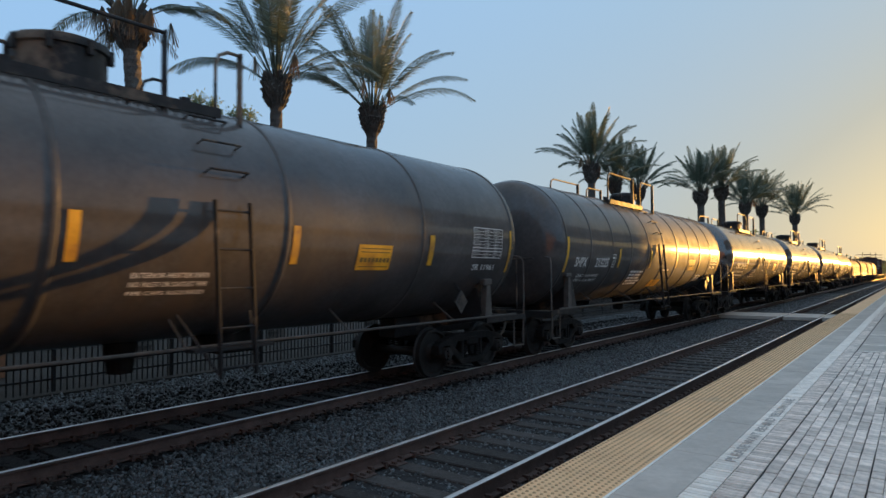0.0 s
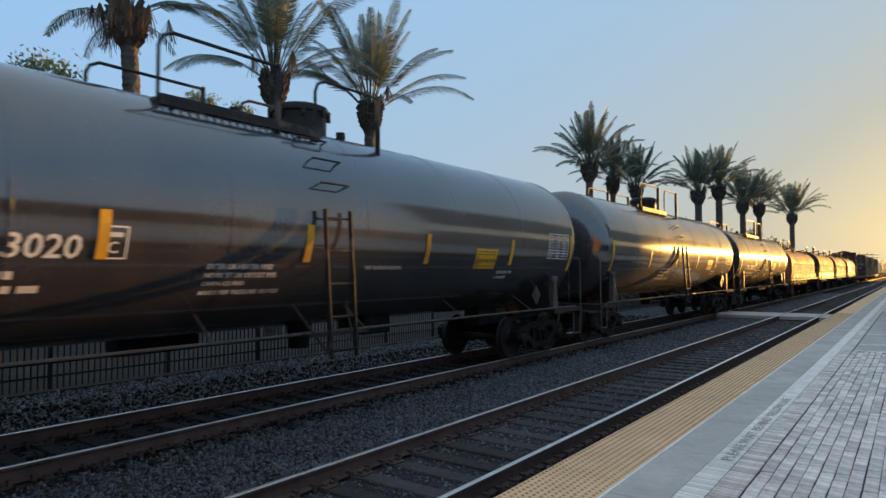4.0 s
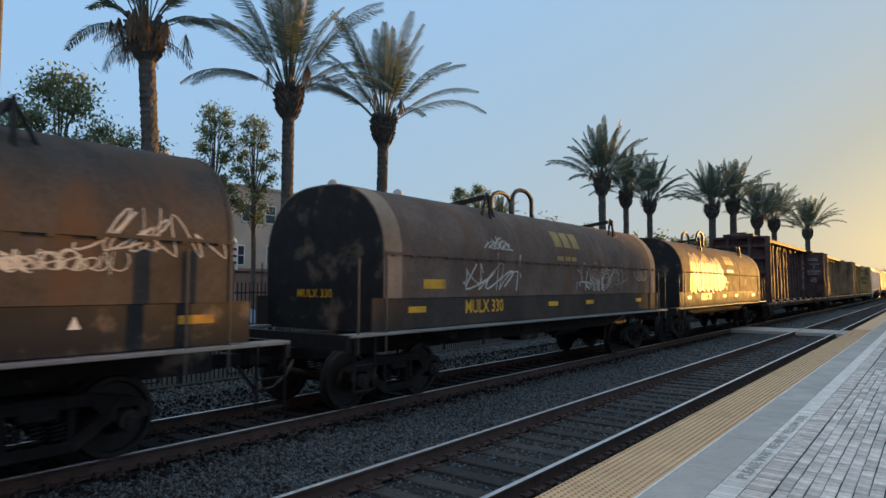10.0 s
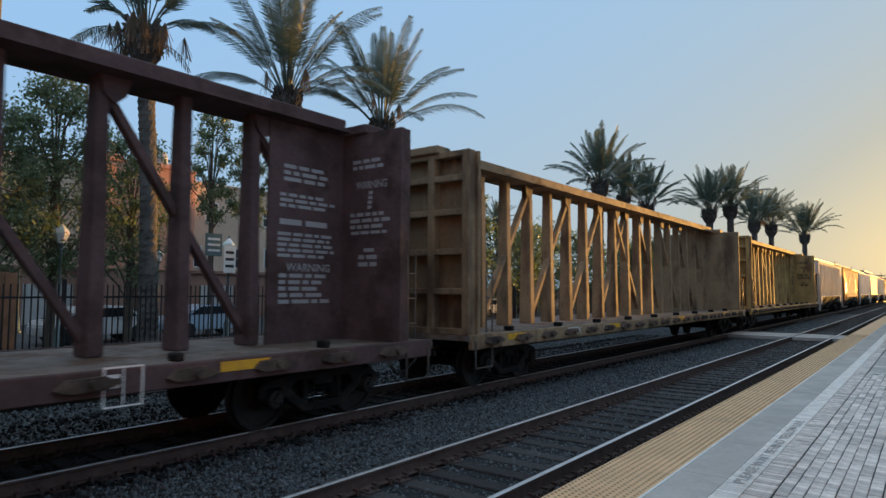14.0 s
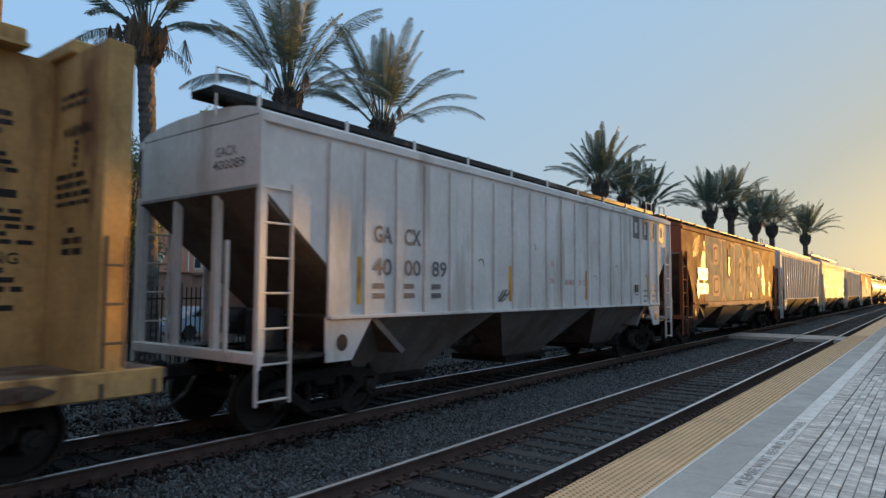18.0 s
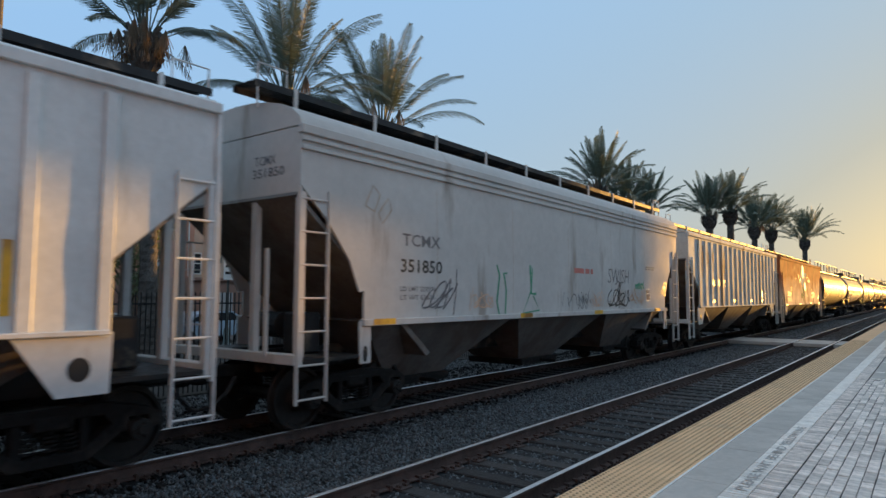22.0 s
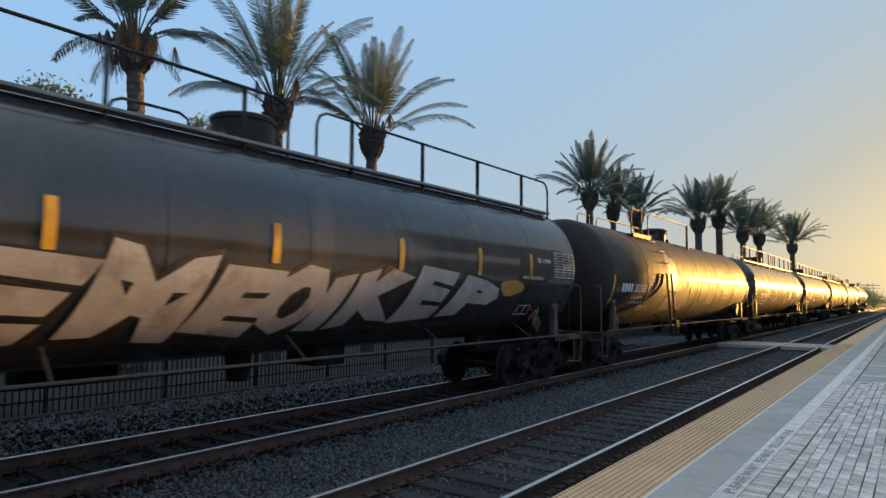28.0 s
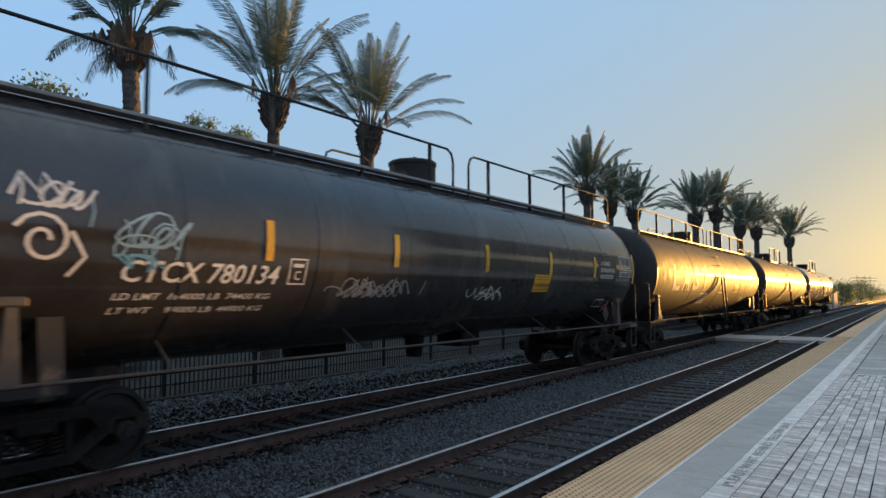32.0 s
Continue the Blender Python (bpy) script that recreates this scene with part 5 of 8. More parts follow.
tank_car("black tank car, grimy, with side ladder and yellow reflectors", span(0), mid(0), mat="tankdull", bands=4, seed=1, extra=car0, ladder_y=0.48, manway=-0.76, dome=(0.53, 0.5), stripes=(-7.05, -1.25, 1.55, 4.5, 7.1), placard=2.75, table=5.75, rail=(-2.4, 1.1), lines=False)
tank_car("black tank car with white reporting mark and domed ends", span(1), mid(1), mat="tankdull", mark="SHPX       213225", mark_at=(-6.55, -4.47), weights=None, seed=2, bands=9, extra=car1, ladder_y=-0.57, manway=0.62, dome=(0.4, 0.44), stripes=(-7.05, -3.75, -1.15, 1.5, 4.3, 7.05))
tank_car("satin black tank car with a manway platform on top", span(2), mid(2), mark="CPDX 214124", weights=("LD LMT  202900 LB  92 000 KG", "LT WT    83100 LB  37 700 KG"), mark_at=(-6.2, -4.3), seed=3, italic=0.1, extra=car2, lines=False)
tank_car("satin black tank car with a dusty belly", span(3), mid(3), mark="CPDX 213020", mark_at=(-6.2, -4.1), seed=4, italic=0.1, extra=car2, lines=False)
tank_car("black tank car with rings of weld and yellow placard", span(4), mid(4), seed=5, bands=6, extra=car2, lines=False)
tank_car("dull black tank car with railed top platform", span(5), mid(5), R=1.48, zc=2.6, mat="tankdark", mark="CPDX 280012", mark_at=(-5.2, -3.3), mark_z=2.02, seed=6, rail=(-2.8, 1.3), extra=car5,
         stripes=(-6.55, -3.2, -0.9, 1.4, 4.1, 6.6), placard=2.1, table=6.0, ladder_y=-0.08, manway=None, inset=0.36, head=0.36, weights=("LD LMT  186300 LBS  84 500 KG", "LT WT    76700 LBS  34 800 KG"))


def ring(cu, cv, ru, rv, seed, w, rough=0.16):
    vs, _ = blob(cu, cv, ru, rv, seed, 26, rough)
    return ribbon(vs[1:] + vs[1:3], w)


def coil_red(car, L, hl, skin):
    rnd = random.Random(5)
    over = lambda y, v, k: (lambda u, q, w=skin(y, v): (lambda p: (p[0] + k, p[1], p[2] + k * 0.5))(w(u, q)))

    def bean(w, h, slant, seed):
        vs, fs = squarish(0, 0, w / 2, h / 2, 24, 0.7)
        g = random.Random(seed)
        return [(u - slant * v + g.uniform(-0.02, 0.02), v + g.uniform(-0.02, 0.02)) for u, v in vs], fs

    # five slanting letters in a pale fill with a loose outline round them all
    for k, (y, v, w, h, sl) in enumerate(((-4.7, 0.86, 0.55, 1.0, 0.55), (-4.12, 0.78, 0.5, 1.05, 0.4), (-3.6, 0.82, 0.46, 1.1, 0.45), (-3.02, 0.78, 0.56, 1.15, 0.4), (-2.46, 0.7, 0.42, 0.95, 0.3))):
        spray(car, "graffiti_letter", bean(w, h, sl, 30 + k), "dull_fill", over(y, v, 0.002), "faded pale graffiti letter")
        spray(car, "graffiti_line", ribbon([(-0.3 * w - sl * 0.3, 0.3 * h), (0.1 - sl * 0.1, 0.1), (0.1 + sl * 0.2, -0.25 * h)], 0.05), "red", over(y, v, 0.006), "red gap in a graffiti letter")
    spray(car, "graffiti_outline", joined([ribbon([(0.05, 1.35), (0.5, 1.42), (1.0, 1.44), (1.5, 1.5), (2.0, 1.46), (2.6, 1.28), (3.1, 1.0)], 0.06), ribbon([(0.05, 1.35), (0.12, 0.9), (0.3, 0.45), (0.62, 0.2), (1.2, 0.14), (1.8, 0.18), (2.5, 0.12), (3.1, 0.2)], 0.06),
                                           ribbon([(0.3, 1.22), (0.75, 1.32), (1.1, 1.18), (1.35, 0.95)], 0.04), ribbon([(1.2, 1.35), (1.7, 1.25), (2.1, 0.95)], 0.04), ribbon([(1.9, 1.38), (2.4, 1.15), (2.75, 0.85)], 0.04)]), "spray_tan", over(-5.35, 0.0, 0.007), "pale graffiti outline")
    spray(car, "graffiti", joined([ribbon([(0, 0), (0.06, 0.3), (0.14, 0.02), (0.2, 0.3)], 0.03), ribbon([(0.3, 0.3), (0.36, 0.05), (0.44, 0.3)], 0.03), ribbon([(0.5, 0.0), (0.52, 0.35)], 0.03), ribbon([(0.66, 0.32), (0.54, 0.16), (0.68, 0.0)], 0.03)]), "spray_gold", over(-5.55, 0.12, 0.006), "ochre graffiti word")
    # pale panel under the seam with dark strokes, loops above it
    spray(car, "graffiti_panel", rects([(0, 2.45, 0.0, 0.6)]), "dull_fill", over(-2.05, 0.09, 0.003), "pale graffiti panel")
    for k in range(5):
        spray(car, "graffiti_line", ribbon([(0.44 * k, 0.0), (0.44 * k + 0.03, 0.36), (0.44 * k + 0.2, 0.5 - 0.03 * (k % 2)), (0.44 * k + 0.4, 0.34), (0.44 * k + 0.52, 0.0)], 0.045), "spray_tan", over(-2.0, 0.74, 0.006), "pale graffiti loop")
    for u, w, h in ((0.2, 0.34, 0.42), (0.62, 0.16, 0.4), (1.15, 0.4, 0.3), (1.5, 0.16, 0.42)):
        spray(car, "graffiti_line", ribbon([(u, h), (u + w * 0.5, 0.5 * h), (u + 0.02, 0.28 * h), (u + w * 0.8, 0.0), (u + w, h * 0.9)], 0.045), "dull_grey", over(-2.0, 0.17, 0.006), "dark graffiti stroke")
    spray(car, "graffiti", bean(0.4, 0.62, 0.2, 50), "red", over(-0.05, 0.62, 0.005), "dark red graffiti hole")
    spray(car, "graffiti", scrawl(0.5, 0.5, 8, 9, 0.03), "spray_tan", over(0.3, 0.14, 0.009), "pale graffiti scribble")
    # further panels and smears
    spray(car, "graffiti_panel", rects([(0, 2.05, 0.0, 0.6)]), "dull_fill", over(0.75, 0.09, 0.004), "pale graffiti panel")
    for k in range(7):
        spray(car, "graffiti", bean(0.26, rnd.uniform(0.25, 0.5), rnd.uniform(-0.2, 0.3), 60 + k), "dull_fill", over(0.85 + 0.28 * k, 0.86, 0.003), "faded graffiti smear")
    for k in range(4):
        spray(car, "graffiti_line", ribbon([(0.0, 0.5), (-0.08, 0.25), (0.02, 0.02)], 0.04), "dull_grey", over(0.95 + 0.55 * k, 0.12, 0.008), "dull graffiti line")
    spray(car, "graffiti_panel", rects([(0, 2.3, 0.0, 0.58)]), "spray_sand", over(2.95, 0.09, 0.003), "weathered tan panel")
    spray(car, "patch", rects([(0, 0.85, 0, 0.5)]), "dull_fill", over(3.4, 0.76, 0.004), "pale repaint patch")
    for k in range(5):
        spray(car, "graffiti_line", ribbon([(0.0, 0.48), (0.04, 0.3), (-0.02, 0.0)], 0.05), "spray_tan", over(3.2 + 0.45 * k, 0.14, 0.007), "faded graffiti line")
    for k, body in enumerate(("LD LMT  233600", "LT WT    52400")):
        text_on(car, body, on_wall(1.446, -2.55, 1.58 - 0.15 * k), 0.78, 0.095, "dim_white", 0.004)
    for y in (0.35, 4.35):
        decal(car, "jacking_mark", [(0, 0), (0.12, 0), (0.06, 0.13)], [(0, 1, 2)], "white", on_wall(1.446, y, 1.45), "small white triangle")
    decal(car, "paint_block", *rects([(0, 1.3, 0, 0.16)]), "logo_yellow", on_wall(1.446, 3.1, 1.47), "faded ochre block on the frame")
    bm = bmesh.new()
    box(bm, 1.38, 1.42, -3.95, -3.55, 0.96, 1.3, bevel=0.01)
    pad = part("jacking_pad", bm, "red", car, "brown steel pad under the frame")
    decal(pad, "jacking_hole", *blob(0, 0, 0.06, 0.06, 1, 18, 0.0), "outline", on_wall(1.424, -3.75, 1.13), "round dark hole")


def coil_dark(car, L, hl, skin):
    for pts in ([(0.0, 1.75), (0.3, 1.25), (0.28, 0.35), (0.36, 0.8), (0.45, 1.3)], [(0.42, 1.85), (0.75, 1.3), (0.82, 0.8), (0.8, 0.3)], [(0.95, 1.6), (1.3, 1.15), (1.5, 0.8)], [(1.2, 0.25), (1.3, 0.55), (1.32, 0.85), (1.4, 0.3)], [(1.6, 1.0), (1.85, 0.5), (1.95, 0.22)]):
        spray(car, "graffiti", ribbon(pts, 0.022), "spray_white", skin(-5.35, 0.1), "thin white graffiti line")
    spray(car, "graffiti", joined([ring(0.0, 0.0, 0.2, 0.24, 4, 0.04, 0.05), ribbon([(-0.12, -0.15), (0.1, 0.15)], 0.03), ribbon([(-0.1, 0.15), (0.12, -0.15)], 0.03)]), "spray_gold", skin(-4.85, 0.42), "ochre graffiti ring")
    spray(car, "placard", rects([(0, 0.5, 0, 0.15)]), "yellow", skin(-4.45, 0.24), "yellow label")
    for k in range(6):
        body = wild(0.42, 0.6, random.Random(140 + k))
        spray(car, "graffiti_outline", ribbon(body + body[:2], 0.022), "spray_white", skin(-2.35 + 0.4 * k, 0.8 + 0.03 * k), "white outlined graffiti letter")
    spray(car, "graffiti", ([(0, 0), (0.2, 0.0), (0.08, 0.32)], [(0, 1, 2)]), "spray_white", skin(-1.75, 0.75), "white sprayed wedge")
    spray(car, "graffiti", scrawl(3.1, 0.26, 14, 22, 0.02), "spray_white", skin(1.6, 0.3), "small white handwriting")
    spray(car, "graffiti", scrawl(1.6, 0.6, 6, 23, 0.025), "spray_white", skin(4.2, 0.5), "white graffiti line")
    for y in (-1.2, 0.15, 2.9):
        decal(car, "jacking_mark", [(0, 0), (0.12, 0), (0.06, 0.13)], [(0, 1, 2)], "white", on_wall(1.446, y + 1.2, 1.5), "small white triangle")
    spray(car, "end_graffiti", scrawl(1.0, 0.25, 6, 26, 0.014), "spray_grey", lambda u, v: (u - 0.6, -hl - 0.02, 3.15 + v), "white scratches on the end wall")
    spray(car, "end_graffiti", joined([scrawl(0.4, 0.4, 4, 27, 0.014), [[(u + 1.1, v) for u, v in scrawl(0.55, 0.32, 5, 28, 0.014)[0]], scrawl(0.55, 0.32, 5, 28, 0.014)[1]]]), "spray_grey", lambda u, v: (u - 1.0, -hl - 0.02, 2.3 + v), "white scratches on the end wall")


def faded_logo(car, skin, y):
    for u in (0.0, 0.45, 0.9):
        spray(car, "logo", rects([(u, u + 0.36, 0.05, 0.45)]), "logo_yellow", skin(y, 1.05), "faded yellow company mark")
    decal(car, "small_lettering", *bars(1.2, 1, 0.1, 0.05, 3), "logo_yellow", skin(y, 0.78))


def coil_brown(car, L, hl, skin):
    spray(car, "graffiti", scrawl(3.4, 0.75, 12, 131, 0.03), "spray_tan", skin(0.6, 0.12), "thin pale graffiti scribble")
    spray(car, "graffiti", scrawl(1.2, 0.5, 6, 132, 0.03), "spray_tan", skin(4.2, 0.3), "thin pale graffiti scribble")
    faded_logo(car, skin, -0.3)
    spray(car, "graffiti", scrawl(2.6, 0.75, 6, 31, 0.045), "spray_white", skin(-4.3, 0.1), "pale graffiti letters")
    spray(car, "graffiti", scrawl(1.7, 0.5, 6, 32, 0.03), "spray_white", skin(0.6, 0.08), "pale graffiti letters")
    spray(car, "graffiti", scrawl(1.6, 0.3, 4, 33, 0.02), "spray_white", skin(-3.6, 0.9), "pale scratched letters")
    decal(car, "placard", *rects([(0, 0.6, 0, 0.16)]), "yellow", skin(-5.1, 0.15), "yellow label")


def wild(w, h, rnd):
    """Outline of a spiky graffiti letter."""
    pts = ((0.0, 0.0), (0.14, 0.42), (-0.06, 0.72), (0.06, 1.05), (0.34, 0.84), (0.62, 1.0), (1.0, 0.92), (0.78, 0.64), (1.02, 0.46), (0.76, 0.3), (1.0, 0.02), (0.6, 0.1), (0.4, -0.06))
    return [((u + rnd.uniform(-0.05, 0.05)) * w, (v + rnd.uniform(-0.05, 0.05)) * h) for u, v in pts]


def coil_bright(car, L, hl, skin):
    faded_logo(car, skin, -0.1)
    for k, (u, v, a, b) in enumerate(((0.2, 0.7, 0.5, 0.6), (1.0, 0.85, 0.6, 0.65), (1.9, 0.75, 0.55, 0.7), (2.8, 0.7, 0.6, 0.6), (3.6, 0.6, 0.55, 0.55), (4.15, 0.45, 0.3, 0.35))):
        spray(car, "graffiti", blob(u, v, a, b, 70 + k, rough=0.25), "spray_gold", skin(-4.95, 0.02), "ochre graffiti cloud")
    rnd = random.Random(41)
    for k in range(7):
        body = wild(0.66, (1.3, 1.05, 1.25, 1.0, 1.2, 1.25, 0.8)[k], rnd)
        put = lambda lift, w=skin(-4.85 + 0.56 * k, 0.05): (lambda u, v: (lambda p: (p[0] + lift, p[1], p[2] + 0.4 * lift))(w(u, v)))
        spray(car, "graffiti_letter", (body, [tuple(range(len(body)))]), ("spray_wine", "dull_grey")[k % 2], put(0.004 + 0.001 * k), "angular wine or grey graffiti letter")
        spray(car, "graffiti_outline", ribbon(body + body[:2], 0.045), "patch_white", put(0.013 + 0.001 * k), "white graffiti outline")
        spray(car, "graffiti_line", ribbon([(0.2, 0.25), (0.42, 0.5), (0.25, 0.7)], 0.03), "patch_white", put(0.013 + 0.001 * k), "white graffiti line")
    spray(car, "graffiti", joined([blob(u, v, r, r * 1.3, 7) for u, v, r in ((0, 0.1, 0.07), (0.25, 0.35, 0.1), (0.35, 0.05, 0.06), (0.55, 0.25, 0.05))]), "spray_gold", skin(-0.6, 0.1), "ochre graffiti dots")


coil_car("red coil car with a faded hood covered in graffiti", span(6), mid(6), "red", "red", "red", "TFM 68208", extra=coil_red, mark_at=(-4.6, -3.4), rise=1.05, ledge=1.29, trim=0.85, bogie=3.65)
coil_car("dark coil car with scrawled hood and white mark", span(7), mid(7), "coilblack", "sill", "sill", "COER 807491", extra=coil_dark, mark_at=(-2.3, -0.5), bogie=3.3, rails=(1.45, 2.0), strips=(-0.37, -0.19, 0.01, 0.2, 0.36), weights=("LD LMT 223500 GBSR", "LT WT 62500"))
coil_car("brown coil car with yellow lettering on its frame", span(8), mid(8), "coiltan", "coilframe", "sill", "MULX 330", "yellow", extra=coil_brown, mark_at=(-3.9, -2.6), tips=(-1, 1))
coil_car("brown coil car with a bright graffiti piece", span(9), mid(9), "coiltan", "coilframe", "sill", "MULX 383", "yellow", extra=coil_bright, mark_at=(-3.8, -2.5), tips=(1,))


def notices(seed, mat, back, web, plate=3.4):
    """Stencilled loading rules on the bulkheads: blocks of lines as (height, line height, width, count)."""
    def stencil(car, where, blocks, word_z):
        for k, (z, h, w, n) in enumerate(blocks):
            decal(car, "notice", *bars(w, n, h, h * 0.7, seed + k), mat, lambda u, v: where(0.5 - w / 2 + u, z + v), "lines of stencilled loading notices")
        text_on(car, "WARNING", lambda u, v: where(0.16 + u, word_z + v), 0.7, 0.13, mat, 0.012, 0, "dark stencilled warning")

    def add(car, L, hb):
        inner = lambda u, v: (0.34 + u, hb + back - 0.046, v)
        stencil(car, inner, ((4.06, 0.06, 0.85, 2), (3.16, 0.06, 0.95, 3), (2.86, 0.05, 0.9, 1), (2.56, 0.06, 0.3, 1), (2.44, 0.07, 0.55, 2)), 3.62)
        decal(car, "notice", *rects([(0.0, 0.09, 0.08 * k, 0.08 * k + 0.055) for k in range(4)]), mat, lambda u, v: inner(0.42 + u + 0.12 * v, 3.28 + v))
        decal(car, "notice", *bars(0.8, 10, 0.07, 0.1, seed + 1), mat, lambda u, v: (0.35 + u, -hb - 0.05, 4.1 + v), "lines of stencilled loading notices")
        decal(car, "data_table", *rects([(0, 0.42, 0, 0.02), (0, 0.42, 0.4, 0.42), (0, 0.02, 0, 0.42), (0.4, 0.42, 0, 0.42), (0.2, 0.215, 0, 0.42), (0.04, 0.17, 0.3, 0.34), (0.04, 0.17, 0.2, 0.24)]), "white", on_wall(1.53, hb - plate, 0.72), "white framed data plate")
        bm = bmesh.new()
        box(bm, 0.14, 0.18, hb + back - 1.6, hb + back - 0.045, 1.1, 4.58)
        part("end_web", bm, web, car, "solid web plate beside the bulkhead")
        stencil(car, lambda u, v: (0.186, hb + back - 1.45 + 1.3 * u, v), ((3.85, 0.06, 0.8, 3), (3.4, 0.05, 0.9, 3), (2.95, 0.09, 0.9, 1), (2.78, 0.05, 0.95, 5), (2.12, 0.06, 0.9, 5)), 2.22)
    return add


centrebeam_car("dark oxide-red centrebeam flatcar, empty", span(10), mid(10), "boxred", "deckwood", ahead=-0.16, pitch=1.133, back=0.0, front=-0.13, extra=notices(3, "dim_white", 0.0, "boxred", 4.6), mark=[("36154", -7.25, 0.72)])
centrebeam_car("dusty brown centrebeam flatcar, empty", span(11), mid(11), "boxdim", "deckwood", ahead=-0.15, front=-0.5, mark=[("TTZX", -7.0, 0.75), ("1054", -5.0, 0.6)])
centrebeam_car("tan yellow centrebeam flatcar, empty", span(12), mid(12), "boxtan", "deckwood", ahead=-0.3, mark=[("TTZX", -7.1, 0.75), ("865102", -6.0, 0.95)], back=0.1, extra=notices(7, "sill", 0.1, "boxtan"))


def ribbed_pale(car, L, W):
    for y0, y1 in ((4.67, 5.15), (5.45, 5.86), (6.12, 6.44), (6.84, 7.27)):
        w = y1 - y0
        spray(car, "painted_mark", rects([(0, w, 0, 0.15), (0, w, 0.46, 0.61), (0, 0.15, 0.15, 0.46), (w - 0.12, w, 0.15, 0.46)]), "spray_grey", on_wall(W + 0.005, y0 - 0.075, 3.48), "large grey painted company mark")
    decal(car, "data_table", *rects([(0, 0.38, 0, 0.36)]), "patch_white", on_wall(W + 0.004, 4.63, 1.82), "white data plate")
    decal(car, "data_table", *rects([(0.03, 0.2, 0.1, 0.33), (0.22, 0.35, 0.1, 0.33), (0.03, 0.35, 0.03, 0.06)]), "outline", on_wall(W + 0.007, 4.63, 1.82), "black panel")
    for y, z in ((5.4, 1.95), (6.1, 2.1)):
        decal(car, "small_lettering", *bars(0.32, 4, 0.05, 0.1, 5), "spray_grey", on_wall(W + 0.005, y, z))
    for (a, b, y) in (("GA", "40", -6.03), ("CX", "00", -5.32), ("", "89", -4.61)):
        if a:
            text_on(car, a, on_wall(W + 0.005, y, 2.68), 0.42, 0.27, "spray_grey", 0.02, 0, "grey stencilled mark")
        text_on(car, b, on_wall(W + 0.005, y, 2.18), 0.42, 0.27, "spray_grey", 0.02, 0, "grey stencilled number")
        decal(car, "small_lettering", *bars(0.36, 2, 0.08, 0.07, 3), "spray_grey", on_wall(W + 0.005, y, 1.98))
    for body, y, z in (("DO", -0.42, 2.5), ("ON", -0.42, 2.12), ("SIDES", 0.25, 2.1), ("OF CAR", 0.98, 2.1)):
        text_on(car, body, on_wall(W + 0.005, y, z), 0.11 * len(body), 0.12, "red_letter", 0.005, 0, "faded red stencil")
    spray(car, "graffiti", scrawl(0.5, 0.35, 4, 55, 0.035), "spray_grey", on_wall(W + 0.005, -2.75, 1.72), "small dark tag")
    for y, z in ((-1.2, 2.9), (1.9, 2.3), (3.3, 2.6), (-3.2, 2.5), (5.5, 2.4)):
        spray(car, "rust_spot", ribbon([(0.0, 0.0), (0.08, 0.05), (0.16, 0.02), (0.17, -0.08)], 0.025), "spray_grey", on_wall(W + 0.004, y, z), "dark scuff on the paint")


# block letters: outline, and the counters as centre and half sizes
BLOCK = {
    "B": ([(0.0, 0.0), (1.95, 0.0), (2.35, 0.3), (2.36, 1.0), (2.05, 1.38), (2.3, 1.75), (2.25, 2.35), (1.85, 2.55), (0.12, 2.6)], [(1.35, 0.68, 0.55, 0.42), (1.35, 1.9, 0.42, 0.42)]),
    "U": ([(0.0, 2.5), (0.62, 2.5), (0.74, 0.95), (0.95, 0.72), (1.14, 0.95), (1.26, 2.4), (1.85, 2.36), (1.8, 0.45), (1.4, 0.0), (0.45, 0.03), (0.06, 0.5)], [(0.96, 1.5, 0.16, 0.75)]),
    "D": ([(0.0, 0.0), (0.14, 2.5), (1.15, 2.44), (1.8, 1.9), (1.88, 0.85), (1.42, 0.06)], [(0.95, 1.2, 0.34, 0.75)]),
    "A": ([(0.0, 0.0), (0.55, 0.0), (0.66, 0.5), (1.1, 0.5), (1.16, 0.0), (1.78, 0.0), (1.28, 2.38), (0.6, 2.42)], [(0.92, 1.3, 0.17, 0.5)]),
    "R": ([(0.0, 0.0), (0.1, 2.3), (1.1, 2.3), (1.62, 1.85), (1.62, 1.2), (1.36, 1.0), (1.76, 0.0), (1.15, 0.0), (0.86, 0.7), (0.62, 0.7), (0.56, 0.0)], [(0.85, 1.5, 0.22, 0.35)]),
}


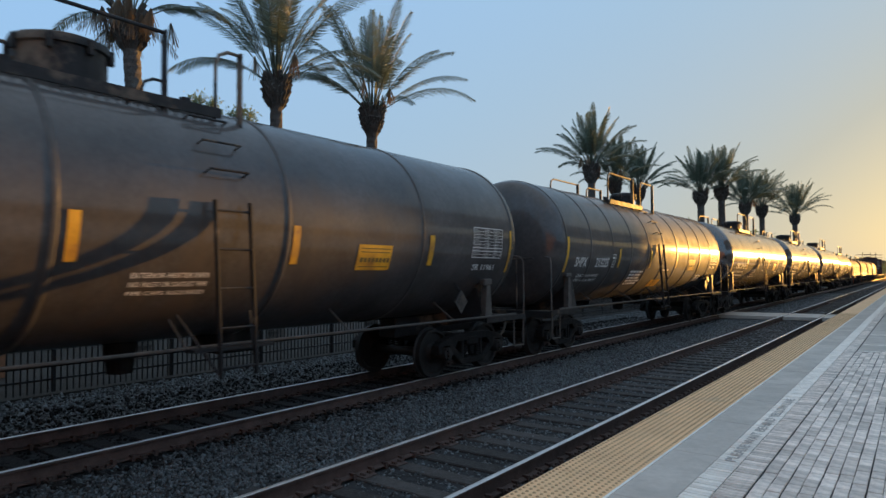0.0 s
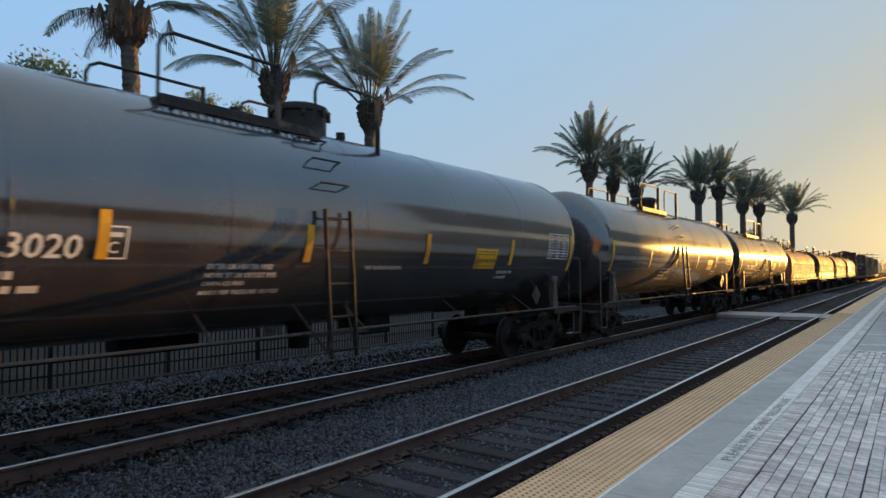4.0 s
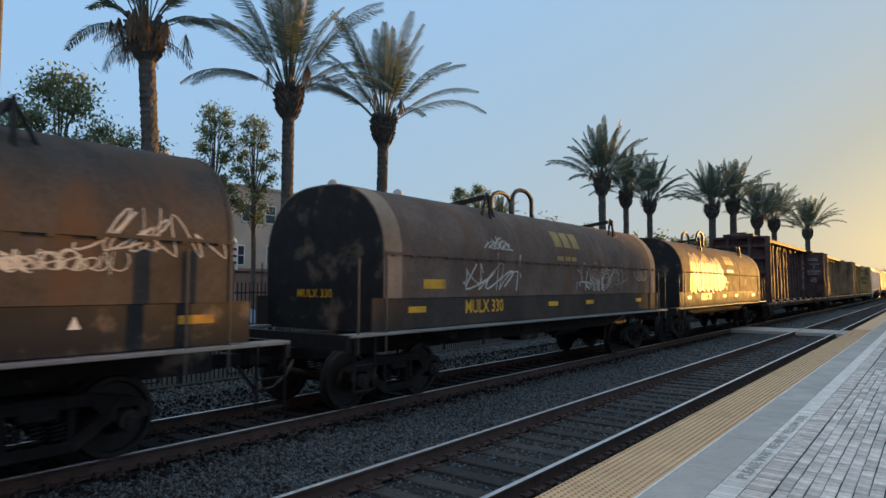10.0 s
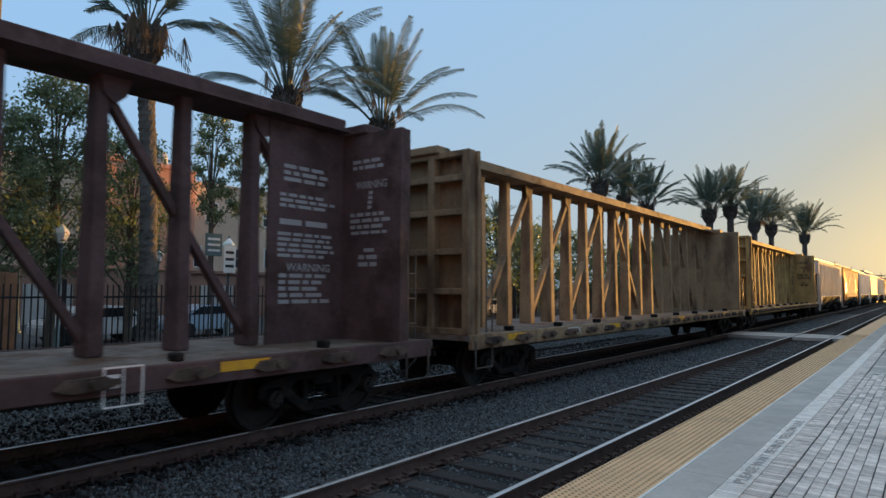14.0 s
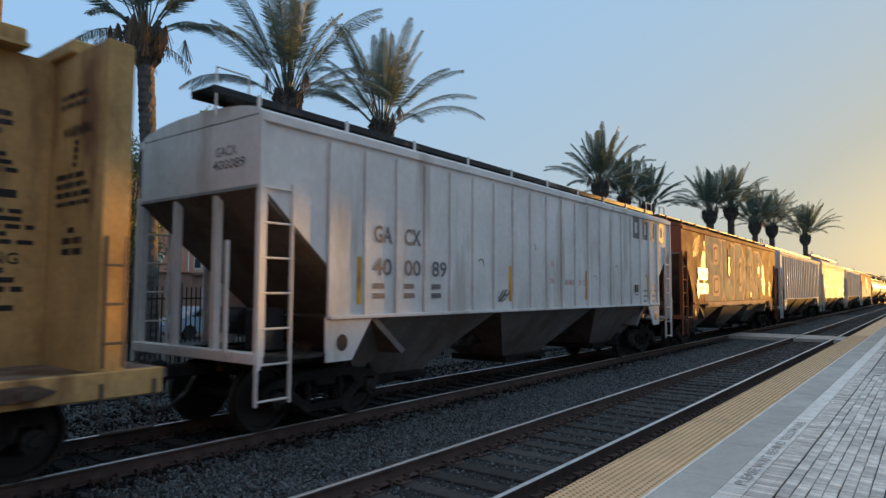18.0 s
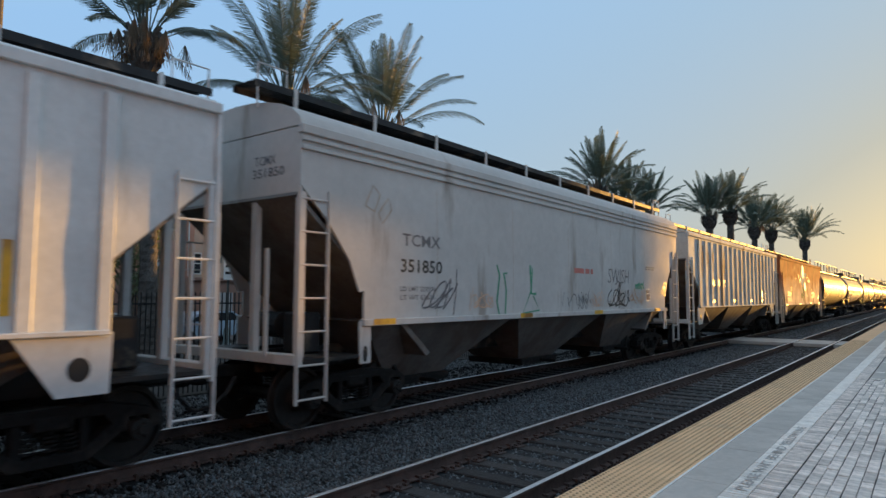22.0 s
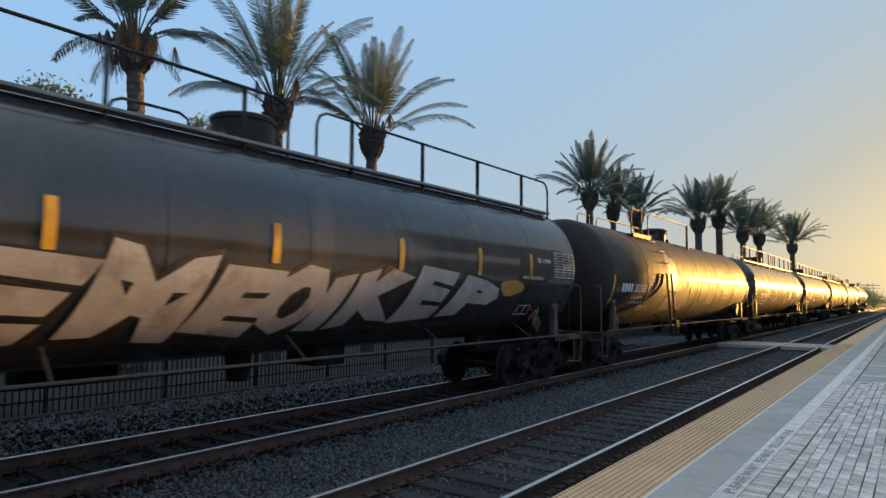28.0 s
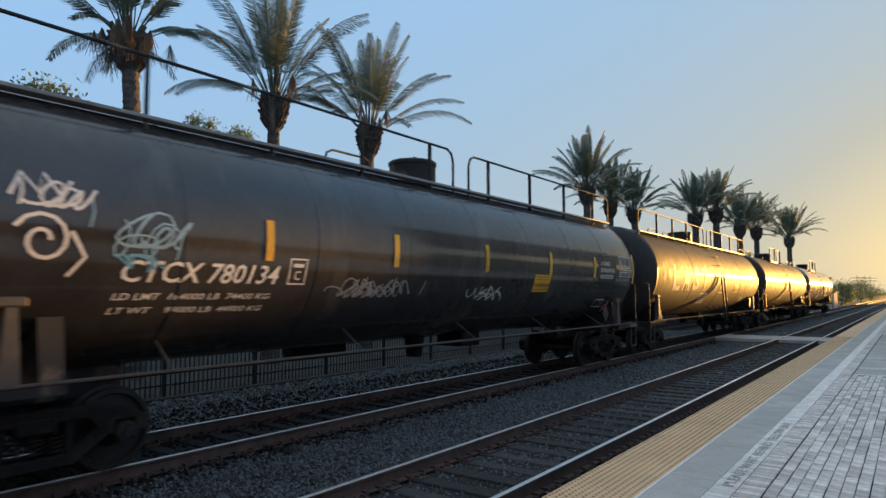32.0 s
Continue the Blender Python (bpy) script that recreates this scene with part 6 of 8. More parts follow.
def budar(car, L, W):
    spray(car, "graffiti", blob(0.6, 1.2, 0.55, 0.6, 9), "spray_gold", on_wall(W + 0.004, -6.2, 1.6), "ochre graffiti cloud")
    spray(car, "graffiti", blob(0.0, 0.0, 0.35, 0.7, 10), "spray_gold", on_wall(W + 0.004, 4.72, 2.5), "ochre graffiti cloud")
    spray(car, "graffiti", rects([(0, 10.3, 0, 0.14)]), "letter_beige", on_wall(W + 0.065, -5.5, 1.42), "beige graffiti base line")
    y = -5.5
    for ch, w in (("B", 2.42), ("U", 1.95), ("D", 1.97), ("A", 1.85), ("R", 1.8)):
        body, holes = BLOCK[ch]
        cu, cv = w / 2, 1.3
        big = [(cu + (u - cu) * (1 + 0.36 / w), cv + (v - cv) * 1.115) for u, v in body]
        spray(car, "graffiti_outline", (big, [tuple(range(len(big)))]), "letter_beige", on_wall(W + 0.006, y, 1.52), "beige-outlined graffiti letter")
        spray(car, "graffiti_letter", (body, [tuple(range(len(body)))]), "letter_blue", on_wall(W + 0.012, y, 1.52), "slate-blue graffiti letter")
        for k, (u, v, a, b) in enumerate(holes):
            for grow, mt, lift in ((1.0, "letter_beige", 0.016), (0.7, "brown", 0.020), (0.52, "logo_yellow" if ch in "UR" else "letter_beige", 0.024)):
                spray(car, "graffiti", squarish(u, v, a * grow, b * grow), mt, on_wall(W + lift, y, 1.52), "painted counter of a letter")
        y += w + 0.02
    decal(car, "number_patch", *rects([(0, 1.2, 0, 0.42)]), "patch_white", on_wall(W + 0.028, -6.6, 2.4), "white number patch")
    text_on(car, "WFRX", on_wall(W + 0.032, -6.55, 2.45), 1.1, 0.31, "outline", 0.02, 0, "black lettering")
    decal(car, "number_patch", *rects([(0, 1.4, 0, 0.38)]), "patch_white", on_wall(W + 0.028, -6.75, 1.88), "white number patch")
    text_on(car, "849524", on_wall(W + 0.032, -6.7, 1.92), 1.3, 0.3, "outline", 0.02, 0, "black lettering")
    text_on(car, "BO", on_wall(W + 0.004, -5.75, 3.55), 0.7, 0.3, "spray_grey", 0.02)
    spray(car, "graffiti", scrawl(0.9, 1.0, 5, 77, 0.03), "spray_wine", on_wall(W + 0.006, -7.3, 3.1), "faint red tag")
    for k, z in ((0, 3.98), (1, 3.72)):
        text_on(car, ("WFRX", "849524")[k], lambda u, v, z=z: (0.4 + u, -(L / 2 - 0.63) - 0.014, z + 0.03 + v), 0.62, 0.12, "dim_white", 0.008)


def ribbed_light(car, L, W):
    for a, b, y in (("NA", "100", -6.02), ("HX", "816", -5.3)):
        text_on(car, a, on_wall(W + 0.005, y, 2.74), 0.33, 0.24, "outline", 0.015, 0, "black stencilled mark")
        text_on(car, b, on_wall(W + 0.005, y - 0.04, 2.33), 0.42, 0.24, "outline", 0.015, 0, "black stencilled number")
        decal(car, "small_lettering", *bars(0.3, 2, 0.07, 0.08, 3), "spray_grey", on_wall(W + 0.005, y, 2.05))
    decal(car, "plate_frame", *rects([(0, 0.26, 0, 0.015), (0, 0.26, 0.25, 0.265), (0, 0.015, 0, 0.26), (0.245, 0.26, 0, 0.26), (0.08, 0.18, 0.06, 0.14)]), "spray_grey", on_wall(W + 0.005, -4.62, 2.5), "small grey framed mark")
    for y, z in ((0.2, 1.95), (3.6, 1.95), (5.1, 1.9)):
        decal(car, "small_lettering", *bars(0.3, 2, 0.06, 0.1, 5), "spray_grey", on_wall(W + 0.005, y, z))
    spray(car, "graffiti", scrawl(0.4, 0.25, 3, 57, 0.02), "spray_grey", on_wall(W + 0.005, -5.95, 1.72), "small grey tag")


def smooth_scrawled(car, L, W):
    text_on(car, "TCMX", on_wall(W + 0.005, -5.9, 2.75), 1.0, 0.2, "spray_grey", 0.01)
    text_on(car, "351850", on_wall(W + 0.005, -5.95, 2.32), 1.1, 0.22, "outline", 0.015, 0, "black stencilled number")
    for k, body in enumerate(("LD LMT 223500", "LT WT 62500")):
        text_on(car, body, on_wall(W + 0.005, -5.95, 2.02 - 0.14 * k), 0.9, 0.08, "spray_grey", 0.006)
    text_on(car, "SWISH", on_wall(W + 0.006, 2.25, 2.3), 1.5, 0.38, "spray_grey", -0.012, 0.15, "grey handwritten tag", "graffiti")
    spray(car, "graffiti", ribbon([(0.0, 0.16), (0.2, 0.26), (0.36, 0.2), (0.2, 0.08), (0.3, -0.08), (0.1, -0.14)], 0.04), "spray_grey", on_wall(W + 0.006, 2.75, 2.1), "grey tag")
    spray(car, "graffiti", scrawl(1.6, 0.75, 6, 62, 0.055), "outline", on_wall(W + 0.006, 2.25, 1.62), "black tag")
    spray(car, "graffiti", scrawl(0.8, 0.25, 4, 63, 0.07), "spray_green", on_wall(W + 0.006, 4.05, 2.15), "green tag")
    spray(car, "graffiti", scrawl(0.55, 0.5, 4, 64, 0.03), "outline", on_wall(W + 0.006, 6.3, 1.95), "black tag")
    spray(car, "graffiti", joined([ribbon([(0, 1.0), (0.1, 0.8), (0.0, 0.3), (0.1, 0.0), (0.3, 0.0), (0.35, 0.5), (0.25, 0.85), (0.38, 0.85)], 0.05)]), "spray_green", on_wall(W + 0.006, -3.1, 1.55), "green figure-like stroke")
    spray(car, "graffiti", joined([ribbon([(0.3, 1.0), (0.35, 0.4), (0.55, 0.4)], 0.06), ribbon([(0.4, 0.95), (0.35, 0.5), (0.0, 0.0), (0.7, 0.05), (0.42, 0.35)], 0.04)]), "spray_green", on_wall(W + 0.006, -2.1, 1.6), "green stroke")
    spray(car, "graffiti", scrawl(1.1, 0.9, 4, 65, 0.035), "spray_grey", on_wall(W + 0.006, -5.4, 1.6), "grey tag")
    spray(car, "graffiti", scrawl(1.4, 0.45, 6, 66, 0.02), "letter_beige", on_wall(W + 0.006, -4.3, 1.65), "pale brown tag")
    spray(car, "graffiti", scrawl(1.8, 0.5, 7, 67, 0.025), "spray_grey", on_wall(W + 0.006, -0.4, 1.65), "grey tag")
    decal(car, "small_lettering", *bars(1.3, 1, 0.12, 0.05, 8), "red_letter", on_wall(W + 0.005, 0.3, 2.5))
    spray(car, "graffiti", joined([ribbon([(0, 0.1), (0.16, 0.42), (0.32, 0.3), (0.2, 0.02), (0, 0.1)], 0.03), ribbon([(0.28, 0.0), (0.5, 0.26), (0.6, 0.1), (0.38, -0.14), (0.28, 0.0)], 0.03)]), "sand", on_wall(W + 0.006, -6.75, 3.2), "faint grey looped tag")
    for y in (-5.0, -2.5, 0.0, 2.5, 5.0):
        decal(car, "weld_seam", *ribbon([(0, 0), (0.02, 1.0), (-0.01, 2.1)], 0.012), "sand", on_wall(W + 0.004, y, 1.62), "dark vertical seam")
    decal(car, "data_table", *rects([(0, 0.36, 0, 0.36)]), "patch_white", on_wall(W + 0.004, 5.05, 1.82), "white data plate")
    decal(car, "data_table", *rects([(0.03, 0.33, 0.03, 0.2), (0.03, 0.16, 0.22, 0.33), (0.19, 0.33, 0.22, 0.33)]), "dull_grey", on_wall(W + 0.007, 5.05, 1.82))
    decal(car, "small_lettering", *bars(0.85, 2, 0.03, 0.03, 19), "spray_grey", on_wall(W + 0.005, 5.05, 2.8))
    for y, z, w, k in ((3.75, 1.72, 0.9, 171), (4.5, 1.68, 0.5, 172), (1.3, 1.66, 0.75, 173)):
        spray(car, "graffiti", scrawl(w, 0.5, 6, k, 0.018), "letter_beige", on_wall(W + 0.005, y, z), "thin rust-coloured tag")


def ribbed_rusty(car, L, W):
    bay = lambda k: -6.71 + 0.806 * k + 0.403          # middle of a bay
    for b, k in (("48", 2), ("90", 3), ("77", 4)):
        text_on(car, b, on_wall(W + 0.005, bay(k) - 0.22, 2.35), 0.45, 0.27, "outline", 0.01, 0, "black stencilled number")
    M["streak"] = material("rust_streak", (0.40, 0.25, 0.17), 0.8, spec=0.25, var=0.5, scale=5, bump=0.0, second=(0.5, 0.42, 0.34), amount=0.4)
    rnd = random.Random(17)
    for k in range(17):
        n = rnd.choice((2, 4, 5, 6)) if k not in (3, 9) else 0
        u0, h = rnd.uniform(-0.12, 0.06), rnd.uniform(0.5, 1.3)
        if n:
            runs = []
            for j in range(n):
                u, top = u0 + 0.045 * j + rnd.uniform(-0.01, 0.01), rnd.uniform(-0.25, 0.0)
                ln = h * rnd.uniform(0.4, 1.0)
                runs.append(ribbon([(u, top), (u + rnd.uniform(-0.01, 0.01), top - ln * 0.5), (u, top - ln)], rnd.uniform(0.015, 0.05)))
            spray(car, "rust_streak", joined(runs), "streak", on_wall(W + 0.003, bay(k), 3.88), "rust streaks")
    for k in (2, 6, 10, 13):
        decal(car, "reflector_strip", *rects([(0, 0.36, 0, 0.11)]), "yellow", on_wall(W + 0.006, bay(k) - 0.16, 1.72), "worn amber reflective strip")
    decal(car, "number_patch", *rects([(0, 0.3, 0, 0.34)]), "patch_white", on_wall(W + 0.005, bay(13) - 0.12, 1.9), "white data plate")
    decal(car, "small_lettering", *bars(0.5, 3, 0.04, 0.08, 7), "spray_grey", on_wall(W + 0.005, bay(14) - 0.25, 2.1))


def mural(car, L, W):
    text_on(car, "350238", on_wall(W + 0.006, -6.3, 2.0), 1.2, 0.28, "spray_grey", 0.02, 0, "dark stencilled number")
    for k, body in enumerate(("LD LMT 223700 LBS", "LT WT 62300 LBS")):
        text_on(car, body, on_wall(W + 0.006, -6.35, 1.82 - 0.15 * k), 1.15, 0.085, "spray_grey", 0.006)
    decal(car, "plate_frame", *rects([(0, 0.25, 0, 0.014), (0, 0.25, 0.27, 0.284), (0, 0.014, 0, 0.27), (0.236, 0.25, 0, 0.284), (0.05, 0.2, 0.19, 0.215)]), "spray_grey", on_wall(W + 0.006, -5.13, 2.33), "small grey framed mark")
    up = lambda k: on_wall(W + 0.006 + 0.004 * k, -1.4, 1.65)
    spray(car, "mural", blob(0.75, 1.7, 0.75, 0.75, 3, 40, 0.06), "pale_blue", up(0), "pale blue painted form")
    spray(car, "mural", blob(0.35, 0.55, 0.42, 0.38, 4, 40, 0.1), "sea_green", up(0), "dark green painted form")
    spray(car, "mural", ([(0.55, 0.95), (0.95, 1.02), (1.4, 0.95), (1.62, 0.7), (1.5, 0.42), (1.18, 0.12), (1.0, -0.06), (0.82, 0.1), (0.66, 0.4)], [tuple(range(9))[::-1]]), "sea_green", up(1), "dark green painted cone")
    spray(car, "mural", joined([ribbon([(0.68 + 0.07 * k, 0.72 - 0.13 * k), (1.0, 0.62 - 0.13 * k), (1.46 - 0.08 * k, 0.76 - 0.13 * k)], 0.03) for k in range(5)]), "sand", up(2), "pale scale lines on the cone")
    spray(car, "mural", blob(0.95, 1.95, 0.3, 0.42, 11, 30, 0.1), "spray_white", up(1), "whitish highlight painted on the blue form")
    spray(car, "mural", blob(1.6, 1.0, 0.26, 0.3, 12, 30, 0.08), "spray_white", up(3), "pale inner ring")
    spray(car, "mural", blob(1.55, 1.15, 0.45, 0.5, 6, 40, 0.05), "sand", up(2), "sand-coloured painted form")
    spray(car, "mural", blob(0.3, 0.75, 0.27, 0.25, 7, 40, 0.06), "sand", up(2), "sand-coloured painted form")
    spray(car, "mural", blob(1.7, 1.75, 0.5, 0.22, 8, 40, 0.2), "pale_blue", up(1), "pale blue painted form")
    rnd = random.Random(3)
    for k in range(26):
        spray(car, "paint_dot", blob(0, 0, rnd.uniform(0.03, 0.07), rnd.uniform(0.03, 0.07), k), "red_letter" if k % 3 else "sand", on_wall(W + 0.007, rnd.uniform(-3.4, 3.2), rnd.uniform(1.7, 3.4)), "small painted dot")
    for y in (-2.4, 1.3):
        spray(car, "mural", ribbon([(0, 0.4), (0.15, 0.2), (0.3, 0.32), (0.5, 0.05), (0.75, 0.1)], 0.05), "spray_white", on_wall(W + 0.006, y, 3.0), "white squiggle")
        spray(car, "mural", blob(0.8, 0.05, 0.12, 0.14, 2), "spray_white", on_wall(W + 0.008, y, 3.0), "white painted flare")
    spray(car, "graffiti", scrawl(2.2, 0.6, 9, 72, 0.025), "spray_grey", on_wall(W + 0.006, 2.8, 1.85), "grey tag")
    spray(car, "graffiti", scrawl(0.5, 0.4, 3, 73, 0.03), "outline", on_wall(W + 0.006, 6.2, 1.8), "black tag")


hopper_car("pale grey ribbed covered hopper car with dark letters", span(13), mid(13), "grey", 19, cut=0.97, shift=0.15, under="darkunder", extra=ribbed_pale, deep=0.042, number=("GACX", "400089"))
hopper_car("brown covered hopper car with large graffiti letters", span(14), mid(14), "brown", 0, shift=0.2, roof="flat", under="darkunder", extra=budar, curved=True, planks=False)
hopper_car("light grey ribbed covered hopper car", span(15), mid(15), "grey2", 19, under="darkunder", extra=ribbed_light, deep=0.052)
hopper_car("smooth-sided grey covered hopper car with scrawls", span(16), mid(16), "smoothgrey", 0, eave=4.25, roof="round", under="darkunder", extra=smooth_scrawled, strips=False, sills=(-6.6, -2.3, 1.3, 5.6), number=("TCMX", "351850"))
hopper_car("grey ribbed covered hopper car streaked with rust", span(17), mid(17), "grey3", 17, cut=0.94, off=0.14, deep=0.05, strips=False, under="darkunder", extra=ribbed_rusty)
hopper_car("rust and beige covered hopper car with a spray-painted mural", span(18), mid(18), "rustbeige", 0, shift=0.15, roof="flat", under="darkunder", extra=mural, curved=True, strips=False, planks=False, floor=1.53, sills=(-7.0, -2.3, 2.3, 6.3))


def lpg(car, L, sx):
    for k, body in enumerate(("LIQUEFIED", "PETROLEUM GAS", "NON-ODORIZED")):
        text_on(car, body, sx(5.9, 2.72 - 0.17 * k), 0.075 * len(body), 0.11, "white", 0.01)
    spray(car, "hazard_diamond", ([(0.17, 0), (0.34, 0.22), (0.17, 0.44), (0, 0.22)], [(0, 1, 2, 3)]), "spray_red", sx(6.89, 1.46, 0.006), "red hazard diamond")
    decal(car, "hazard_frame", *ribbon([(0.17, 0.02), (0.32, 0.22), (0.17, 0.42), (0.02, 0.22), (0.17, 0.02)], 0.014), "white", sx(6.89, 1.46, 0.009))
    text_on(car, "1075", sx(6.97, 1.62, 0.010), 0.2, 0.1, "white", 0.01)
    decal(car, "data_frame", *rects([(0, 0.55, 0, 0.02), (0, 0.55, 0.24, 0.26), (0, 0.02, 0, 0.26), (0.53, 0.55, 0, 0.26), (0.3, 0.32, 0, 0.26)]), "white", sx(6.1, 1.62))
    spray(car, "patch", rects([(0, 1.25, 0, 0.75)]), "outline", sx(5.75, 2.25, 0.003), "black repaint patch")


def tank19(car, L, sx):
    lpg(car, L, sx)
    spray(car, "graffiti", scrawl(4.6, 0.5, 14, 81, 0.04), "spray_white", sx(-4.4, 2.45, 0.006), "long pale handwriting")


def tank20(car, L, sx):
    lpg(car, L, sx)
    decal(car, "company_mark", *rects([(0.23 * k, 0.23 * k + 0.17, 0, 0.25) for k in range(4)]), "white", sx(-7.1, 2.25, 0.006), "white company mark")
    rnd = random.Random(8)
    u = -4.9
    for k, ch in enumerate("EMEOIKEP"):
        w = (1.9, 1.35, 1.05, 0.75, 0.55, 1.35, 1.25, 1.5)[k]
        h = 1.25 - 0.04 * k + rnd.uniform(-0.08, 0.08)
        z = 1.42 + 0.02 * k
        for bold, mat, lift, nm, lab in ((0.115, "outline", 0.005, "graffiti_outline", "black graffiti outline"), (0.07, "silver", 0.010, "graffiti_fill", "silver graffiti fill")):
            vs, fs = letters(ch, 1.0, bold, 0.28)
            lo, hi = min(v for _, v in vs), max(v for _, v in vs)
            l0, l1 = min(q for q, _ in vs), max(q for q, _ in vs)
            g = 0.05 if mat == "silver" else 0.0
            vs = [((q - l0) / (l1 - l0) * (w + 0.4 - 2 * g) + g, (v - lo) / (hi - lo) * (h - 2 * g) + g + 0.09 * math.sin(5 * q + k)) for q, v in vs]
            decal(car, nm, *fine(vs, fs), mat, sx(u - 0.1, z, lift + 0.0006 * k), lab)
        u += w
    spray(car, "graffiti", blob(0.3, 0.2, 0.4, 0.2, 4), "spray_gold", sx(5.2, 2.0, 0.014), "ochre graffiti patch")
    spray(car, "patch", rects([(0, 1.9, 0, 0.62)]), "outline", sx(5.9, 2.45, 0.005), "black repaint patch")
    text_on(car, "SR 13450", sx(6.5, 2.75, 0.010), 0.6, 0.1, "white", 0.01)


def tank21(car, L, sx):
    decal(car, "company_mark", *rects([(0.23 * k, 0.23 * k + 0.17, 0, 0.25) for k in range(4)]), "white", sx(-7.75, 2.18, 0.006), "white company mark")
    spray(car, "primer_patch", joined([rects([(0.0, 1.0, 0, 1.0)]), blob(0.3, 1.05, 0.3, 0.3, 3), blob(0.72, 1.0, 0.28, 0.18, 5)]), "primer", sx(-3.63, 2.25, 0.005), "grey primer patch with a ragged top")
    spray(car, "primer_patch", rects([(0, 1.0, 0, 0.65)]), "tankpale", sx(-3.63, 1.6, 0.004), "dark grey repaint patch")
    spray(car, "patch", rects([(0, 1.7, 0, 0.5)]), "tankpale", sx(-2.6, 1.75, 0.004), "dusty brown repaint patch")
    spray(car, "patch", rects([(0, 1.0, 0, 0.4)]), "tankpale", sx(1.6, 1.8, 0.004), "dull repaint patch")
    spray(car, "graffiti", scrawl(0.9, 0.4, 5, 83, 0.03), "spray_white", sx(-5.95, 1.6, 0.006), "white tag")
    text_on(car, "eRtZ", sx(-3.6, 1.92, 0.010), 0.8, 0.3, "spray_white", 0.0, 0.2, "white tag", "graffiti")
    spray(car, "graffiti", scrawl(1.3, 0.42, 6, 85, 0.03), "spray_white", sx(-2.3, 1.56, 0.008), "white tag")
    spray(car, "graffiti", ring(0.6, 0.55, 0.07, 0.06, 4, 0.03), "spray_white", sx(-2.3, 1.5, 0.008), "white tag")
    spray(car, "graffiti", scrawl(0.7, 0.3, 4, 86, 0.025), "spray_grey", sx(-8.2, 2.1, 0.006), "faint tag")
    spray(car, "graffiti", scrawl(1.15, 0.42, 6, 87, 0.035), "spray_orange", sx(4.75, 1.52, 0.006), "orange tag")
    spray(car, "graffiti", scrawl(0.9, 0.3, 6, 88, 0.025), "spray_grey", sx(4.0, 1.6, 0.006), "faint grey tag")
    for k, body in enumerate(("LIQUEFIED", "PETROLEUM GAS", "NON-ODORIZED")):
        text_on(car, body, sx(6.15, 2.42 - 0.16 * k), 0.072 * len(body), 0.11, "white", 0.01)
    spray(car, "patch", rects([(0, 0.75, 0, 0.1), (0, 0.6, 0.16, 0.26)]), "primer", sx(6.5, 2.72, 0.006), "grey repaint bar")
    text_on(car, "FRA AIP", sx(7.35, 2.52), 0.48, 0.1, "white", 0.01)
    spray(car, "hazard_diamond", ([(0.17, 0), (0.34, 0.22), (0.17, 0.44), (0, 0.22)], [(0, 1, 2, 3)]), "spray_red", sx(8.85, 1.25, 0.006), "red hazard diamond")
    decal(car, "hazard_number", *rects([(0.07, 0.27, 0.17, 0.27)]), "white", sx(8.85, 1.25, 0.010))
    decal(car, "data_frame", *rects([(0, 0.4, 0, 0.02), (0, 0.4, 0.24, 0.26), (0, 0.02, 0, 0.26), (0.38, 0.4, 0, 0.26), (0.2, 0.22, 0, 0.26)]), "white", sx(7.3, 1.62))
    decal(car, "small_lettering", *bars(0.75, 4, 0.025, 0.05, 17), "dim_white", sx(6.1, 1.88))


def tank22(car, L, sx):
    lpg(car, L, sx)
    spray(car, "graffiti", scrawl(1.4, 0.5, 5, 87, 0.05), "spray_red", sx(-2.75, 1.85, 0.006), "red tag")
    spray(car, "graffiti", scrawl(2.3, 0.5, 7, 88, 0.05), "spray_red", sx(0.6, 1.7, 0.006), "red tag")
    spray(car, "graffiti", scrawl(1.25, 0.55, 6, 89, 0.03), "sand", sx(4.3, 1.62, 0.006), "beige tag")
    text_on(car, "CEFE", sx(5.75, 2.12, 0.006), 0.9, 0.22, "pale_blue", 0.01, 0.1, "pale blue tag", "graffiti")


def tank23(car, L, sx):
    lpg(car, L, sx)
    spray(car, "graffiti", joined([ribbon([(0.35 + r * math.cos(a), 0.35 + r * math.sin(a)) for a, r in [(0.5 * k, 0.06 + 0.012 * k) for k in range(19)]], 0.04), ribbon([(0.6, 0.45), (0.75, 0.2), (0.6, 0.0)], 0.04), ribbon([(0.05, 0.75), (0.15, 0.98), (0.3, 0.8), (0.35, 1.0), (0.5, 0.78), (0.6, 0.95)], 0.04)]), "patch_white", sx(-7.9, 2.15, 0.006), "white swirling tag")
    spray(car, "graffiti", scrawl(0.8, 0.35, 4, 92, 0.04), "patch_white", sx(-7.9, 2.75, 0.006), "white tag")
    spray(car, "graffiti", scrawl(1.15, 0.65, 6, 93, 0.035), "pale_blue", sx(-7.2, 2.35, 0.006), "pale blue tag")
    spray(car, "graffiti", scrawl(0.9, 0.35, 5, 94, 0.035), "spray_blue", sx(-6.9, 2.2, 0.006), "blue tag")
    spray(car, "graffiti", scrawl(2.4, 0.36, 11, 95, 0.03), "dim_white", sx(-4.0, 1.92, 0.006), "faint grey tag")
    spray(car, "graffiti", scrawl(1.6, 0.34, 9, 96, 0.032), "spray_white", sx(-0.5, 1.85, 0.006), "thin white tag")


def tank24(car, L, sx):
    y = -6.6
    for ch in "LAST":
        text_on(car, ch, sx(y, 2.1, 0.006), 0.9, 0.9, "spray_white", 0.02, 0.0, "large pale painted letter", "graffiti", True)
        y += 1.25


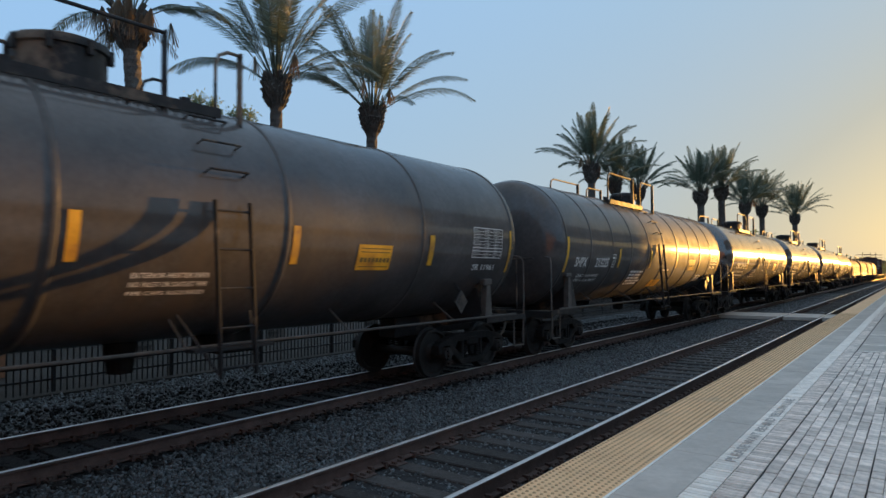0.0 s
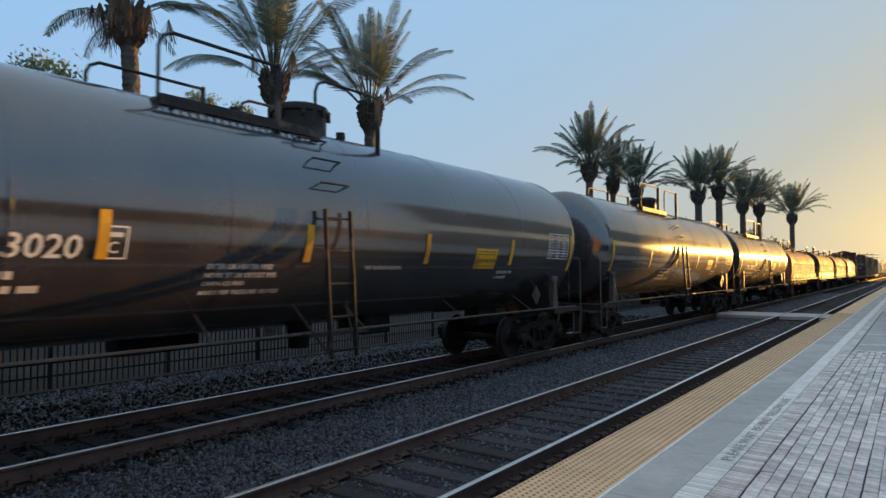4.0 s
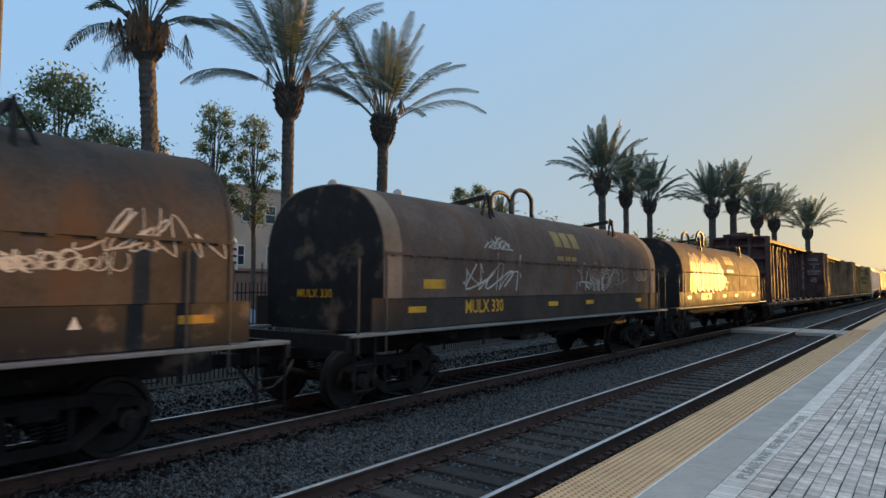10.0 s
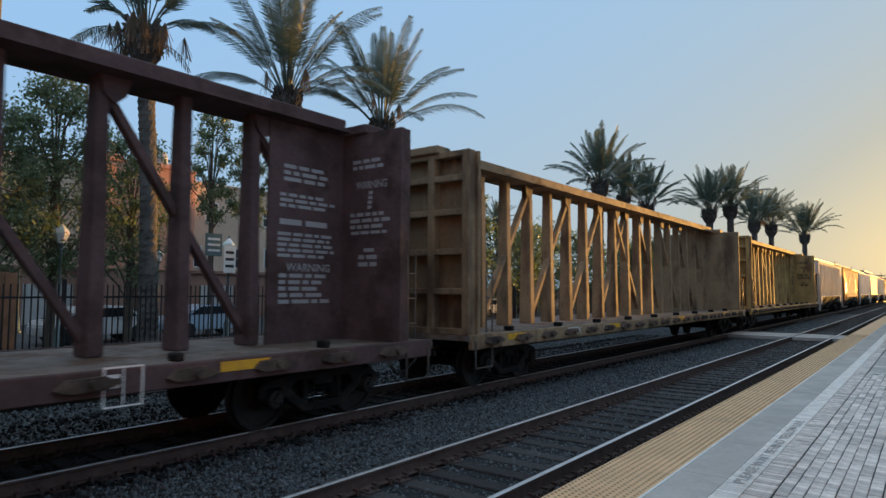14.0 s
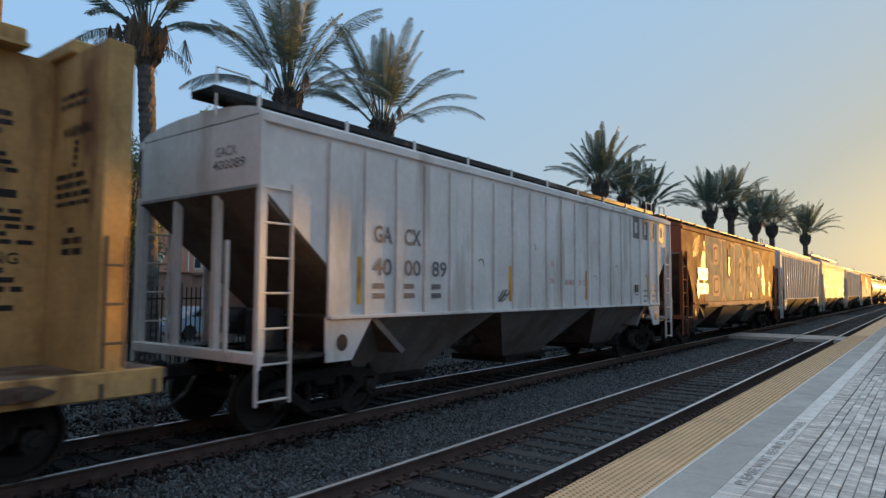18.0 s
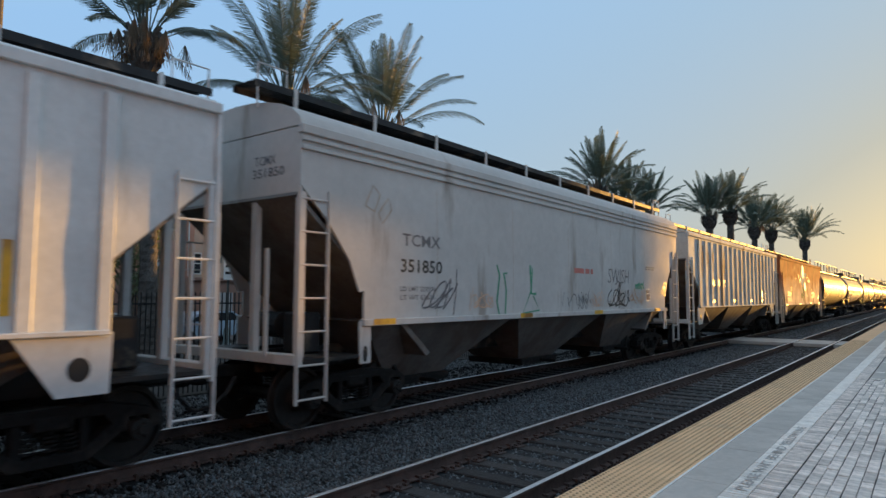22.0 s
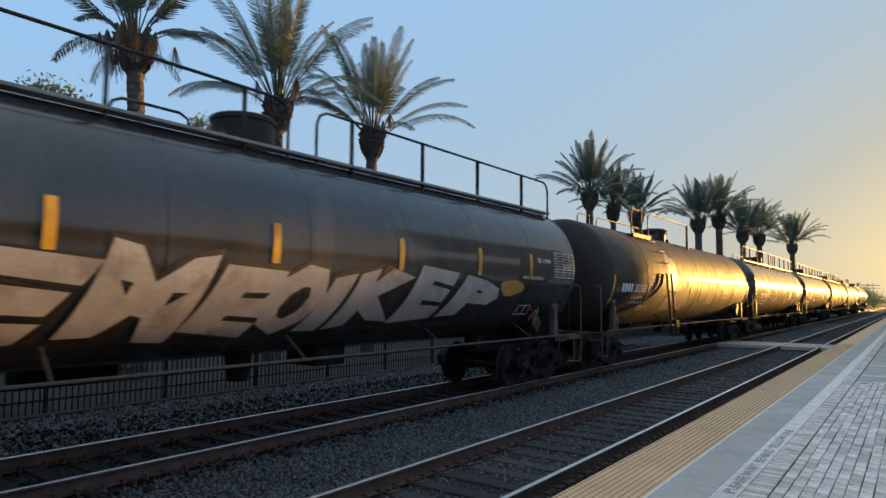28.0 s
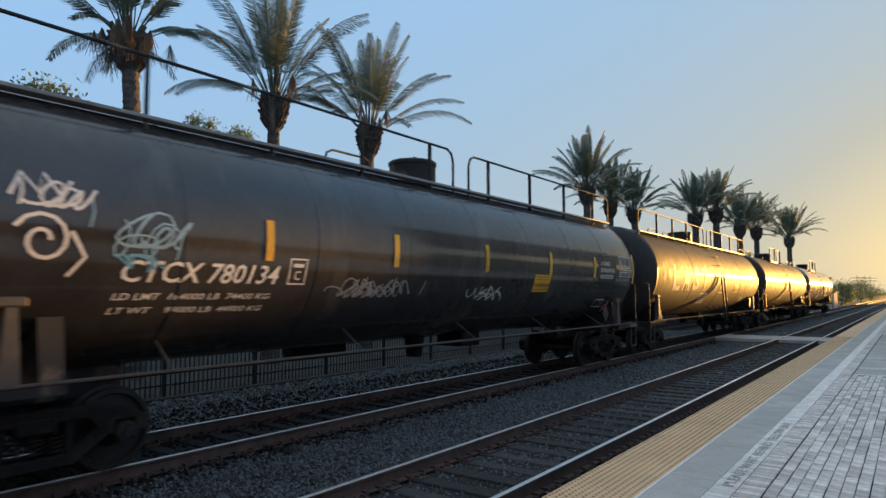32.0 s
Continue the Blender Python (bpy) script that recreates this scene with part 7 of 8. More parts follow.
LONG = (-8.3, -4.9, -2.4, 0.3, 3.0, 5.5, 8.3)
tank_car("long dark tank car with a railed walkway along its top", span(19), mid(19), mat="tankbrown", top="long", mark="58862", mark_at=(-6.4, -5.6), seed=11, bands=7, ladder_y=None, stripes=LONG, stripe_z=2.4, extra=tank19, lines=False, table=7.1, table_z=2.45)
tank_car("long black tank car with silver graffiti along its side", span(20), mid(20), mat="tanklate", top="long", mark="9369", mark_at=(-6.1, -5.3), mark_z=2.25, seed=12, bands=7, ladder_y=None, stripes=(-7.85, -5.2, -3.3, -0.6, 1.9, 4.2, 6.2), stripe_z=2.4, extra=tank20, lines=False, placard=None, table=7.3, table_z=2.45)
tank_car("dark tank car with ladder and grey primer patch", span(21), mid(21), mat="tankbrown", mark="201583", mark_at=(-6.75, -5.7), mark_z=2.18, seed=13, ladder_y=-3.95, rail=(-5.3, 0.93), stripes=(-8.4, -5.5, -2.55, -0.85, 0.57, 3.95, 6.03, 8.9), stripe_z=1.95, extra=tank21, lines=False, placard=4.08, table=7.9, manway=-0.3, weights=("LD LMT  165400 LB  75050 KG", "LT WT    97600 LB  44250 KG"))
tank_car("long black tank car with slanted white mark", span(22), mid(22), mat="tanklate", top="long", mark="CTCX 780115", mark_at=(-6.7, -4.6), seed=14, bands=7, ladder_y=None, italic=0.2, stripes=LONG, stripe_z=2.4, extra=tank22, lines=False, placard=2.7, table=7.2, table_z=2.45, weights=("LD LMT  164300 LB  74550 KG", "LT WT    98700 LB  44750 KG"))
tank_car("long black tank car with white and blue scrawls", span(23), mid(23), mat="tanklate", top="long", mark="CTCX 780134", mark_at=(-6.8, -4.7), seed=15, bands=7, ladder_y=None, italic=0.2, stripes=LONG, stripe_z=2.4, extra=tank23, lines=False, placard=2.3, table=7.2, table_z=2.45, weights=("LD LMT  164000 LB  74400 KG", "LT WT    99000 LB  44900 KG"))
tank_car("brown tank car with large pale letters on it", span(24), mid(24), mat="tankbrown", top="long", seed=16, bands=3, extra=tank24, ladder_y=0.0, stripes=LONG)
tank_car("brown tank car with three raised bands", span(25), mid(25), mat="tankbrown", top="mid", seed=17, bands=3, stripes=LONG)
tank_car("dark tank car, the last of the train", span(26), mid(26), top="mid", seed=18, bands=3, stripes=LONG)


# ---- palms and trees ----
def frond(vs, fs, base, yaw, pitch, length, droop, rnd, leaflets=34, width=0.5, blade=0.045):
    """One feather frond: a bent stalk with a row of narrow blades on each side."""
    d = Vector((math.cos(yaw) * math.cos(pitch), math.sin(yaw) * math.cos(pitch), math.sin(pitch)))
    side = Vector((-math.sin(yaw), math.cos(yaw), 0))
    p, pts = Vector(base), []
    n = 9
    for k in range(n + 1):
        pts.append((p.copy(), d.copy()))
        p = p + d * (length / n)
        d = (d + Vector((0, 0, -droop / n * (0.4 + 1.3 * k / n)))).normalized()
    for (a, da), (b, db) in zip(pts, pts[1:]):
        r = 0.035 * (1 - (a - Vector(base)).length / length * 0.8)
        i = len(vs)
        up = side.cross(da)
        for q, rr in ((a, r), (b, r * 0.9)):
            vs.extend([tuple(q + side * rr), tuple(q + up * rr * 0.6), tuple(q - side * rr), tuple(q - up * rr * 0.6)])
        fs.extend([(i + j, i + (j + 1) % 4, i + 4 + (j + 1) % 4, i + 4 + j) for j in range(4)])
    for k in range(leaflets):
        f = 0.3 + 0.7 * (k + rnd.random() * 0.6) / leaflets
        u = f * n
        i0 = min(int(u), n - 1)
        a, da = pts[i0]
        b, db = pts[i0 + 1]
        q, dd = a.lerp(b, u - i0), da.lerp(db, u - i0)
        wl = width * (math.sin(math.pi * min(1.0, 0.14 + f * 0.86)) ** 0.5 * 0.95 + 0.12) * rnd.uniform(0.8, 1.1)
        up = side.cross(dd).normalized()
        for s in (-1, 1):
            lift = rnd.uniform(0.05, 0.5)
            tip = q + (side * s * 0.72 + dd * 0.75 + up * lift * 0.5 + Vector((0, 0, -0.2))) * wl
            w = dd * blade
            i = len(vs)
            m = q.lerp(tip, 0.5) + up * 0.02
            vs.extend([tuple(q - w * 0.5), tuple(q + w * 0.5), tuple(m + w * 0.6), tuple(m - w * 0.6), tuple(tip)])
            fs.extend([(i, i + 1, i + 2, i + 3), (i + 3, i + 2, i + 4)])


def palm(x, y, height, crown, seed, fronds=46, lean=0.0, label="tall date palm with arching green fronds and dry stalks", skirt=2, leaflets=40, r0=0.25, sag=1.0):
    rnd = random.Random(seed)
    p = thing("palm_tree", label, "palm tree", "palms along the railway", pose(x, y, -0.4))
    h = height + 0.4
    bm = bmesh.new()
    n, rings = 16, []
    steps = int(h / 0.1)
    for k in range(steps + 1):
        f = k / steps
        r = r0 * (1.25 - 0.35 * min(1, f * 3)) * (1 + 0.05 * (k % 2))
        if f > 0.885:
            r = r0 * (0.95 + 0.75 * math.sin((f - 0.885) / 0.115 * math.pi * 0.84) ** 0.8) * rnd.uniform(0.94, 1.1)
        cx = lean * f * f
        rings.append([bm.verts.new((cx + r * math.cos(2 * math.pi * (j + 0.5 * (k % 2)) / n) * rnd.uniform(0.92, 1.08), r * math.sin(2 * math.pi * (j + 0.5 * (k % 2)) / n) * rnd.uniform(0.92, 1.08), h * f)) for j in range(n)])
    for a, b in zip(rings, rings[1:]):
        for j in range(n):
            bm.faces.new((a[j], a[(j + 1) % n], b[(j + 1) % n], b[j]))
    bm.faces.new(rings[-1])
    # cut frond bases, packed round the swollen head
    for k in range(110):
        a, f = k * 2.39996 + rnd.uniform(-0.2, 0.2), 0.885 + 0.12 * k / 110
        r = r0 * (0.8 + 0.75 * math.sin((f - 0.885) / 0.12 * math.pi * 0.84) ** 0.8)
        out = Vector((math.cos(a), math.sin(a), 0))
        q = Vector((lean * f * f, 0, h * f)) + out * r
        tip = q + (out * 0.55 + Vector((0, 0, 1))).normalized() * rnd.uniform(0.16, 0.34)
        bar(bm, q, tip + out * 0.04, rnd.uniform(0.07, 0.12), 0.05)
    part("trunk", bm, "trunk", p, "ringed brown trunk with cut frond bases")
    vs, fs = [], []
    for k in range(fronds):
        f = k / (fronds - 1)
        pitch = radians(87 - 50 * f ** 1.05 + rnd.uniform(-8, 8))
        yaw = k * 2.39996 + rnd.uniform(-0.25, 0.25)
        frond(vs, fs, (lean + 0.12 * math.cos(yaw), 0.12 * math.sin(yaw), h + 0.05 - 0.35 * f), yaw, pitch, crown * rnd.uniform(0.85, 1.08) * (1 - 0.12 * (f < 0.2)), (0.55 + 0.95 * f + rnd.uniform(-0.15, 0.3)) * sag, rnd, leaflets, 0.118 * crown, 1.75 / leaflets if leaflets > 44 else 0.045)
    part("crown", raw("crown", vs, fs, "frond"), None, p, "crown of feathered green fronds", kind="stuff")
    vs, fs = [], []
    for k in range(4 if skirt > 3 else 0):
        yaw = rnd.uniform(0, 6.283)
        frond(vs, fs, (lean + 0.2 * math.cos(yaw), 0.2 * math.sin(yaw), h - 0.25), yaw, radians(rnd.uniform(-15, 45)), crown * rnd.uniform(0.3, 0.5), rnd.uniform(1.2, 2.6), rnd, 16, 0.10 * crown, 0.03)
    # hanging fruit stalks
    for k in range(skirt):
        yaw = rnd.uniform(0, 6.283)
        out = rnd.uniform(0.35, 0.8) if skirt < 4 else rnd.uniform(0.6, 1.3)
        bx, by, bz = lean + out * math.cos(yaw), out * math.sin(yaw), h + (rnd.uniform(0.5, 1.0) if skirt < 4 else rnd.uniform(-0.3, 0.35))
        for j in range(26):
            dx, dy = rnd.uniform(-0.2, 0.2), rnd.uniform(-0.2, 0.2)
            ln = rnd.uniform(0.4, 0.85)
            i = len(vs)
            vs.extend([(bx - 0.012, by, bz), (bx + 0.012, by, bz), (bx + dx + 0.012, by + dy, bz - ln), (bx + dx - 0.012, by + dy, bz - ln)])
            fs.append((i, i + 1, i + 2, i + 3))
    part("dry_stalk", raw("dry_stalk", vs, fs, "deadfrond"), None, p, "dry orange-brown stalks and dead fronds", kind="stuff")
    return p


palm(-16.75, 8.92, 9.3, 3.3, 1, 26, -0.8, "tall palm with a leaning trunk and hanging dry skirt", 20, 50, 0.24)
palm(-17.0, 13.61, 8.5, 4.2, 2, 30, 0.0, skirt=3, leaflets=70, r0=0.215, sag=1.15)
palm(-17.0, 18.17, 8.4, 4.2, 3, 30, 0.1, skirt=3, leaflets=70, r0=0.225, sag=1.05)
palm(-16.0, 36.9, 8.5, 3.7, 4, 36, 0.0, leaflets=40, r0=0.24)
palm(-16.5, 42.0, 8.2, 3.4, 5, 34, 0.0, leaflets=38, r0=0.2)
palm(-16.5, 46.6, 8.2, 3.6, 6, 36, 0.0, leaflets=38, r0=0.22)
palm(-14.5, 55.8, 8.6, 3.9, 7, 42, 0.0, leaflets=38, r0=0.3)
palm(-13.5, 58.6, 9.2, 3.9, 8, 42, 0.0, leaflets=38, r0=0.3)
palm(-13.6, 68.5, 8.6, 4.2, 9, 42, 0.0, leaflets=38, r0=0.28)
palm(-12.9, 73.0, 8.6, 4.2, 10, 42, 0.0, leaflets=38, r0=0.28)
palm(-12.6, 93.0, 9.0, 4.9, 11, 54, 0.0, leaflets=38, r0=0.32)
palm(-33.0, 52.0, 8.4, 2.6, 12, 30, 0.0, leaflets=22, r0=0.22)


def tree(x, y, height, spread, seed, leaves=5000, leaf=0.11, low=0.35, label="leafy street tree with an uneven crown", trunk=0.16, clumps=26):
    rnd = random.Random(seed)
    g = np.random.default_rng(seed)
    t = thing("tree", label, "tree", "trees beyond the fence", pose(x, y, -0.4))
    bm = bmesh.new()
    tips = []
    pipe(bm, [(0, 0, 0), (0.05, 0.03, height * 0.2), (-0.04, 0.06, height * 0.42), (0.0, 0.0, height * 0.6)], trunk, 9)
    for k in range(clumps):
        a = k * 2.39996
        f = (k + 0.5) / clumps
        z = height * (low + (0.97 - low) * f)
        r = spread * math.sin(math.pi * (0.12 + 0.84 * f)) ** 0.7 * rnd.uniform(0.35, 1.0)
        tip = (r * math.cos(a), r * math.sin(a), z)
        tips.append(tip)
        z0 = max(height * 0.2, z - r * 0.9 - 0.5)
        pipe(bm, [(0, 0, min(z0, height * 0.58)), (tip[0] * 0.45, tip[1] * 0.45, z0 * 0.45 + z * 0.55), tip], trunk * 0.22, 5)
    part("trunk", bm, "bark", t, "brown trunk with limbs", smooth=True)
    c = np.array(tips)[g.integers(0, len(tips), leaves)]
    rad = spread * 0.33
    d = g.normal(size=(leaves, 3))
    d /= np.linalg.norm(d, axis=1)[:, None]
    pos = c + d * rad * np.abs(g.normal(0.62, 0.4, (leaves, 1))) * np.array([1, 1, 0.9])
    u = g.normal(size=(leaves, 3))
    u /= np.linalg.norm(u, axis=1)[:, None]
    w = np.cross(u, g.normal(size=(leaves, 3)))
    w /= np.linalg.norm(w, axis=1)[:, None]
    s = leaf * g.uniform(0.7, 1.3, (leaves, 1))
    q = np.stack([pos - u * s, pos + w * s * 0.42, pos + u * s, pos - w * s * 0.42], 1).reshape(-1, 3)
    me = raw("crown", q.tolist(), [(4 * i, 4 * i + 1, 4 * i + 2, 4 * i + 3) for i in range(leaves)], "leaf")
    part("crown", me, None, t, "crown of small green leaves", kind="stuff")
    return t


tree(-25.5, 9.9, 10.3, 2.2, 21, 13000, 0.09, 0.3)
tree(-25.0, 7.4, 8.3, 2.2, 22, 11000, 0.09, 0.3)
tree(-26.0, 13.0, 8.7, 1.9, 23, 8000, 0.09, 0.3)
tree(-23.5, 4.0, 8.8, 2.6, 31, 10000, 0.09, 0.25)
tree(-27.5, 17.6, 11.3, 1.3, 24, 5200, 0.085, 0.5, trunk=0.12)
tree(-27.5, 19.9, 11.2, 1.25, 25, 4600, 0.085, 0.5, trunk=0.12)
tree(-45, 66, 15.2, 1.8, 47, 6500, 0.13, 0.5, "slim tall tree behind the houses", clumps=34)
tree(-45, 62, 14.3, 1.5, 48, 5500, 0.13, 0.5, "slim tall tree behind the houses", clumps=34)
for i, (x, y, h, s) in enumerate(((-33, 44, 8.2, 3.4), (-34, 50, 9.0, 4.0), (-33, 56, 8.6, 4.0), (-35, 63, 9.6, 4.4), (-33, 70, 9.2, 4.2), (-31, 79, 8.4, 4.0), (-28, 90, 8.0, 4.0))):
    tree(x, y, h, s, 40 + i, 5200, 0.2, 0.08, "dense dark green tree behind the car park", 0.2, 30)
for i, (x, y, h, s) in enumerate(((-17.5, 47, 5.6, 2.1), (-19, 56, 6.6, 2.6), (-17.5, 63, 6.8, 2.6), (-17, 72, 6.6, 2.8), (-16, 84, 6.8, 3.0), (-16, 100, 6.5, 3.4), (-12.5, 121, 4.0, 2.6), (-11.5, 150, 4.4, 3.6), (-10.5, 190, 5.0, 4.5))):
    tree(x, y, h, s, 60 + i, 3600, 0.19, 0.2, "rounded green tree beside the line", 0.14, 24)

# ---- beyond the fence ----
fence = tagged(new("fence"), "black iron picket fence on steel posts", kind="structure")
bm = bmesh.new()
box(bm, -0.011, 0.011, -0.011, 0.011, -0.25, 2.0)
PICKET = finish(bm, "picket", "iron_fence")
bm = bmesh.new()
box(bm, -0.035, 0.035, -0.035, 0.035, -0.4, 2.1, bevel=0.008)
POST = finish(bm, "post", "iron_fence")
FX = -13.3
for k in range(300):
    part("picket", PICKET, None, fence).location = (FX, 3.0 + 0.115 * k, 0)
for k in range(46):
    part("post", POST, None, fence).location = (FX, 0.6 + 2.4 * k, 0)
bm = bmesh.new()
for z in (0.0, 1.75):
    box(bm, FX - 0.018, FX + 0.018, -20, 160, z - 0.02, z + 0.02)
part("rail", bm, "iron_fence", fence)
vs, fs = [], []
for y in [3.0 - 0.115 * k for k in range(1, 90)] + [37.5 + 0.115 * k for k in range(700)]:
    i = len(vs)
    vs += [(FX + a, y + b, z) for z in (-0.25, 2.0) for a, b in ((-0.011, -0.011), (0.011, -0.011), (0.011, 0.011), (-0.011, 0.011))]
    fs += [(i + j, i + (j + 1) % 4, i + 4 + (j + 1) % 4, i + 4 + j) for j in range(4)]
part("far_picket", raw("far_picket", vs, fs, "iron_fence"), None, fence, kind="stuff")

opal = bpy.data.materials.new("opal_glass")
opal.use_nodes = True
ob_ = opal.node_tree.nodes["Principled BSDF"]
ob_.inputs["Base Color"].default_value, ob_.inputs["Roughness"].default_value = (0.8, 0.79, 0.76, 1), 0.25
ob_.inputs["Subsurface Weight"].default_value = 0.3
M["opal"] = opal


def street_lamp(x, y):
    p = thing("street_lamp", "old-style street lamp with a faceted white globe", "street lamp", "street lamps", pose(x, y, -0.36))
    bm = bmesh.new()
    turned(bm, [(0.0, 0.0), (0.2, 0.0), (0.2, 0.12), (0.14, 0.2), (0.13, 0.75), (0.08, 0.85), (0.055, 1.0), (0.045, 3.55), (0.07, 3.6), (0.05, 3.68), (0.12, 3.78), (0.12, 3.84), (0.0, 3.84)], 12)
    part("pole", bm, "greenpaint", p, smooth=True)
    bm = bmesh.new()
    turned(bm, [(0.0, 3.84), (0.13, 3.84), (0.27, 4.2), (0.25, 4.27), (0.03, 4.52), (0.0, 4.52)], 6)
    part("globe", bm, "opal", p, "faceted milky glass globe")
    bm = bmesh.new()
    turned(bm, [(0.0, 4.5), (0.04, 4.5), (0.05, 4.56), (0.0, 4.66)], 8)
    part("finial", bm, "greenpaint", p)


for x, y in ((-24.3, 9.7), (-24.8, 16.8), (-25.0, 23.6), (-24.8, 30.05), (-24.8, 37.0), (-36.2, 19.8), (-36.0, 12.5)):
    street_lamp(x, y)


def window(wall_, x, y, z, w, h):
    win = part("window", finish_frame(x, y, z, w, h), None, wall_, "white-framed window")
    bm = bmesh.new()
    box(bm, x - 0.02, x + 0.02, y + 0.03, y + w - 0.03, z + 0.03, z + h - 0.03)
    part("pane", bm, "glass", win)


def finish_frame(x, y, z, w, h):
    bm = bmesh.new()
    for a, b, c, d in ((y, y + w, z, z + 0.09), (y, y + w, z + h - 0.09, z + h), (y, y + 0.09, z, z + h), (y + w - 0.09, y + w, z, z + h), (y, y + w, z + h / 2 - 0.03, z + h / 2 + 0.03)):
        box(bm, x - 0.03, x + 0.06, a, b, c, d)
    return finish(bm, "window", "frame_w")


def block(h, name, x0, x1, y0, y1, z0, z1, mat):
    bm = bmesh.new()
    box(bm, x0, x1, y0, y1, z0, z1, bevel=0.03)
    return part(name, bm, mat, h)


def townhouse(y0, y1, front, colour, top, tower=None, label="three-storey stucco townhouse", dome=True, wins=()):
    h = thing("townhouse", label, "house", "row of townhouses", pose(0, 0, 0))
    w = block(h, "wall", -56, front, y0, y1, 3.1, top, colour)
    block(h, "ground_floor", -56, front - 0.12, y0, y1, -0.4, 3.1, "stucco_d")
    block(h, "cornice", -56, front + 0.14, y0 - 0.05, y1 + 0.05, top, top + 0.22, colour)
    block(h, "string_course", front - 0.1, front + 0.12, y0, y1, 2.95, 3.2, "stucco_d")
    if tower:
        a, b, f, c = tower
        block(h, "bay", front, f, a, b, 3.1, top + 0.5, c)
        block(h, "bay_cap", front, f + 0.1, a - 0.1, b + 0.1, top + 0.5, top + 0.68, c)
        block(h, "doorway", front, f - 0.2, a, b, -0.4, 3.1, "stucco_d")
        for y in (a + 0.3, b - 0.5):
            block(h, "drainpipe", f, f + 0.07, y, y + 0.09, 3.2, top + 0.2, "frame_w")
        if dome:
            ym = (a + b) / 2
            block(h, "pedestal", front - 1.4, front - 0.1, ym - 0.75, ym + 0.75, top + 0.2, top + 1.15, c)
            bm = bmesh.new()
            turned(bm, [(0.0, 1.0)] + [(0.52 * math.sin(k * 0.26), 0.45 + 0.55 * math.cos(k * 0.26)) for k in range(1, 7)] + [(0.52, 0.0), (0.0, 0.0)], 16, Matrix.Translation((front - 0.75, ym, top + 1.15)))
            part("chimney_cap", bm, "stucco_g", h, smooth=True)
    for y, z, ww, hh in wins:
        fx = front
        if tower and tower[0] <= y < tower[1]:
            fx = tower[2]
        window(h, fx + 0.01, y, z, ww, hh)
    for k in range(int((y1 - y0) / 4.2)):
        block(h, "garage_door", front - 0.13, front - 0.06, y0 + 0.8 + 4.2 * k, y0 + 3.6 + 4.2 * k, -0.36, 2.1, "stucco_g")
    return h


townhouse(10, 21.5, -42.5, "stucco_t", 9.6, (18.5, 21.3, -41.6, "stucco_o"), "three-storey tan stucco townhouse", True, [(12, 3.6, 1.1, 1.7), (15, 6.7, 1.1, 1.7), (12, 6.7, 1.1, 1.7)])
townhouse(21.5, 33.5, -42.5, "stucco_t", 9.5, (21.9, 25.1, -41.2, "stucco_o"), "three-storey tan stucco townhouse with an orange bay", True,
          [(23.0, 6.3, 0.9, 1.8), (26.7, 6.7, 1.1, 1.6), (25.8, 3.4, 0.7, 1.6), (28.6, 3.4, 1.4, 1.6), (29.6, 6.8, 1.2, 1.5), (32.0, 3.5, 1.0, 1.6), (31.8, 6.8, 1.1, 1.5)])
townhouse(33.5, 46.0, -42.5, "stucco_g", 9.4, (37.0, 42.6, -40.6, "stucco_o"), "three-storey grey townhouse with a broad orange bay", True,
          [(35.0, 6.6, 1.2, 1.5), (34.4, 3.6, 1.0, 1.6), (38.7, 6.5, 0.75, 1.8), (40.3, 6.5, 0.75, 1.8), (38.7, 3.8, 0.75, 1.4), (40.3, 3.8, 0.75, 1.4), (44.0, 3.5, 0.9, 1.6), (44.0, 6.7, 0.9, 1.5)])
townhouse(46.0, 52.0, -42.5, "stucco_t", 9.6, (47.2, 50.2, -41.2, "stucco_o"), "three-storey tan townhouse at the row's end", True, [(48.2, 6.5, 0.9, 1.7), (48.2, 3.6, 0.9, 1.7)])
townhouse(-12, 10, -44.0, "stucco_d", 8.2, None, "brown stucco townhouse behind the trees", False, [(2, 3.6, 1.2, 1.6), (6, 3.6, 1.2, 1.6), (4, 6.2, 1.2, 1.5)])

M["carwhite"] = material("white_car_paint", (0.7, 0.7, 0.69), 0.25, var=0.05, bump=0.0, coat=0.5)
M["carblue"] = material("pale_blue_car_paint", (0.35, 0.45, 0.55), 0.25, var=0.05, bump=0.0, coat=0.5)
M["cardark"] = material("dark_car_paint", (0.05, 0.05, 0.055), 0.25, var=0.05, bump=0.0, coat=0.5)
M["rubber"] = plain("rubber", (0.02, 0.02, 0.02), 0.8)


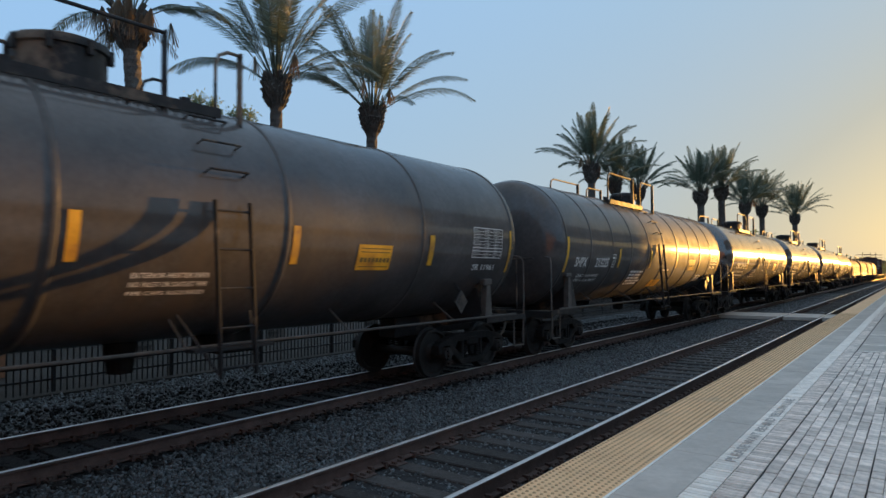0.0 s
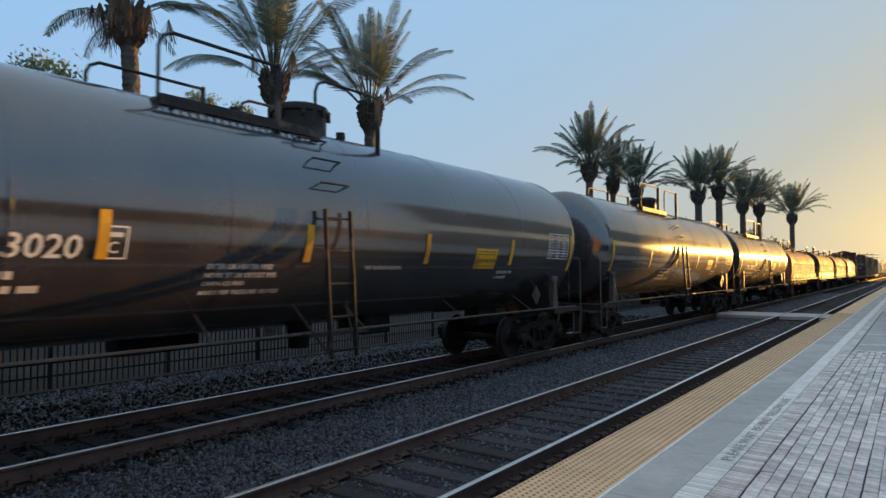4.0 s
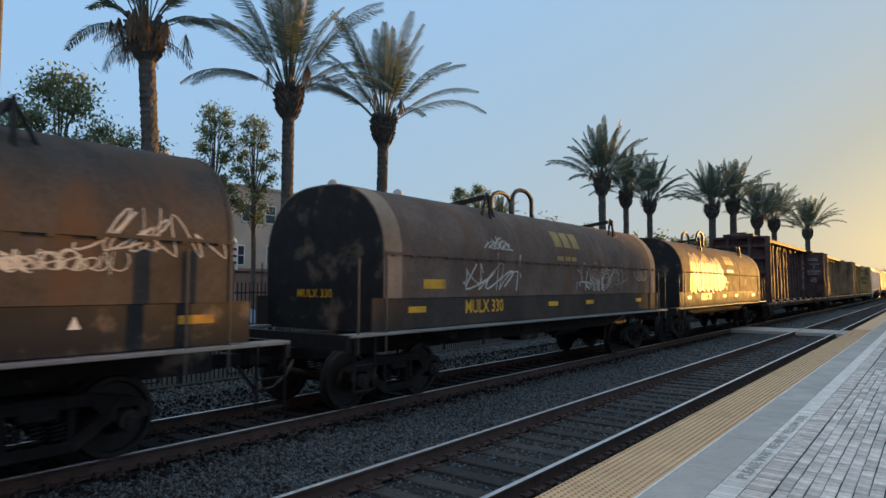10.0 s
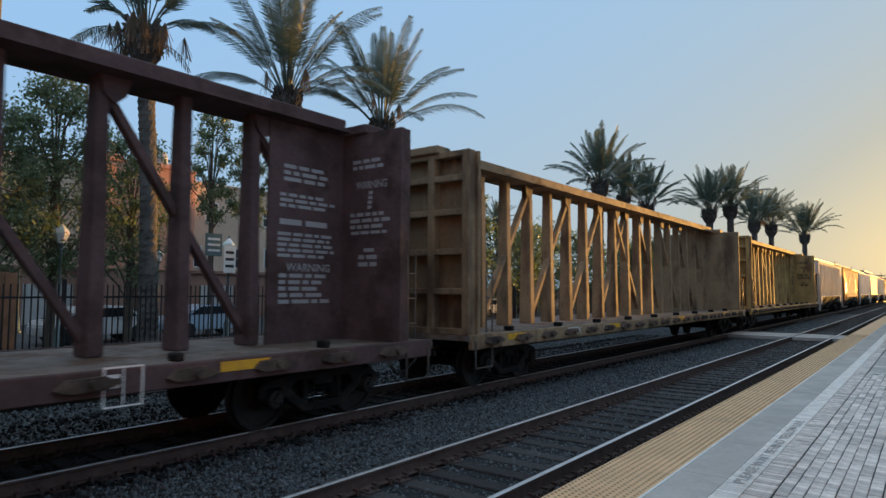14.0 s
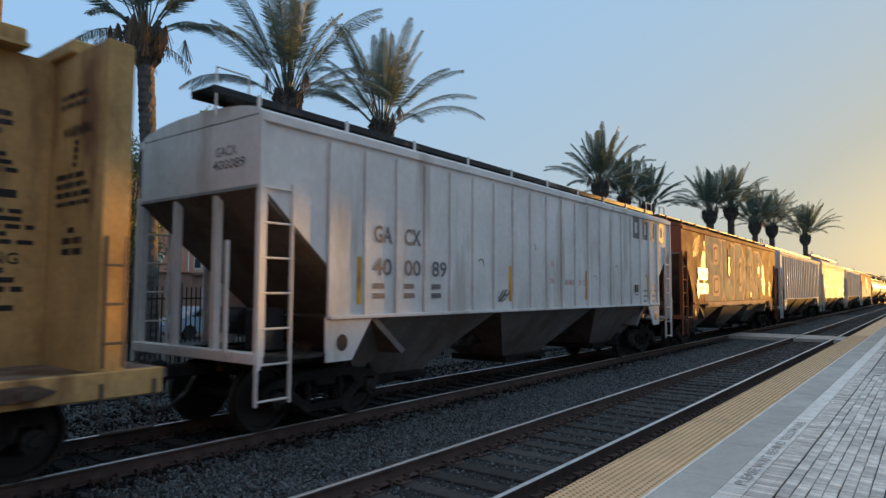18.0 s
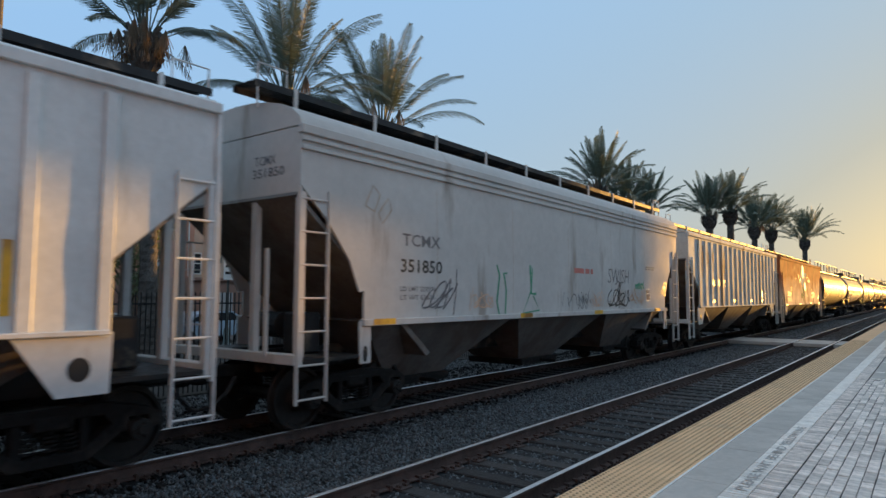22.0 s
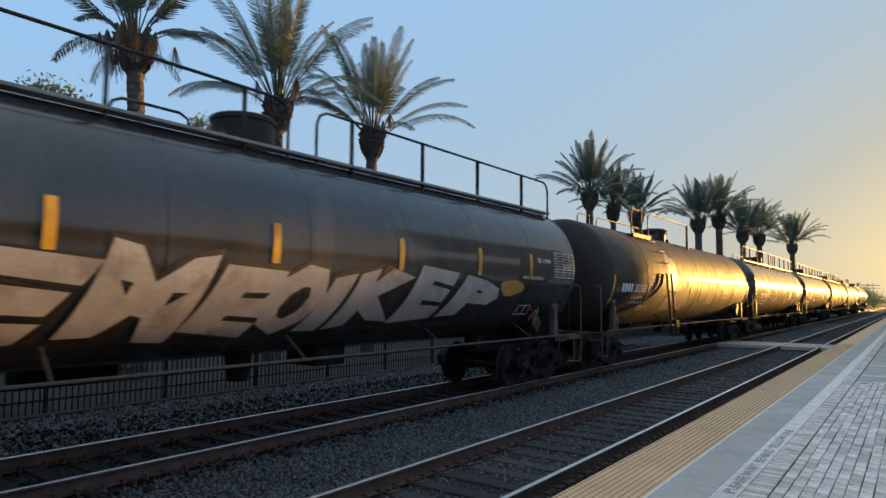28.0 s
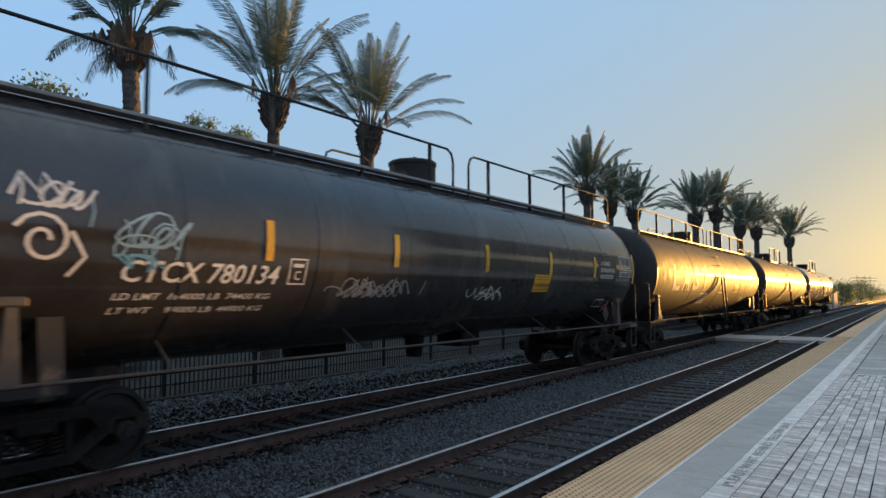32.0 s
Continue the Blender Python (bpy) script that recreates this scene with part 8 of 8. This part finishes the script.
def parked_car(x, y, mat, label):
    c = thing("car", label, "car", "parked cars", pose(x, y, -0.36))
    bm = bmesh.new()
    prism(bm, [(-2.2, 0.35), (-2.25, 0.75), (-2.1, 0.95), (-1.5, 1.02), (-0.85, 1.48), (0.9, 1.52), (1.6, 1.1), (2.15, 1.0), (2.25, 0.7), (2.2, 0.35)], "x", -0.88, 0.88)
    bmesh.ops.bevel(bm, geom=list(bm.edges), offset=0.05, segments=2, affect="EDGES")
    part("body", bm, mat, c, smooth=True)
    for s in (-1, 1):
        bm = bmesh.new()
        prism(bm, [(-1.35, 1.05), (-0.8, 1.42), (0.85, 1.45), (1.4, 1.08)], "x", s * 0.885, s * 0.895)
        part("window", bm, "glass", c)
    for wy in (-1.4, 1.4):
        for s in (-1, 1):
            bm = bmesh.new()
            turned(bm, [(0.0, 0.02), (0.2, 0.02), (0.24, 0.0), (0.33, 0.0), (0.34, 0.05), (0.34, 0.2), (0.0, 0.2)], 20, Matrix.Translation((s * 0.92, wy, 0.34)) @ Matrix.Rotation(-s * math.pi / 2, 4, "Y"))
            part("wheel", bm, "rubber", c)


parked_car(-28, 12.6, "carwhite", "white saloon car parked at the kerb")
parked_car(-28, 17.8, "carblue", "pale blue car parked at the kerb")
parked_car(-28.5, 25.0, "carwhite", "white car parked along the street")
parked_car(-28.5, 31.5, "cardark", "dark car parked along the street")
parked_car(-28.5, 38.5, "carblue", "silver-blue car parked along the street")
parked_car(-30, 46, "carwhite", "white car in the car park")


def street_sign(x, y, z, w, h, mat, label):
    p = thing("street_sign", label, "street sign", "", pose(x, y, -0.36))
    bm = bmesh.new()
    bar(bm, (0, 0, 0), (0, 0, z + h + 0.36), 0.03, n=8)
    part("pole", bm, "bare", p)
    bm = bmesh.new()
    box(bm, 0.03, 0.05, -w / 2, w / 2, z + 0.36, z + h + 0.36, bevel=0.006)
    part("sign_plate", bm, mat, p)
    bm = bmesh.new()
    for k in range(3):
        box(bm, 0.05, 0.055, -w * 0.36, w * 0.36, z + 0.36 + h * (0.2 + 0.25 * k), z + 0.36 + h * (0.3 + 0.25 * k))
    part("writing", bm, "white" if mat == "greenpaint" else "sill", p)


street_sign(-24.6, 16.7, 2.6, 0.6, 1.2, "white", "white parking sign on a steel pole")
street_sign(-22.6, 14.6, 3.2, 0.75, 0.9, "greenpaint", "green street sign on a steel pole")
street_sign(-30, 36, 3.1, 0.6, 0.5, "white", "small white sign on a steel pole")
bm = bmesh.new()
bar(bm, (-14.2, 4.33, -0.4), (-14.2, 4.33, 11.5), 0.10, 0.07, n=14)
bar(bm, (-14.2, 4.33, 3.9), (-14.2, 4.75, 3.8), 0.02, n=6)
tagged(new("utility_pole", finish(bm, "utility_pole", "bare", True)), "tall plain grey steel pole by the fence", "pole")
enclosure = thing("board_enclosure", "brown timber board enclosure behind the fence", "enclosure", "", pose(0, 0, 0))
for k in range(9):
    bm = bmesh.new()
    box(bm, -16.0, -15.96, 3.2 + 0.26 * k, 3.44 + 0.26 * k, -0.24, 2.25, bevel=0.008)
    part("board", bm, M.setdefault("board", material("stained_board", (0.26, 0.12, 0.06), 0.7, var=0.3, scale=2, bump=0.3, rnd=0.25)), enclosure)

# unseen wall right of the view, added to shade the near train
# its open upper band lets the low sun onto the lower car sides
sun_screen = thing("sun_screen_wall", "unseen stucco wall with an open upper band, added to block and shape the low sun", "building", "", pose(0, 0, 0))
block(sun_screen, "lower_wall", 3.0, 3.8, 22, 210, 0.33, 3.68, "stucco_t")
block(sun_screen, "wall", 3.0, 3.8, 62.5, 72, 3.68, 5.5, "stucco_t")
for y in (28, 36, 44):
    block(sun_screen, "post", 3.3, 3.5, y - 0.1, y + 0.1, 3.68, 5.5, "stucco_d")
block(sun_screen, "upper_wall", 3.0, 3.8, 22, 72, 5.5, 10.5, "stucco_t")
# unseen dark band added to the east, for the tanks to mirror
bm = bmesh.new()
box(bm, 13.0, 14.2, -90, 20, -0.6, 3.6, bevel=0.1)
structure("wall_east", bm, "hedge", "unseen dark hedge block, added for the tank sides to reflect")
# unseen block added behind the camera to keep sky light off car ends
rear_screen = thing("rear_screen_block", "unseen brown stucco block behind the view, added to darken the car ends", "building", "", pose(0, 0, 0))
block(rear_screen, "wall", -1.2, 24.0, -30, -6.5, 0.33, 7.0, "stucco_d")
# second unseen block, added to cover the rear horizon beyond the fence
bm = bmesh.new()
box(bm, -46, -13.6, -30, -10, -0.6, 12.0, bevel=0.2)
structure("wall_south", bm, "hedge", "unseen tall hedge block, added to cut the sky light from behind")
# unseen slab added across the track corridor, to hide the sky behind
rear_sky_screen = thing("rear_sky_screen", "unseen raised slab over the tracks, added to darken the tank ends", "bridge", "", pose(0, 0, 0))
block(rear_sky_screen, "deck", -46, 24, -42, -31, 6.8, 9.0, "stucco_d")
block(rear_sky_screen, "abutment", -46, -13.6, -42, -31, -0.6, 6.8, "stucco_d")
block(rear_sky_screen, "abutment", -1.2, 24, -42, -31, -0.6, 6.8, "stucco_d")
# far end of the line
shed = thing("shed", "small sunlit yellow shed beside the line", "shed", "", pose(-11.5, 112, -0.4))
block(shed, "wall", -2.2, 2.2, -2.5, 2.5, 0, 2.5, "stucco_t")
block(shed, "roof", -2.4, 2.4, -2.7, 2.7, 2.5, 2.7, "stucco_d")
for x, y in ((-6.2, 210), (-4.6, 214), (-3.6, 218)):
    mast = thing("signal_mast", "distant steel mast with cross arms", "mast", "masts beside the line", pose(x - 6, y, -0.4))
    bm = bmesh.new()
    bar(bm, (0, 0, 0), (0, 0, 7.5), 0.12)
    part("pole", bm, "bark", mast)
    bm = bmesh.new()
    for z in (6.0, 6.8):
        bar(bm, (-1.6, 0, z), (1.6, 0, z), 0.12)
    part("cross_arm", bm, "bark", mast)
rw = random.Random(77)
g = np.random.default_rng(5)
vs, fs = [], []
for k in range(9000):
    side = -1 if k % 2 else 1
    y = 260 + 900 * rw.random() ** 1.3
    x = side * (14 + rw.random() * 120) - 6
    top = 2.0 + 6.0 * (0.5 + 0.5 * math.sin(x * 0.21 + y * 0.05)) * rw.random()
    z, s = rw.random() * top, rw.uniform(0.5, 1.4)
    i = len(vs)
    a = rw.uniform(0, 3.14)
    dx, dy = math.cos(a) * s, math.sin(a) * s
    vs += [(x - dx, y - dy, z - s * 0.5), (x + dx * 0.3, y + dy, z - s * 0.4), (x + dx, y + dy * 0.2, z + s * 0.6), (x - dx * 0.6, y, z + s * 0.5)]
    fs.append((i, i + 1, i + 2, i + 3))
tagged(new("far_trees", raw("far_trees", vs, fs, "leaf")), "low line of distant trees at the horizon", "trees", kind="stuff")
# ---- track and platform pieces ----
def tie_mesh(mat):
    bm = bmesh.new()
    box(bm, -1.3, 1.3, -0.115, 0.115, -0.36, -0.175, bevel=0.012)
    return finish(bm, "tie", mat)


def plate_mesh():
    bm = bmesh.new()
    for s in (-0.7525, 0.7525):
        box(bm, s - 0.19, s + 0.19, -0.09, 0.09, -0.176, -0.162)
        for x in (-0.13, -0.095, 0.095, 0.13):
            for y in (-0.05, 0.05):
                box(bm, s + x - 0.012, s + x + 0.012, y - 0.014, y + 0.014, -0.165, -0.135)
        for y in (-0.14, 0.14):
            box(bm, s - 0.085, s + 0.085, y - 0.02, y + 0.02, -0.195, -0.125)
    return finish(bm, "tie_plate", "rail")


PLATE = plate_mesh()
rt = random.Random(4)
for cx, wood in ((TRACK_NEAR, "tie"), (TRACK_FAR, "dark_tie")):
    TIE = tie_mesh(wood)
    track = tagged(new("track"), "timber sleepers with steel tie plates, half sunk in ballast", kind="structure")
    track.location = (cx, 0, 0)
    for k in range(150):
        y = -6 + 0.5 * k
        tie = part("tie", TIE, None, track)
        tie.matrix_basis = pose(rt.uniform(-0.03, 0.03), y + rt.uniform(-0.02, 0.02), rt.uniform(-0.006, 0.004), 0, 0, rt.uniform(-0.7, 0.7))
        if 0 < k < 110:
            part("tie_plate", PLATE, None, track).matrix_basis = pose(0, y, 0)
    bm = bmesh.new()
    for k in range(300):
        y = 69 + 0.5 * k
        prism(bm, [(-1.3, -0.36), (-1.3, -0.176), (1.3, -0.176), (1.3, -0.36)], "y", y - 0.115, y + 0.115)
    part("far_tie", bm, wood, track, kind="stuff")


def stones(name, areas, seed, label, mat="stone"):
    """Loose crushed stone: many small uneven lumps in one mesh."""
    g = np.random.default_rng(seed)
    base = np.array([(1, 0, 0), (-1, 0, 0), (0, 1, 0), (0, -1, 0), (0, 0, 1), (0, 0, -1)], float)
    tri = np.array([(0, 2, 4), (2, 1, 4), (1, 3, 4), (3, 0, 4), (2, 0, 5), (1, 2, 5), (3, 1, 5), (0, 3, 5)])
    vs, fs, off = [], [], 0
    for x0, x1, y0, y1, z, per, lo, hi in areas:
        n = int((x1 - x0) * (y1 - y0) * per)
        c = np.c_[g.uniform(x0, x1, n), g.uniform(y0, y1, n), z + g.uniform(-0.012, 0.02, n)]
        q = g.normal(size=(n, 4))
        q /= np.linalg.norm(q, axis=1)[:, None]
        w, a, b, d = q.T
        R = np.stack([1 - 2 * (b * b + d * d), 2 * (a * b - w * d), 2 * (a * d + w * b), 2 * (a * b + w * d), 1 - 2 * (a * a + d * d), 2 * (b * d - w * a),
                      2 * (a * d - w * b), 2 * (b * d + w * a), 1 - 2 * (a * a + b * b)], 1).reshape(n, 3, 3)
        shape = base[None] * g.uniform(0.6, 1.25, (n, 6, 1)) * g.uniform(0.6, 1.2, (n, 1, 3)) + g.normal(0, 0.12, (n, 6, 3))
        p = np.einsum("nij,nkj->nki", R, shape) * g.uniform(lo, hi, (n, 1, 1)) + c[:, None]
        vs.append(p.reshape(-1, 3))
        fs.append((tri[None] + (off + 6 * np.arange(n))[:, None, None]).reshape(-1, 3))
        off += 6 * n
    v, f = np.concatenate(vs), np.concatenate(fs)
    me = bpy.data.meshes.new(name)
    me.vertices.add(len(v))
    me.vertices.foreach_set("co", v.ravel())
    me.loops.add(f.size)
    me.loops.foreach_set("vertex_index", f.ravel().astype(np.int32))
    me.polygons.add(len(f))
    me.polygons.foreach_set("loop_start", np.arange(0, f.size, 3, dtype=np.int32))
    me.update(calc_edges=True)
    me.materials.append(M[mat])
    return tagged(new(name, me), label, "gravel", kind="stuff")


stones("ballast_stones", [
    (-7.25, -4.97, -9, 1.0, -0.2, 300, 0.024, 0.05), (-4.77, -3.45, -9, 1.5, -0.215, 200, 0.02, 0.042), (-3.28, -2.46, -9, 1.5, -0.2, 200, 0.024, 0.045),
    (-7.25, -4.97, 1.0, 14, -0.2, 1000, 0.016, 0.036), (-7.25, -4.97, 14, 34, -0.2, 420, 0.024, 0.045), (-7.2, -5.0, 34, 70, -0.2, 120, 0.035, 0.065),
    (-4.77, -3.45, 1.5, 16, -0.215, 480, 0.015, 0.034), (-4.77, -3.45, 16, 40, -0.21, 140, 0.022, 0.045),
    (-3.28, -2.46, 1.5, 20, -0.2, 480, 0.017, 0.036), (-3.28, -2.46, 20, 45, -0.2, 120, 0.03, 0.05),
    (-10.7, -9.6, -4, 40, -0.19, 420, 0.018, 0.04), (-12.9, -10.7, -4, 40, -0.27, 260, 0.022, 0.045)], 3, "loose grey crushed stone between and beside the rails")
# stones by the far track, coloured for oil stains and under-train shade together
stones("oily_ballast_stones", [(-8.85, -7.5, -9, 30, -0.21, 240, 0.022, 0.045), (-9.6, -9.05, -9, 30, -0.2, 240, 0.022, 0.045), (-7.36, -7.0, -9, 30, -0.17, 60, 0.022, 0.045), (-11.2, -9.6, -9, 30, -0.17, 90, 0.022, 0.045)], 5, "dark crushed stone under and beside the train, oil and shade in its colour", "oily_shade_stone")

# platform paving
rb = random.Random(9)
PZ = 0.33


def paver(name, mat, w, l):
    bm = bmesh.new()
    box(bm, -w / 2, w / 2, -l / 2, l / 2, -0.03, 0.0, bevel=0.004)
    return finish(bm, name, mat)


def slab(x0, x1, y0, y1, name, mat, lift=0.0):
    bm = bmesh.new()
    box(bm, x0, x1, y0, y1, 0.29, PZ + lift, bevel=0.004)
    return part(name, bm, mat, platform)


y = -1.2 - 1.44 * 5
while y < 120:
    slab(-1.852, -1.452, y + 0.004, y + 1.436, "concrete_slab", "concrete")
    y += 1.44
y = -1.22 * 7
while y < 150:
    slab(-2.485, -1.872, y + 0.003, y + 1.217, "tactile_panel", "tactile", -0.003)
    y += 1.22
bm = bmesh.new()
box(bm, -1.872, -1.852, -8.4, 150, 0.30, PZ + 0.006)
part("edge_strip", bm, "frame_w", platform, "thin pale metal edging strip")
vs, fs = [], []
for i in range(10):
    for j in range(-170, 430):
        cx, cy = -2.45 + 0.0595 * i, 2.6 + 0.061 * j
        b = len(vs)
        for r, h in ((0.016, 0.0), (0.009, 0.0085)):
            vs += [(cx + r * math.cos(a * math.pi / 3), cy + r * math.sin(a * math.pi / 3), PZ - 0.0035 + h) for a in range(6)]
        fs += [(b + a, b + (a + 1) % 6, b + 6 + (a + 1) % 6, b + 6 + a) for a in range(6)] + [tuple(range(b + 6, b + 12))]
part("tactile_dome", raw("tactile_dome", vs, fs, "dome"), None, platform, "rows of small raised domes", kind="stuff")

BAND = paver("brick", "bandbrick", 0.188, 0.056)
SOLDIER = paver("brick", "brick", 0.188, 0.053)
FIELD = paver("brick", "brick", 0.092, 0.19)
for name, x in (("b", -1.355), ("s", -1.16)):
    for j in range(60):
        y = 3.0 + 0.067 * j
        part("brick", BAND if name == "b" else SOLDIER, None, platform).matrix_basis = pose(x, y, PZ + rb.uniform(-0.002, 0.002), 0, 0, rb.uniform(-0.6, 0.6))
tail = {"brickj": ([], []), "bandbrick": ([], [])}


def far_brick(key, x, y, w, l):
    vs, fs = tail[key]
    b = len(vs)
    z = PZ + rb.uniform(-0.003, 0.003)
    for zz, i in ((0.30, 0.0), (z - 0.004, 0.0), (z, 0.004)):
        vs.extend([(x - w / 2 + i, y - l / 2 + i, zz), (x + w / 2 - i, y - l / 2 + i, zz), (x + w / 2 - i, y + l / 2 - i, zz), (x - w / 2 + i, y + l / 2 - i, zz)])
    for r in (0, 4):
        fs.extend([(b + r + i, b + r + (i + 1) % 4, b + r + 4 + (i + 1) % 4, b + r + 4 + i) for i in range(4)])
    fs.append((b + 8, b + 9, b + 10, b + 11))


for j in [*range(-140, 0), *range(60, 900)]:
    far_brick("bandbrick", -1.355, 3.0 + 0.067 * j, 0.188, 0.056)
    far_brick("brickj", -1.16, 3.0 + 0.067 * j, 0.188, 0.053)
count = 0
for i in range(39):
    x = -1.003 + 0.1 * i
    shift = rb.uniform(0, 0.2)
    y = (-6.2 if i > 9 else 2.6 - 0.2 * 44) + shift
    while y < (70 if i < 16 else 22):
        wob = 0.002 * math.sin(1.7 * y + 2.3 * i) + rb.uniform(-0.002, 0.002)
        if 15.35 < y < 31.0:
            y += 0.2
            continue
        if 2.5 < y < 8.2 and i < 10 and count < 290:
            part("brick", FIELD, None, platform).matrix_basis = pose(x + wob, y, PZ + rb.uniform(-0.004, 0.003), rb.uniform(-0.6, 0.6), rb.uniform(-0.8, 0.8), rb.uniform(-0.7, 0.7))
            count += 1
        else:
            far_brick("brickj", x + wob, y + rb.uniform(-0.006, 0.006), 0.092 + rb.uniform(-0.003, 0.002), 0.19 + rb.uniform(-0.006, 0.003))
        y += 0.2
# smooth grey bays let into the paving, with rows of pale brick between them
for y0, y1 in ((15.68, 16.86), (17.06, 19.52), (19.74, 25.2), (25.22, 30.9)):
    slab(-1.04, 2.9, y0, y1, "concrete_slab", "concrete")
for y in (15.56, 16.96, 19.63):
    for i in range(19):
        far_brick("bandbrick", -0.945 + 0.2 * i, y, 0.188, 0.14)
for key, (vs, fs) in tail.items():
    part("brick_paving", raw("brick_paving", vs, fs, key), None, platform, kind="stuff")
vs, fs = letters("PLEASE WAIT BEHIND YELLOW LINE", 0.13, 0.003)
wide = max(u for u, v in vs)
me = raw("platform_lettering", [(-1.30 - v, 5.9 + u * 3.3 / wide, PZ + 0.004) for u, v in vs], fs, M.setdefault("worn_print", plain("worn_grey_print", (0.40, 0.37, 0.34), 0.8)))
part("platform_lettering", me, None, platform, "worn grey stencilled warning on pale bricks")
for i in range(3):
    for j in range(14):
        slab(2.91 + 2.0 * i, 4.9 + 2.0 * i, -6.3 + 2.0 * j, -4.31 + 2.0 * j, "concrete_slab", "concrete")
# crossing between the platforms
bm = bmesh.new()
box(bm, TRACK_NEAR - 0.66, TRACK_NEAR + 0.66, 31.0, 33.6, -0.15, 0.0, bevel=0.01)
box(bm, TRACK_NEAR + 0.82, -2.48, 31.0, 33.6, -0.15, 0.0, bevel=0.01)
box(bm, TRACK_FAR + 0.82, TRACK_NEAR - 0.82, 31.0, 33.6, -0.15, 0.0, bevel=0.01)
structure("crossing", bm, "concrete", "flat concrete foot crossing between the rails")

# ---- what moves ----
SPEEDS = [(0, 11.78), (8, 12.08), (16, 12.67), (24, 13.21), (32, 13.32)]


def gone(t):
    """Metres that the train has rolled by t seconds."""
    d = 0.0
    for (t0, v0), (t1, v1) in zip(SPEEDS, SPEEDS[1:]):
        k = min(max(t - t0, 0.0), t1 - t0)
        d += k * (v0 + (v0 + (v1 - v0) * k / (t1 - t0))) / 2
    return d


def motions():
    for car, s in CARS:
        walk(car, [(t, pose(TRACK_FAR, s - gone(t), 0)) for t in range(0, 33)])
    walk(WHEELS[0], [(k / FPS, pose(0, 0, 0, math.degrees(gone(k / FPS) / 0.4575))) for k in range(32 * FPS + 1)])
    roll = WHEELS[0].animation_data
    for w in WHEELS[1:]:
        w.rotation_mode = "QUATERNION"
        w.animation_data_create().action = roll.action
        w.animation_data.action_slot = roll.action_slot


motions()
